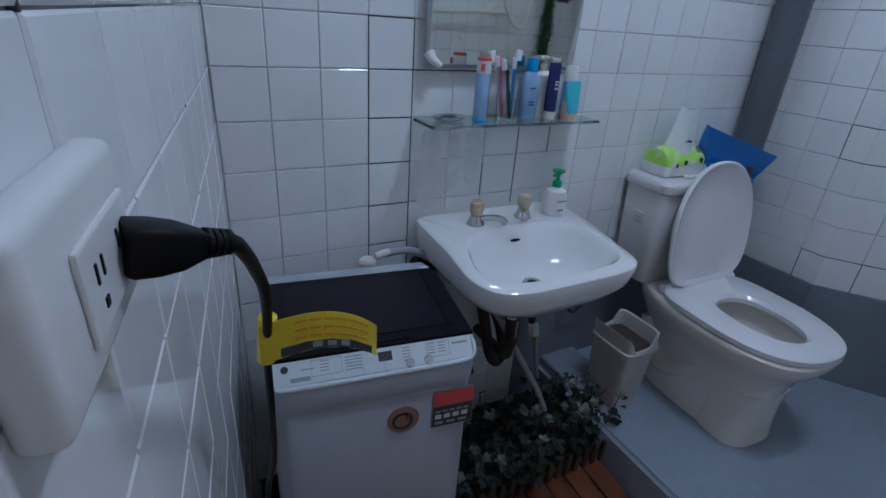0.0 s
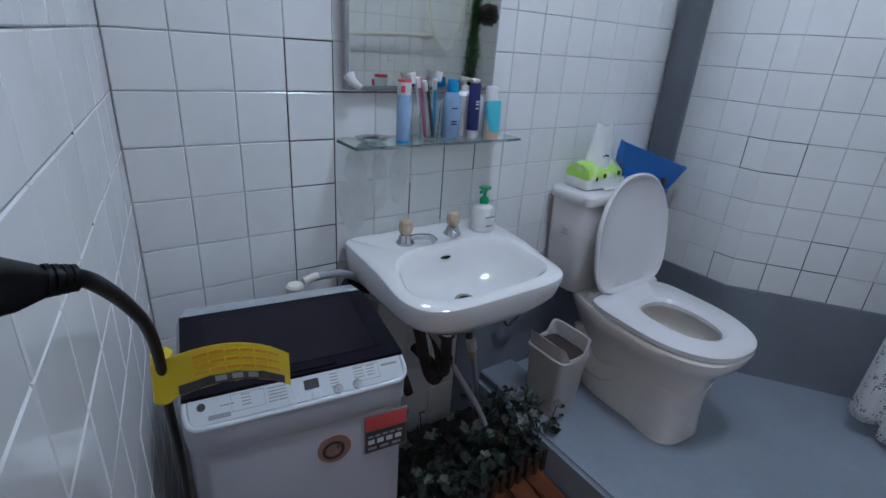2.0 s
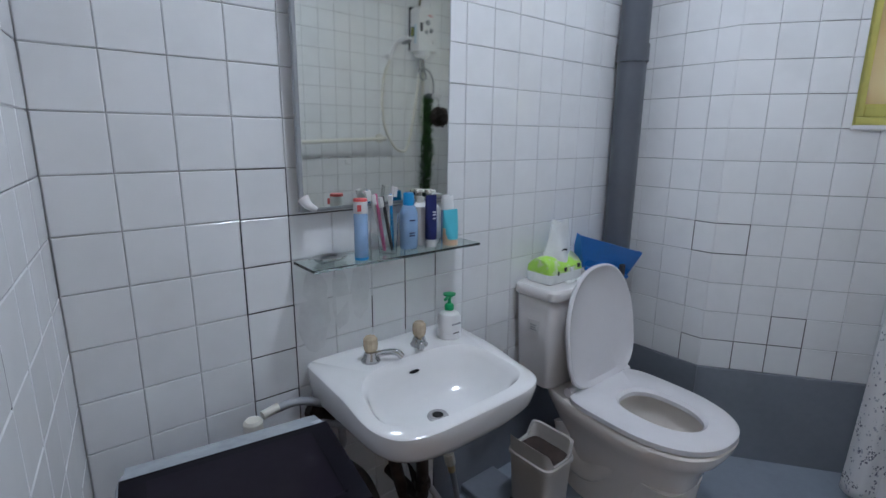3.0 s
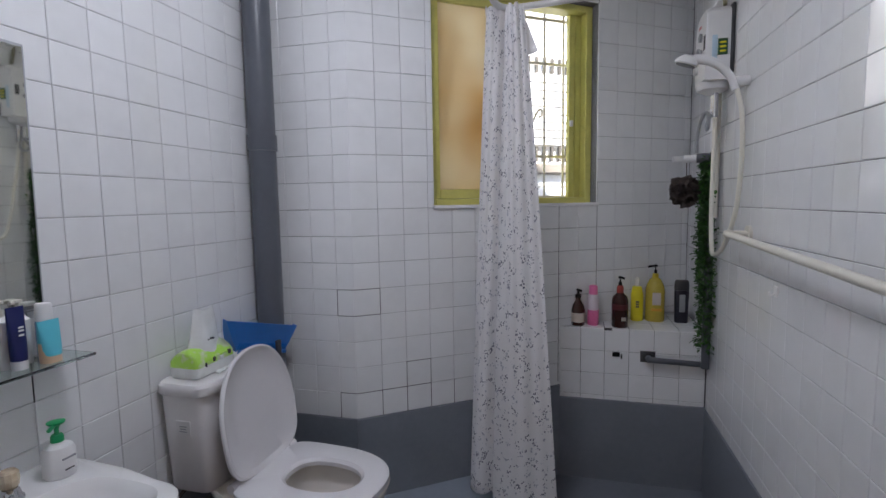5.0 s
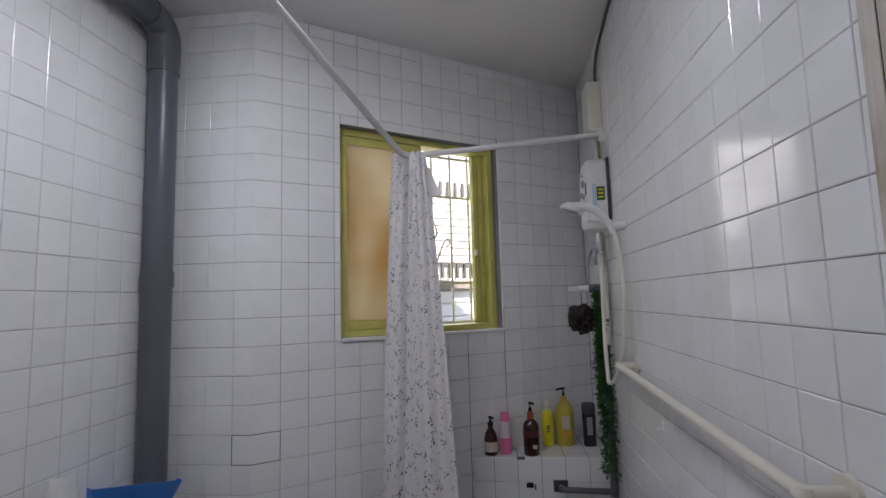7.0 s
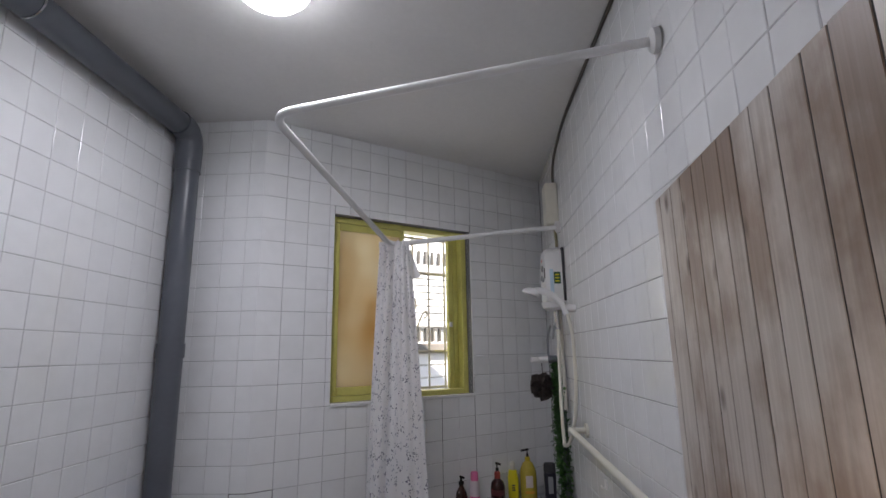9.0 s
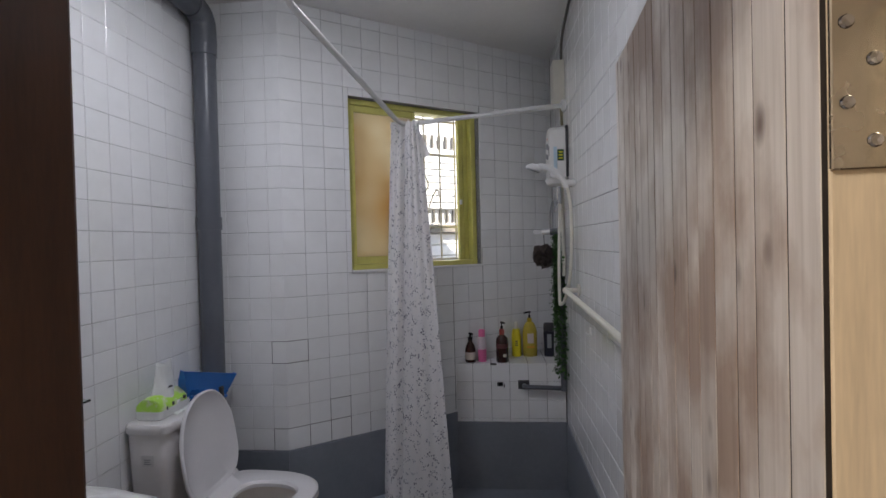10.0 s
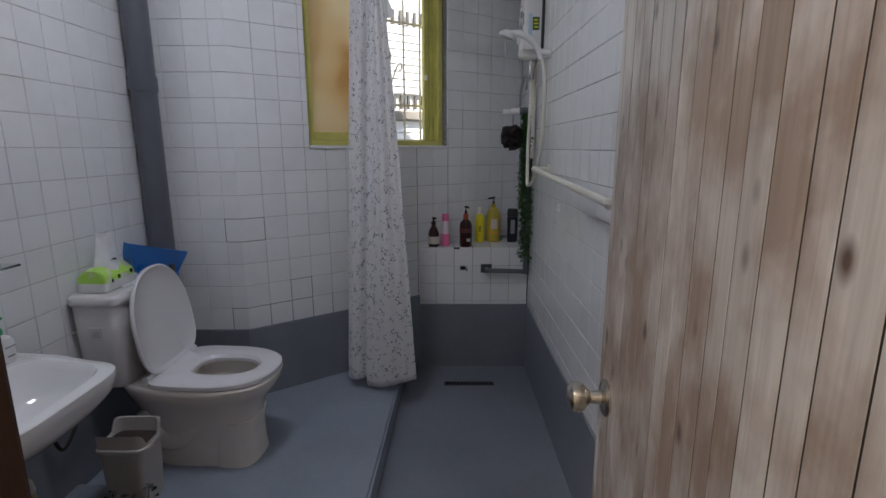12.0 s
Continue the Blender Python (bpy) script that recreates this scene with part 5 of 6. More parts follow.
# ---- under the sink ----
trap = thing("sink_trap", "dark stained waste trap under the basin", "pipe", (0.68, -0.2, 0.35))
part("tail", tube([(0.664, -0.20, 0.62), (0.664, -0.20, 0.53)], 0.017, 16, smooth=False), WHITE_PLASTIC, trap, "pale tailpiece", smooth=True)
part("pipe", tube([(0.664, -0.20, 0.54), (0.672, -0.19, 0.44), (0.68, -0.17, 0.38), (0.69, -0.06, 0.36), (0.69, 0.0, 0.36)], 0.016, 14), RUSTY, trap, smooth=True)
bm = tube([(0.61, -0.06, 0.60), (0.64, -0.09, 0.50), (0.66, -0.10, 0.40), (0.675, -0.11, 0.335), (0.70, -0.11, 0.305), (0.725, -0.10, 0.33), (0.725, -0.08, 0.40), (0.715, -0.05, 0.45), (0.71, 0.0, 0.47)], 0.017, 14)
part("bend", bm, RUSTY, trap, "dark stained corrugated bend", smooth=True)
for z in (0.43, 0.52):
    part("nut", tube([(0.668, -0.195, z), (0.668, -0.195, z + 0.022)], 0.022, 8, smooth=False), RUSTY, trap)
valve = thing("angle_valve", "old brass angle valve with grey hose", "valve", (0.85, -0.02, 0.45))
part("body", tube([(0.84, 0.0, 0.49), (0.84, -0.045, 0.49), (0.845, -0.06, 0.46), (0.855, -0.07, 0.385)], lambda t: 0.020 - 0.008 * t, 12, smooth=False), RUSTY, valve, "stained brass body", smooth=True)
part("nut", tube([(0.862, -0.07, 0.375), (0.872, -0.07, 0.335)], 0.017, 8, smooth=False), IVORY_PLASTIC, valve, "yellowed plastic nut")
part("collar", tube([(0.872, -0.07, 0.336), (0.878, -0.07, 0.305)], 0.012, 12, smooth=False), BRASS, valve, smooth=True)
part("hose", tube([(0.878, -0.07, 0.31), (0.886, -0.075, 0.26), (0.893, -0.08, 0.21), (0.90, -0.09, 0.14)], 0.009, 10), HOSE_GREY, valve, smooth=True)
valve2 = thing("angle_valve", "small chrome angle valve beside the toilet", "valve", (1.02, -0.02, 0.43))
part("body", tube([(1.02, 0.0, 0.44), (1.02, -0.05, 0.44)], 0.011, 12, smooth=False), CHROME, valve2, smooth=True)
part("handle", tube([(1.02, -0.05, 0.44), (1.02, -0.075, 0.445)], 0.017, 8, smooth=False), CHROME, valve2)
part("outlet", tube([(1.02, -0.035, 0.44), (1.03, -0.035, 0.40), (1.06, -0.04, 0.36), (1.15, -0.05, 0.45), (1.24, -0.06, 0.50)], 0.006, 8), RUSTY, valve2, smooth=True)
hose = thing("washer_drain_hose", "grey washer hose hanging over the plants", "hose", (0.6, -0.2, 0.4))
part("tube", tube([(0.44, -0.10, 0.66), (0.52, -0.11, 0.62), (0.60, -0.13, 0.56), (0.651, -0.15, 0.507), (0.716, -0.20, 0.375), (0.755, -0.25, 0.285), (0.772, -0.28, 0.225)], 0.0085, 12), HOSE_GREY, hose, smooth=True)
hose = thing("washer_inlet_hose", "grey inlet hose from the washer tap", "hose", (0.35, -0.05, 0.75))
part("tube", tube([(0.335, -0.077, 0.720), (0.40, -0.07, 0.716), (0.46, -0.07, 0.690), (0.50, -0.06, 0.66), (0.52, -0.05, 0.55), (0.52, 0.0, 0.50)], 0.010, 12), HOSE_GREY, hose, smooth=True)
part("coupling", tube([(0.312, -0.082, 0.718), (0.350, -0.076, 0.723)], 0.010, 10, smooth=False), IVORY_PLASTIC, hose, "ivory coupling", smooth=True)
part("elbow", tube([(0.290, -0.085, 0.690), (0.290, -0.085, 0.712), (0.290, -0.085, 0.718)], lambda t: 0.021 if t < 0.9 else 0.016, 14, smooth=False), IVORY_PLASTIC, hose, "ivory elbow on the washer", smooth=True)
old = thing("old_supply_pipes", "rusty supply pipes behind the washer", "pipe", (0.5, -0.03, 0.5))
part("pipe", tube([(0.47, -0.02, 0.62), (0.47, -0.05, 0.60), (0.50, -0.07, 0.52), (0.56, -0.09, 0.44), (0.60, -0.12, 0.30)], 0.014, 10), RUSTY, old, smooth=True)
part("pipe", tube([(0.44, -0.03, 0.66), (0.50, -0.04, 0.62), (0.55, -0.05, 0.60), (0.61, -0.05, 0.61)], 0.017, 10), RUSTY, old, smooth=True)
mat_ob = thing("floor_step_block", "small blue-grey coated concrete block by the wall", "block", (1.0, -0.08, PLAT))
part("block", boxed((0.975, -0.17, PLAT), (1.13, -0.005, PLAT + 0.03), 0.006), GREY_COAT, mat_ob)


# ---- leaves ----
def leaf(bm, at, d, up, length, width):
    d = d.normalized()
    s = d.cross(up)
    s = s.normalized() if s.length > 1e-4 else d.orthogonal().normalized()
    n = s.cross(d)
    a = bm.verts.new(at)
    c = bm.verts.new(at + d * length * 0.52)
    t = bm.verts.new(at + d * length - n * length * 0.12)
    side = [[bm.verts.new(at + d * length * f + s * (k * width * w) + n * width * 0.14) for f, w in ((0.22, 0.36), (0.52, 0.50), (0.82, 0.32))] for k in (1, -1)]
    for k, (p, q, r) in enumerate(side):
        for f in ((a, c, p), (p, c, q), (q, c, r), (r, c, t)):
            bm.faces.new(f if k == 0 else f[::-1])


rng = random.Random(11)
plant = thing("artificial_shrub", "dusty artificial shrub border on a small fence", "plant", (0.75, -0.25, 0.03))
dark, pale, stems = bmesh.new(), bmesh.new(), bmesh.new()
for k in range(120):
    u = rng.random()
    base = Vector((0.44 + 0.56 * u, -0.30 + rng.uniform(-0.05, 0.14), 0.05))
    top = base + Vector((rng.uniform(-0.06, 0.06), rng.uniform(-0.08, 0.04), rng.uniform(0.05, 0.20) + 0.04 * u))
    tube([base, base.lerp(top, 0.5) + Vector((rng.uniform(-.01, .01), rng.uniform(-.01, .01), 0)), top], 0.0018, 4, bm=stems, smooth=False)
    for q in range(10):
        p = base.lerp(top, rng.uniform(0.2, 0.95)) + Vector((rng.gauss(0, 0.017), rng.gauss(0, 0.017), rng.gauss(0, 0.012)))
        d = Vector((rng.gauss(0, 1), rng.gauss(-0.3, 1), rng.gauss(0.25, 0.7)))
        leaf(dark, p, d, Vector((0, 0, 1)), rng.uniform(0.020, 0.032), rng.uniform(0.018, 0.028))
    if k % 3 == 0:
        turn = rng.uniform(0, 6)
        for q in range(7):
            a = turn + q * 2.4
            up = 0.9 if q < 3 else 0.25
            leaf(pale, top + Vector((0, 0, 0.004 * (q < 3))), Vector((math.cos(a), math.sin(a), up)), Vector((0, 0, 1)), rng.uniform(0.014, 0.022), rng.uniform(0.014, 0.020))
tagged(part("foliage", dark, LEAF_DARK, plant, "dark dusty leaves"), kind="stuff")
tagged(part("pale_foliage", pale, LEAF_PALE, plant, "pale grey-green leaf tips"), kind="stuff")
tagged(part("stalk_tangle", stems, RUSTY, plant, "dark stalks"), kind="stuff")
for k in range(15):
    x = 0.47 + k * 0.034
    part("picket", boxed((x, -0.375, 0.032), (x + 0.016, -0.367, 0.032 + rng.uniform(0.075, 0.10)), 0.002), surface("dark_picket", (0.05, 0.03, 0.02), 0.7, var=0.4) if k == 0 else bpy.data.materials["dark_picket"], plant)
part("fence_rail", boxed((0.46, -0.366, 0.06), (0.98, -0.360, 0.075), 0.002), bpy.data.materials["dark_picket"], plant)


# ---- smeared filler on the tiles beside the basin ----
rng = random.Random(21)
FILLER = surface("white_smeared_filler", (0.70, 0.71, 0.72), 0.45, var=0.12, scale=14, fine=60, bump=0.25)
for cx, cz, rx, rz in ((0.482, 0.900, 0.044, 0.105), (0.556, 0.915, 0.026, 0.085), (0.612, 0.925, 0.030, 0.075)):
    lo = []
    for y, f in ((0.0004, 1.0), (-0.0003, 0.98), (-0.0005, 0.80)):
        lo.append([(cx + rx * f * math.cos(a) * (1 + 0.22 * noise.noise(Vector((math.cos(a) * 2.5, math.sin(a) * 2.5, cx * 30)))), y, cz + rz * f * math.sin(a) * (1 + 0.22 * noise.noise(Vector((math.cos(a) * 2.5, math.sin(a) * 2.5, cx * 50))))) for a in [-2 * math.pi * k / 40 for k in range(40)]])
    tagged(part("plaster_patch", rings(bmesh.new(), lo), FILLER, smooth=True), "white filler smeared over the wall tiles", "wall patch", kind="structure")


# ---- washing machine ----
FW = pose(0.202, -0.2867, 0, 0, 0, -8)
HW, HD, CY = 0.185, 0.175, -0.020
washer = thing("washing_machine", "pale grey top-load washer with a smoked lid", "washing machine", (0.192, -0.285, 0.035), turn=-8)


def wloop(hx, hy, z, e=9, cy=CY):
    return oval(0, cy, hx, hy, z, 56, e)


part("body", on_wall(FW, rings(bmesh.new(), [wloop(0.174, 0.162, 0.048), wloop(0.181, 0.169, 0.056), wloop(0.183, 0.172, 0.10), wloop(0.183, 0.172, 0.645), wloop(0.181, 0.170, 0.648)])), WASHER_BODY_SHADED, washer, smooth=True)
part("plinth", on_wall(FW, rings(bmesh.new(), [wloop(0.166, 0.156, 0.037), wloop(0.170, 0.158, 0.0475)])), WHITE_PLASTIC, washer, "pale plastic plinth", smooth=True)


def slope(y):
    if y < -0.160:
        return 0.734 + max(-0.035, y + 0.160) * 0.97
    if y < 0.075:
        return 0.734 + 0.012 * (y + 0.160) / 0.235
    return 0.746 - 0.28 * min(0.09, y - 0.075)


def strip(y):
    """Depth on the narrow sloping control strip."""
    return -0.163 + (y + 0.112) * 0.42


loops = [wloop(HW, HD, 0.650), wloop(HW + 0.001, HD + 0.001, 0.656)]
loops.append([(x, y, slope(y) - 0.014) for x, y, z in wloop(HW + 0.002, HD + 0.002, 0)])
loops.append([(x, y, slope(y) - 0.003) for x, y, z in wloop(HW - 0.003, HD - 0.003, 0)])
loops.append([(x, y, slope(y)) for x, y, z in wloop(HW - 0.012, HD - 0.012, 0)])
part("top_frame", on_wall(FW, rings(bmesh.new(), loops)), WASHER_BODY_SHADED, washer, "pale grey top frame", smooth=True)


def top_patch(x0, x1, y0, y1, lift, thick, n=10):
    bm = bmesh.new()
    lo = []
    for i in range(n + 1):
        y = y0 + (y1 - y0) * i / n
        z = slope(y) + lift
        lo.append([(x0, y, z - thick), (x1, y, z - thick), (x1, y, z), (x0, y, z)])
    return on_wall(FW, rings(bm, lo))


WASHER_WINDOW = surface("smoked_lid_window", (0.016, 0.013, 0.020), 0.06, var=0.2, bump=0.0, rough_var=0.03)
WASHER_WINDOW.node_tree.nodes["Principled BSDF"].inputs["Specular IOR Level"].default_value = 0.14
lid_ob = part("lid", top_patch(-0.180, 0.180, -0.160, 0.078, 0.004, 0.007), WASHER_LID, washer, "glossy smoked dark lid", smooth=True)
part("lid_window", top_patch(-0.140, 0.140, -0.130, 0.055, 0.0055, 0.003), WASHER_WINDOW, lid_ob, "raised smoked window", smooth=True)
part("lid_ridge", top_patch(0.143, 0.147, -0.130, 0.055, 0.007, 0.003), WASHER_LID, lid_ob)
part("lid_grip", top_patch(-0.06, 0.06, -0.154, -0.149, 0.007, 0.004), WASHER_LID, lid_ob)
part("rear_shelf", top_patch(-0.174, 0.174, 0.082, 0.146, 0.003, 0.006), surface("cloudy_grey_plastic", (0.44, 0.48, 0.52), 0.25, var=0.2, scale=14), washer, "cloudy grey rear shelf")
panel = part("control_panel", top_patch(-0.172, 0.172, -0.190, -0.162, 0.0015, 0.003), PANEL_WHITE, washer, "silver-white control panel", smooth=True)


LIP = [(-0.176, -0.150), (-0.1775, -0.176), (-0.170, -0.189), (-0.140, -0.1925), (0.0, -0.193), (0.140, -0.1925), (0.170, -0.189), (0.1775, -0.176), (0.176, -0.150)]
part("panel_lip", on_wall(FW, tube([(x, y, slope(y) - 0.001) for x, y in LIP], 0.0042, 10)), PANEL_WHITE, washer, "rounded silver-white lip", smooth=True)


def on_top(x, y, lift):
    a = math.degrees(math.atan2(slope(y + 0.004) - slope(y - 0.004), 0.008))
    return FW @ pose(x, y, slope(y) + lift, a, 0, 0)


text("brand_word_bar", "-----", 0.013, on_top(-0.118, strip(-0.135), 0.0017), DARK_PRINT, panel)
part("logo_disc", on_wall(on_top(-0.154, strip(-0.130), 0.0016), lathe([(0, 0), (0.006, 0), (0.006, 0.0007), (0, 0.0007)], n=16)), DARK_PRINT, panel)
part("display", on_wall(on_top(0.012, strip(-0.135), 0.0016), boxed((-0.012, -0.008, 0), (0.012, 0.008, 0.0008))), DARK_PRINT, panel, "small dark display")
for x, n in ((-0.05, 5), (-0.035, 5), (0.05, 5), (-0.09, 4), (0.115, 4), (0.095, 4)):
    for k in range(n):
        part("print_bar", on_wall(on_top(x, strip(-0.120 - k * 0.009), 0.0016), boxed((-0.007, -0.0009, 0), (0.007, 0.0009, 0.0004))), GREY_PRINT, panel)
for x0, x1 in ((-0.112, -0.062), (0.086, 0.130)):
    for a, b in (((x0, -0.116), (x1, -0.1155)), ((x0, -0.160), (x1, -0.1595)), ((x0, -0.160), (x0 + 0.0006, -0.116)), ((x1 - 0.0006, -0.160), (x1, -0.116))):
        part("print_line", top_patch(a[0], b[0], strip(a[1]), strip(b[1]), 0.0022, 0.0006, 2), GREY_PRINT, panel)
part("print_bar", on_wall(on_top(0.150, strip(-0.128), 0.0016), boxed((-0.015, -0.002, 0), (0.015, 0.002, 0.0004))), GREY_PRINT, panel)
part("print_bar", on_wall(on_top(-0.130, strip(-0.162), 0.0016), boxed((-0.016, -0.0035, 0), (0.016, 0.0035, 0.0004))), GREY_PRINT, panel)
for x, mt in ((-0.020, PANEL_WHITE), (0.018, PANEL_WHITE), (0.054, CHROME), (0.088, CHROME)):
    part("button", on_wall(on_top(x, strip(-0.165), 0.0006), lathe([(0, 0), (0.009, 0), (0.0085, 0.0014), (0.006, 0.0018), (0, 0.0012)], n=20)), mt, panel, "small round button", smooth=True)
FZ = -0.1935
sticker = part("sticker", on_wall(FW, boxed((0.098, FZ - 0.001, 0.555), (0.180, FZ + 0.003, 0.640))), surface("dark_sticker", (0.20, 0.16, 0.16), 0.4), washer, "red, black and white energy sticker")
part("sticker_band", on_wall(FW, boxed((0.100, FZ - 0.0015, 0.606), (0.178, FZ + 0.002, 0.638))), RED_PRINT, sticker)
part("sticker_band", on_wall(FW, boxed((0.100, FZ - 0.0015, 0.557), (0.178, FZ + 0.002, 0.604))), DARK_PRINT, sticker)
for r, (z, h, n) in enumerate(((0.590, 0.005, 5), (0.575, 0.010, 4), (0.562, 0.006, 3))):
    for k in range(n):
        w = 0.070 / n
        part("sticker_mark", on_wall(FW, boxed((0.104 + k * w, FZ - 0.002, z), (0.104 + (k + 0.72) * w, FZ, z + h))), GREY_PRINT if r != 1 else PANEL_WHITE, sticker)
rnd = part("round_sticker", on_wall(FW @ pose(0.043, FZ, 0.590, 90, 0, 0), lathe([(0, -0.002), (0.030, -0.002), (0.030, 0.001), (0, 0.001)], n=28)), STICKER_BROWN, washer, "round brown sticker")
part("emblem", on_wall(FW @ pose(0.043, FZ - 0.0012, 0.590, 90, 0, 0), rings(bmesh.new(), [oval(-0.002, -0.002, a, a, z, 24) for a, z in ((0.020, 0), (0.020, 0.0006), (0.014, 0.0006), (0.014, 0))], cap=False)), DARK_PRINT, rnd)
part("emblem", on_wall(FW @ pose(0.055, FZ - 0.0012, 0.600, 90, 0, 40), boxed((-0.012, -0.004, 0), (0.012, 0.004, 0.0007))), DARK_PRINT, rnd)
for sx in (-1, 1):
    for sy in (-1, 1):
        part("foot", on_wall(FW @ pose(sx * 0.14, CY + sy * 0.135, 0.030), lathe([(0, 0.005), (0.018, 0.005), (0.016, 0.010), (0, 0.010)], n=14)), BLACK_RUBBER, washer)

# ---- socket, plug, cord ----
socket = thing("wall_socket", "white double wall socket in a raised box", "socket", (-0.1, -0.9, 1.14))
part("box", on_wall(F_LEFT, boxed((0.872, -0.016, 1.130), (0.985, 0.001, 1.202), 0.006, 3)), WHITE_PLASTIC, socket, "ivory raised socket box", smooth=True)
plate = part("insert", on_wall(F_LEFT, boxed((0.905, -0.0185, 1.145), (0.973, -0.0158, 1.182), 0.002)), WHITE_PLASTIC, socket, "white socket insert")
for s in (0.922, 0.954):
    for d in (-0.004, 0.004):
        part("slot", on_wall(F_LEFT, boxed((s + d - 0.0009, -0.0191, 1.164), (s + d + 0.0009, -0.018, 1.172))), BLACK_RUBBER, plate)
    part("slot", on_wall(F_LEFT, boxed((s - 0.002, -0.0191, 1.153), (s + 0.002, -0.018, 1.157))), BLACK_RUBBER, plate)
cordset = thing("power_plug", "black plug and power cord with a yellow tag", "plug", (-0.08, -0.87, 1.16))
P0 = F_LEFT @ Vector((0.953, -0.0187, 1.162))
P1 = Vector((-0.060, -0.864, 1.153))
d = (P1 - P0).normalized()
PM = Matrix.Translation(P0) @ d.to_track_quat("Z", "Y").to_matrix().to_4x4()
part("body", on_wall(PM, rings(bmesh.new(), [oval(0, 0, a, b, z, 24, 6) for a, b, z in ((0.0110, 0.0105, 0), (0.0122, 0.0115, 0.002), (0.0122, 0.0112, 0.012), (0.0108, 0.0098, 0.022), (0.0070, 0.0066, 0.032), (0.0062, 0.0058, 0.034))])), BLACK_RUBBER, cordset, "black moulded plug", smooth=True)
for k in range(4):
    z, r = 0.0335 + k * 0.0034, 0.0076 - k * 0.0004
    part("relief_rib", on_wall(PM, lathe([(0, z), (r, z), (r, z + 0.0021), (0, z + 0.0021)], n=14)), BLACK_RUBBER, cordset, smooth=True)
CORD = [P0 + d * 0.030, P0 + d * 0.046, Vector((-0.047, -0.838, 1.134)), Vector((-0.038, -0.800, 1.102)), Vector((-0.030, -0.765, 1.066)), Vector((-0.025, -0.72, 1.011)), Vector((-0.023, -0.67, 0.930)), Vector((-0.019, -0.62, 0.813)), Vector((-0.018, -0.57, 0.687)), Vector((-0.028, -0.52, 0.55)), Vector((-0.036, -0.485, 0.25)), Vector((-0.035, -0.47, 0.045))]
part("cord", tube(CORD, 0.0043, 12), BLACK_RUBBER, cordset, "black round cord", smooth=True)
TG = Vector((-0.024, -0.697, 0.975))


def tag_loop(t, z0, z1, lift, thick):
    """Cross-section of the drooping tag at its fraction t."""
    x = TG.x - 0.008 + 0.127 * t
    y = TG.y - 0.008 + 0.040 * t - 0.014 * math.sin(t * 3.0) - lift
    sag = 0.010 * math.sin(t * 3.14) - 0.004 * t - 0.050 * t ** 2.4
    return [(x, y, TG.z + z1 + sag), (x, y - thick, TG.z + z1 + sag), (x, y - thick, TG.z + z0 + sag), (x, y, TG.z + z0 + sag)]


bm = bmesh.new()
lo = []
for i in range(13):
    t = i / 12
    lo.append(tag_loop(t, -0.021, 0.021, 0.0, 0.0008))
tag = part("tag", rings(bm, lo), YELLOW_TAG, cordset, "yellow warning tag")


def tag_strip(t0, t1, z0, z1, mat, name="print_bar"):
    lo = []
    for i in range(5):
        t = t0 + (t1 - t0) * i / 4
        lo.append(tag_loop(t, z0, z1, 0.0010, 0.0004))
    part(name, rings(bmesh.new(), lo), mat, tag)


for z in (0.012, 0.003, -0.006):
    for k in range(6):
        tag_strip(0.25 + k * 0.11, 0.25 + k * 0.11 + 0.095, z, z + 0.0035, ORANGE_PRINT)
tag_strip(0.14, 0.94, -0.020, -0.010, DARK_PRINT)
for k in range(3):
    tag_strip(0.38 + k * 0.12, 0.46 + k * 0.12, -0.018, -0.012, GREY_PRINT)
part("tag_wrap", tube([TG + Vector((0.002, -0.002, 0.026)), TG + Vector((-0.002, 0.006, -0.026))], 0.0085, 12, smooth=False), YELLOW_TAG, cordset, "yellow wrap round the cord", smooth=True)

# ---- shower side ----
heater = thing("water_heater", "white electric instant water heater with a green label", "water heater", (2.25, -1.82, 1.82))
prof = [(2.165, 1.835), (2.165, 2.09), (2.185, 2.108), (2.27, 2.108), (2.31, 2.095), (2.335, 2.06), (2.345, 2.00), (2.345, 1.86), (2.335, 1.835)]
bm = rings(bmesh.new(), [[(x, -1.818, z) for x, z in prof], [(x, -1.735, z) for x, z in prof], [(2.255 + (x - 2.255) * 0.93, -1.722, 1.965 + (z - 1.965) * 0.95) for x, z in prof]])
part("case", bm, WHITE_PLASTIC, heater, smooth=True)
part("dome", lathe([(0.0, -0.045), (0.03, -0.042), (0.055, -0.028), (0.062, 0.0), (0, 0.0)], (2.24, -1.765, 1.836), 24), WHITE_PLASTIC, heater, "rounded lower cover", smooth=True)
lab = part("label_plate", boxed((2.160, -1.795, 1.925), (2.1645, -1.762, 1.985), 0.001, 1), surface("green_label", (0.03, 0.10, 0.04), 0.4), heater, "dark green label")
for k in range(3):
    part("label_mark", boxed((2.1595, -1.789, 1.935 + k * 0.016), (2.1605, -1.768, 1.942 + k * 0.016)), YELLOW, lab)
# dark slab added to draw the shadow gap between heater and wall
part("back_plate", boxed((2.158, -1.8195, 1.838), (2.352, -1.806, 2.114), 0.006, 2), DARK_PRINT, heater, "dark plate for the shadow gap at the wall", smooth=True)
part("side_sticker", boxed((2.1622, -1.760, 1.880), (2.1655, -1.742, 2.000), 0.0006, 1), surface("pale_blue_sticker", (0.52, 0.66, 0.76), 0.4), heater, "pale blue side sticker")
for x, z, r in ((2.245, 2.015, 0.017), (2.278, 1.968, 0.014), (2.235, 1.955, 0.012)):
    part("button", tube([(x, -1.7225, z), (x, -1.714, z)], r, 16, smooth=False), HOSE_GREY, heater, "grey round button", smooth=True)
part("front_label", boxed((2.182, -1.7228, 1.955), (2.205, -1.7205, 2.01), 0.0006, 1), DARK_PRINT, heater, "dark front label")
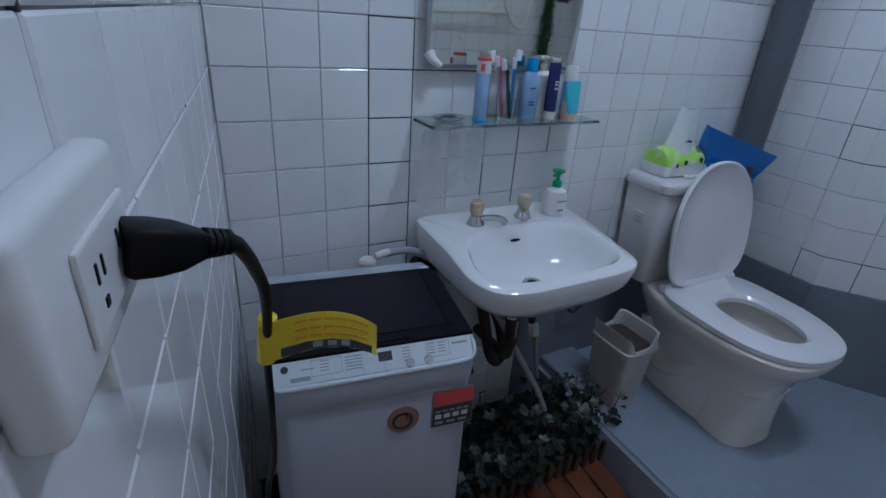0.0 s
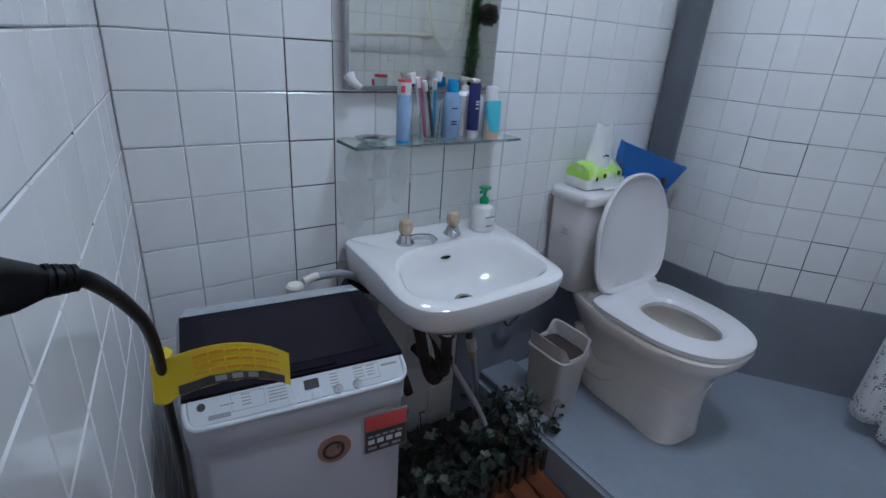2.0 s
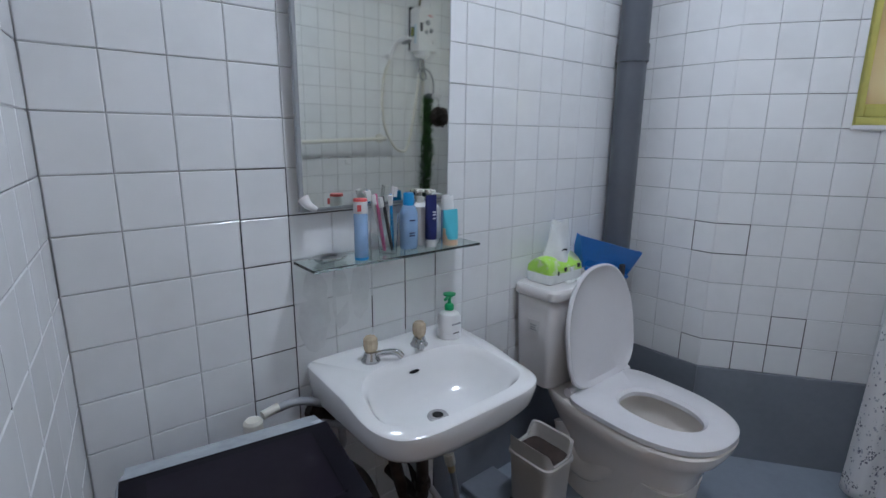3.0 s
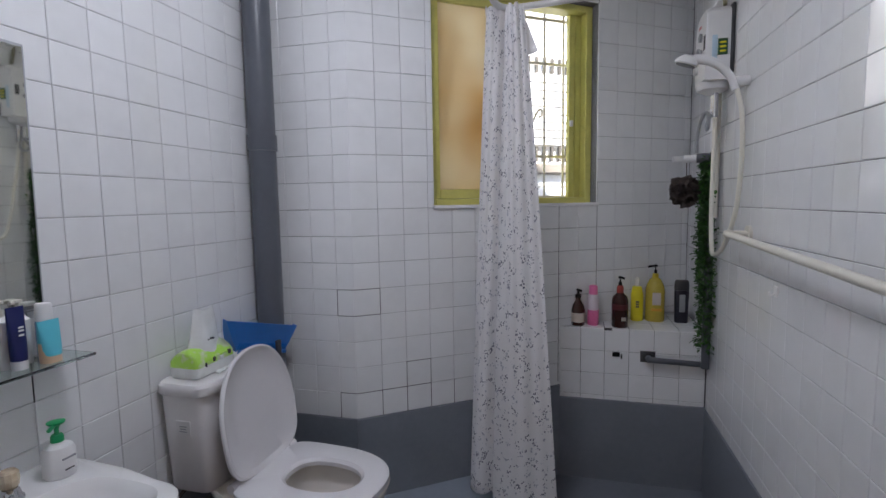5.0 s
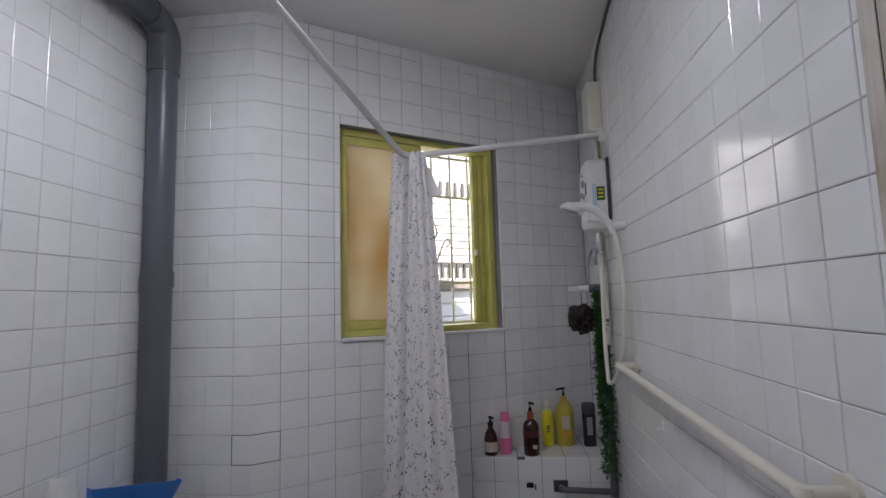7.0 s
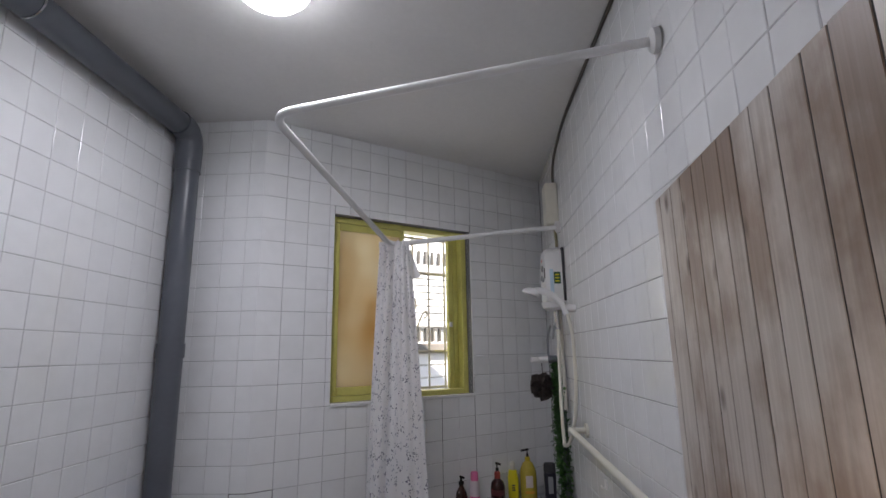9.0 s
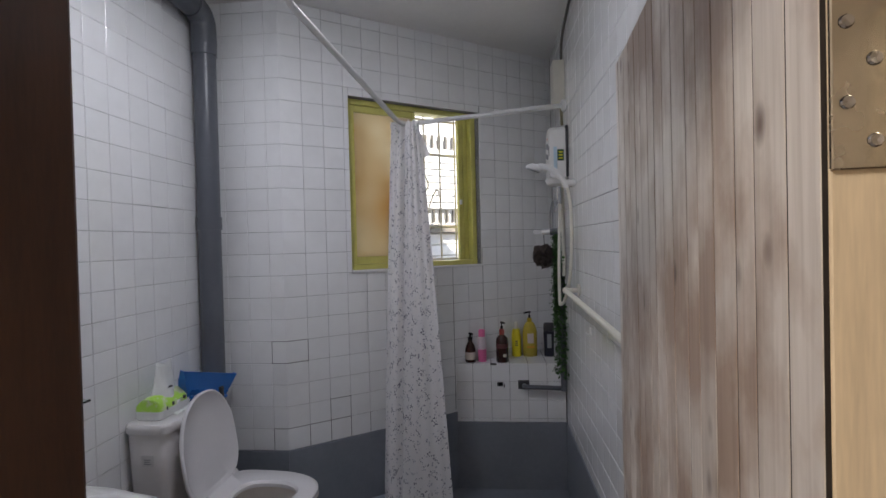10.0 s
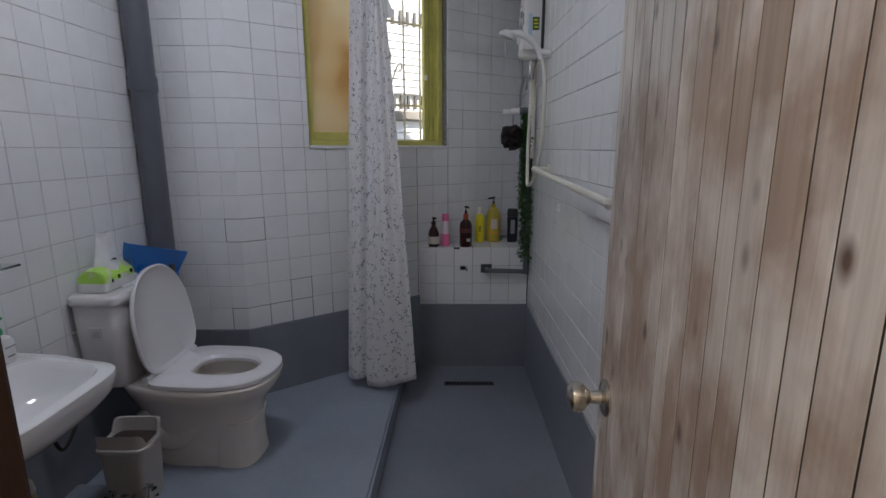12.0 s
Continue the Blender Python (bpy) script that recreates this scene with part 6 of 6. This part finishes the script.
part("front_mark", boxed((2.25, -1.7235, 2.055), (2.285, -1.7212, 2.064), 0.0005, 1), RED_PRINT, heater, "small red mark")
part("dial", tube([(2.30, -1.7225, 1.90), (2.30, -1.708, 1.90)], 0.016, 18, smooth=False), WHITE_PLASTIC, heater, "round dial", smooth=True)
part("inlet", tube([(2.255, -1.775, 1.80), (2.255, -1.775, 1.72)], 0.010, 12, smooth=False), CHROME, heater, "chrome inlet", smooth=True)
part("outlet", tube([(2.225, -1.775, 1.80), (2.225, -1.775, 1.70)], 0.011, 12, smooth=False), CHROME, heater, "chrome outlet", smooth=True)
breaker = thing("breaker_box", "cream plastic breaker box above the heater", "breaker box", (2.29, -1.82, 2.25))
part("case", boxed((2.225, -1.819, 2.255), (2.345, -1.755, 2.485), 0.006, 2), IVORY_PLASTIC, breaker, smooth=True)
part("lever", boxed((2.346, -1.80, 2.37), (2.356, -1.775, 2.40), 0.002), BLACK_RUBBER, breaker, "black lever")
ah = thing("hand_shower", "white hand shower resting in a wall holder", "hand shower", (2.0, -1.78, 1.79))
part("holder", tube([(1.985, -1.820, 1.785), (1.985, -1.775, 1.785)], 0.018, 16, smooth=False), WHITE_PLASTIC, ah, "white wall holder", smooth=True)
part("handle", tube([(1.975, -1.775, 1.755), (1.982, -1.757, 1.805), (1.985, -1.715, 1.850), (1.984, -1.665, 1.869), (1.982, -1.632, 1.866)], lambda t: 0.012 + 0.006 * t, 14), WHITE_PLASTIC, ah, smooth=True)
HM = pose(1.982, -1.620, 1.868, 200, -8, 0)
part("face", on_wall(HM, lathe([(0, -0.018), (0.018, -0.016), (0.036, 0.0), (0.040, 0.010), (0.038, 0.015), (0, 0.016)], n=26)), WHITE_PLASTIC, ah, "round spray head", smooth=True)
part("spray_plate", on_wall(HM, lathe([(0, 0.0162), (0.033, 0.0162), (0.032, 0.019), (0, 0.019)], n=24)), GREY_PRINT, ah, "grey spray plate", smooth=True)
part("hose", tube([(1.975, -1.780, 1.757), (1.938, -1.788, 1.66), (1.918, -1.786, 1.50), (1.935, -1.778, 1.33), (2.00, -1.762, 1.205), (2.06, -1.747, 1.170), (2.105, -1.750, 1.20), (2.145, -1.755, 1.33), (2.185, -1.765, 1.50), (2.222, -1.775, 1.66), (2.225, -1.775, 1.70)], 0.008, 12), IVORY_PLASTIC, ah, "ivory shower hose", smooth=True)
sup = thing("water_supply_pipe", "grey plastic supply pipe with a white valve", "pipe", (2.30, -1.79, 0.66))
part("riser", tube([(2.305, -1.792, 0.648), (2.305, -1.792, 1.50)], 0.017, 16, smooth=False), PVC_GREY, sup, smooth=True)
part("elbow", tube([(2.305, -1.792, 1.49), (2.305, -1.792, 1.535), (2.31, -1.775, 1.548), (2.32, -1.735, 1.548)], 0.020, 16), PVC_GREY, sup, "grey elbow", smooth=True)
part("valve", tube([(2.32, -1.738, 1.548), (2.335, -1.690, 1.548)], 0.016, 12, smooth=False), WHITE_PLASTIC, sup, "white valve", smooth=True)
part("valve_handle", boxed((2.322, -1.685, 1.536), (2.348, -1.645, 1.560), 0.004), WHITE_PLASTIC, sup)
part("link_hose", tube([(2.32, -1.735, 1.57), (2.318, -1.735, 1.64), (2.295, -1.742, 1.70), (2.25, -1.75, 1.725), (2.215, -1.75, 1.70), (2.215, -1.75, 1.665), (2.245, -1.752, 1.655), (2.27, -1.757, 1.68), (2.258, -1.772, 1.72)], 0.0065, 10), HOSE_GREY, sup, "grey braided hose", smooth=True)
part("white_pipe", tube([(2.275, -1.80, 1.80), (2.275, -1.80, 1.30)], 0.011, 12, smooth=False), IVORY_PLASTIC, sup, "ivory pipe", smooth=True)

lf = thing("bath_sponge", "dark brown-grey netted bath sponge hanging up", "bath sponge", (2.36, -1.70, 1.41))
rng = random.Random(5)
bm = bmesh.new()
for k in range(34):
    a = Vector((rng.gauss(0, 1), rng.gauss(0, 1), rng.gauss(0, 1))).normalized()
    b = a.orthogonal().normalized()
    c = a.cross(b)
    n = 22
    ctr = Vector((2.352, -1.705, 1.410)) + a * rng.uniform(-0.03, 0.03)
    r0 = rng.uniform(0.040, 0.066)
    ph = rng.random() * 6
    pts_i, pts_o = [], []
    for q in range(n):
        t = 2 * math.pi * q / n
        dd = b * math.cos(t) + c * math.sin(t)
        pts_i.append(ctr + dd * r0 * 0.55 + a * 0.004 * math.sin(5 * t + ph))
        pts_o.append(ctr + dd * (r0 + 0.008 * math.sin(4 * t + ph)) + a * 0.018 * math.sin(7 * t + ph))
    rings(bm, [pts_i, pts_o], cap=False)
part("netting", bm, LOOFAH, lf, smooth=True)
part("string", tube([(2.352, -1.705, 1.455), (2.335, -1.70, 1.53)], 0.002, 6, smooth=False), LOOFAH, lf)

ivy = thing("artificial_ivy", "artificial green ivy garland wound down the pipe", "plant", (2.30, -1.77, 0.75))
dark, lite, stem = bmesh.new(), bmesh.new(), bmesh.new()
for s in range(15):
    x, y = 2.303 + rng.uniform(-0.020, 0.020), -1.778 + rng.uniform(-0.014, 0.014)
    top, bot = 1.545 - rng.uniform(0, 0.03), (0.72 + 0.09 * rng.random() if s < 7 else rng.uniform(0.95, 1.25))
    pts = []
    k = int((top - bot) / 0.03)
    for q in range(k + 1):
        z = top + (bot - top) * q / k
        x += rng.gauss(0, 0.004)
        y += rng.gauss(0, 0.004)
        x, y = min(max(x, 2.272), 2.335), min(max(y, -1.800), -1.755)
        pts.append(Vector((x, y, z)))
    tube(pts, 0.0014, 4, bm=stem, smooth=False)
    for p in pts:
        for q in range(8):
            dd = Vector((rng.gauss(-0.2, 1), rng.gauss(0.3, 1), rng.gauss(-0.2, 0.6)))
            leaf(lite if rng.random() < 0.30 else dark, p + Vector((rng.gauss(0, 0.006), rng.gauss(0, 0.006), rng.uniform(-0.015, 0.015))), dd, Vector((0, 0, 1)), rng.uniform(0.014, 0.023), rng.uniform(0.010, 0.016))
tagged(part("foliage", dark, LEAF_GREEN, ivy, "dark green plastic leaves"), kind="stuff")
tagged(part("light_foliage", lite, LEAF_LIGHT, ivy, "light green plastic leaves"), kind="stuff")
tagged(part("stem_tangle", stem, LEAF_GREEN, ivy), kind="stuff")

rail = thing("handrail", "ivory plastic handrail on two wall brackets", "handrail", (1.4, -1.78, 1.23))
RA, RB = Vector((1.915, -1.752, 1.256)), Vector((0.83, -1.752, 1.214))
part("bar", tube([RA, RB], 0.0118, 16, smooth=False), IVORY_PLASTIC, rail, smooth=True)
for c in (RA, RB):
    part("bracket", tube([c, c + Vector((0, -0.062, 0))], 0.0125, 14, smooth=False), IVORY_PLASTIC, rail, smooth=True)
    part("flange", tube([c + Vector((0, -0.058, 0)), c + Vector((0, -0.068, 0))], 0.030, 20, smooth=False), IVORY_PLASTIC, rail, "round wall flange", smooth=True)
    part("end_cap", lathe([(0, -0.017), (0.012, -0.012), (0.017, 0), (0.012, 0.012), (0, 0.017)], tuple(c), 16), IVORY_PLASTIC, rail, smooth=True)
hk = thing("wall_hook", "small white adhesive hook on the tiles", "hook", (1.66, -1.81, 1.10))
part("pad", boxed((1.648, -1.8195, 1.085), (1.676, -1.814, 1.118), 0.002), WHITE_PLASTIC, hk)
part("prong", tube([(1.662, -1.815, 1.095), (1.662, -1.802, 1.09), (1.662, -1.798, 1.10)], 0.003, 8), WHITE_PLASTIC, hk, smooth=True)


# ---- bottles on the ledge ----
def pump_head(ob, x, y, z, mat, r=0.011, reach=0.03, side=1):
    part("collar", lathe([(0, 0), (r, 0), (r, 0.016), (r * 0.45, 0.019), (r * 0.4, 0.034), (0, 0.034)], (x, y, z), 16), mat, ob, "pump collar", smooth=True)
    part("nozzle", tube([(x + 0.004, y + side * 0.006, z + 0.038), (x, y, z + 0.039), (x - 0.008, y - side * reach, z + 0.034)], 0.0055, 8), mat, ob, "pump nozzle", smooth=True)


def bottle(name, label, x, y, prof, mat):
    ob = thing(name, label, "bottle", (x, y, LZ), group="bottles on the ledge")
    part("body", lathe([(0, 0)] + prof + [(0, prof[-1][1] + 0.0005)], (x, y, LZ + 0.0005), 26), mat, ob, smooth=True)
    return ob


ob = bottle("brown_pump_bottle", "small dark amber pump bottle with a beige label", 2.437, -1.262, [(0.029, 0), (0.032, 0.004), (0.032, 0.075), (0.026, 0.098), (0.012, 0.122), (0.011, 0.132)], AMBER_GLASS)
part("label", lathe([(0, 0.018), (0.0325, 0.018), (0.0325, 0.062), (0, 0.062)], (2.437, -1.262, LZ), 26), LABEL, ob, "beige label", smooth=True)
pump_head(ob, 2.437, -1.262, LZ + 0.132, BLACK_RUBBER, 0.014, 0.016)
ob = bottle("pink_spray_can", "pink and white spray can with a pink cap", 2.452, -1.332, [(0.024, 0), (0.0265, 0.004), (0.0265, 0.075)], PINK)
part("upper_body", lathe([(0, 0.075), (0.0266, 0.075), (0.0266, 0.135), (0.021, 0.150), (0, 0.151)], (2.452, -1.332, LZ), 24), surface("pale_pink_can", (0.70, 0.62, 0.66), 0.3), ob, "pale pink upper half", smooth=True)
part("cap", lathe([(0, 0.150), (0.021, 0.150), (0.020, 0.185), (0.015, 0.193), (0, 0.194)], (2.452, -1.332, LZ), 22), PINK, ob, "pink cap", smooth=True)
ob = bottle("dark_pump_bottle", "tall dark brown pump bottle with a red collar", 2.437, -1.452, [(0.034, 0), (0.037, 0.005), (0.037, 0.125), (0.032, 0.145), (0.016, 0.160), (0.014, 0.165)], AMBER_GLASS)
part("neck", lathe([(0, 0.163), (0.0155, 0.163), (0.0155, 0.192), (0.010, 0.198), (0, 0.198)], (2.437, -1.452, LZ), 18), surface("dull_red_plastic", (0.30, 0.04, 0.03), 0.35), ob, "dull red collar", smooth=True)
pump_head(ob, 2.437, -1.452, LZ + 0.197, BLACK_RUBBER, 0.008, 0.018)
part("label", boxed((2.4005, -1.476, LZ + 0.035), (2.4035, -1.448, LZ + 0.052)), LABEL, ob, "small pale label")
part("label_band", lathe([(0, 0.085), (0.0374, 0.085), (0.0374, 0.112), (0, 0.112)], (2.437, -1.452, LZ), 26), surface("dark_red_band", (0.09, 0.015, 0.02), 0.3), ob, "dark red band", smooth=True)
ob = bottle("yellow_spray_bottle", "slim bright yellow spray bottle with a clear cap", 2.585, -1.545, [(0.027, 0), (0.029, 0.004), (0.029, 0.130), (0.026, 0.142), (0.022, 0.168), (0.014, 0.172)], YELLOW)
part("cap", lathe([(0, 0.171), (0.013, 0.171), (0.012, 0.205), (0.008, 0.215), (0, 0.216)], (2.585, -1.545, LZ), 16), IVORY_PLASTIC, ob, "pale cap", smooth=True)
for z in (0.070, 0.082, 0.094):
    part("label_mark", boxed((2.5545, -1.552, LZ + z), (2.5565, -1.536, LZ + z + 0.007)), DARK_PRINT, ob)
ob = bottle("golden_pump_bottle", "large golden shower oil bottle with a black pump", 2.60, -1.630, [(0.042, 0), (0.045, 0.006), (0.045, 0.150), (0.040, 0.175), (0.026, 0.205), (0.016, 0.212)], AMBER_LIQ)
part("neck", lathe([(0, 0.211), (0.015, 0.211), (0.014, 0.235), (0, 0.236)], (2.60, -1.630, LZ), 16), surface("mustard_cap", (0.55, 0.42, 0.03), 0.35), ob, "mustard cap", smooth=True)
pump_head(ob, 2.60, -1.630, LZ + 0.234, BLACK_RUBBER, 0.007, 0.035, -1)
part("label", boxed((2.5535, -1.650, LZ + 0.085), (2.5585, -1.612, LZ + 0.145), 0.001, 1), LABEL, ob, "pale label")
part("label_mark", boxed((2.5535, -1.655, LZ + 0.055), (2.558, -1.607, LZ + 0.068)), ORANGE_PRINT, ob)
ob = thing("dark_shampoo_bottle", "flat navy-black shampoo bottle with a grey front", "bottle", (2.575, -1.745, LZ), group="bottles on the ledge")
part("body", rings(bmesh.new(), [oval(2.575, -1.745, a, b, LZ + z, 28, 3.4) for a, b, z in ((0.018, 0.027, 0.0005), (0.020, 0.030, 0.005), (0.021, 0.031, 0.09), (0.020, 0.033, 0.15), (0.017, 0.030, 0.158))]), surface("navy_black_plastic", (0.010, 0.010, 0.022), 0.3), ob, smooth=True)
part("cap", rings(bmesh.new(), [oval(2.575, -1.745, a, b, LZ + z, 28, 3.4) for a, b, z in ((0.018, 0.031, 0.159), (0.019, 0.033, 0.17), (0.018, 0.031, 0.20), (0.014, 0.026, 0.208))]), DARK_PRINT, ob, "dark cap", smooth=True)
part("label", boxed((2.552, -1.758, LZ + 0.055), (2.556, -1.732, LZ + 0.14), 0.001, 1), GREY_PRINT, ob, "grey front label")

# ---- wooden deck ----
deck = thing("deck_tiles", "worn reddish wooden deck tiles with dark gaps", "floor tile", (0.5, -0.6, 0.0), kind="structure")
part("grid_base", prism([(-0.005, -0.005), (0.95, -0.005), (0.945, -1.34), (-0.172, -1.34)], 0.001, 0.016), DECK_BASE, deck, "dark plastic grid")
rng = random.Random(9)
SLATS = {}


def slat_mesh(w, l):
    key = (round(w, 3), round(l, 3))
    if key not in SLATS:
        bm = boxed((-w / 2, -l / 2, 0), (w / 2, l / 2, 0.017), 0.0012, 1)
        for k in range(6):
            x = -w / 2 + w * (k + 0.75) / 6.5
            box(bm, (x - 0.0026, -l / 2 + 0.002, 0.0166), (x + 0.0026, l / 2 - 0.002, 0.0174))
        me = bpy.data.meshes.new("slat")
        bm.to_mesh(me)
        bm.free()
        me.materials.append(DECK_WOOD)
        SLATS[key] = me
    return SLATS[key]


pw, pl = 0.0716, 0.278
FDECK = pose(0.941, -0.522, 0, 0, 0, -4.7)
for v0, v1 in ((0.279, 0.418), (0.0, 0.278), (-0.279, -0.001), (-0.558, -0.280), (-0.80, -0.559)):
    for c in range(17):
        u = -pw * (c + 0.5) - 0.002 * (c // 4)
        m = FDECK @ pose(u, (v0 + v1) / 2, 0.0165 + rng.uniform(-0.0006, 0.0006), rng.uniform(-0.2, 0.2), rng.uniform(-0.5, 0.5), rng.uniform(-0.3, 0.3))
        ends = [m @ Vector((-pw / 2, k * (v1 - v0) / 2, 0)) for k in (-1, 1)]
        if any(p.x < -0.132 * abs(p.y) + 0.006 for p in ends):
            continue
        ob = new("slat", slat_mesh(pw - 0.0055, v1 - v0 - 0.004))
        ob.parent = deck
        ob.matrix_parent_inverse = deck.matrix_world.inverted()
        ob.matrix_world = m

# wall tiles
lay_tiles()
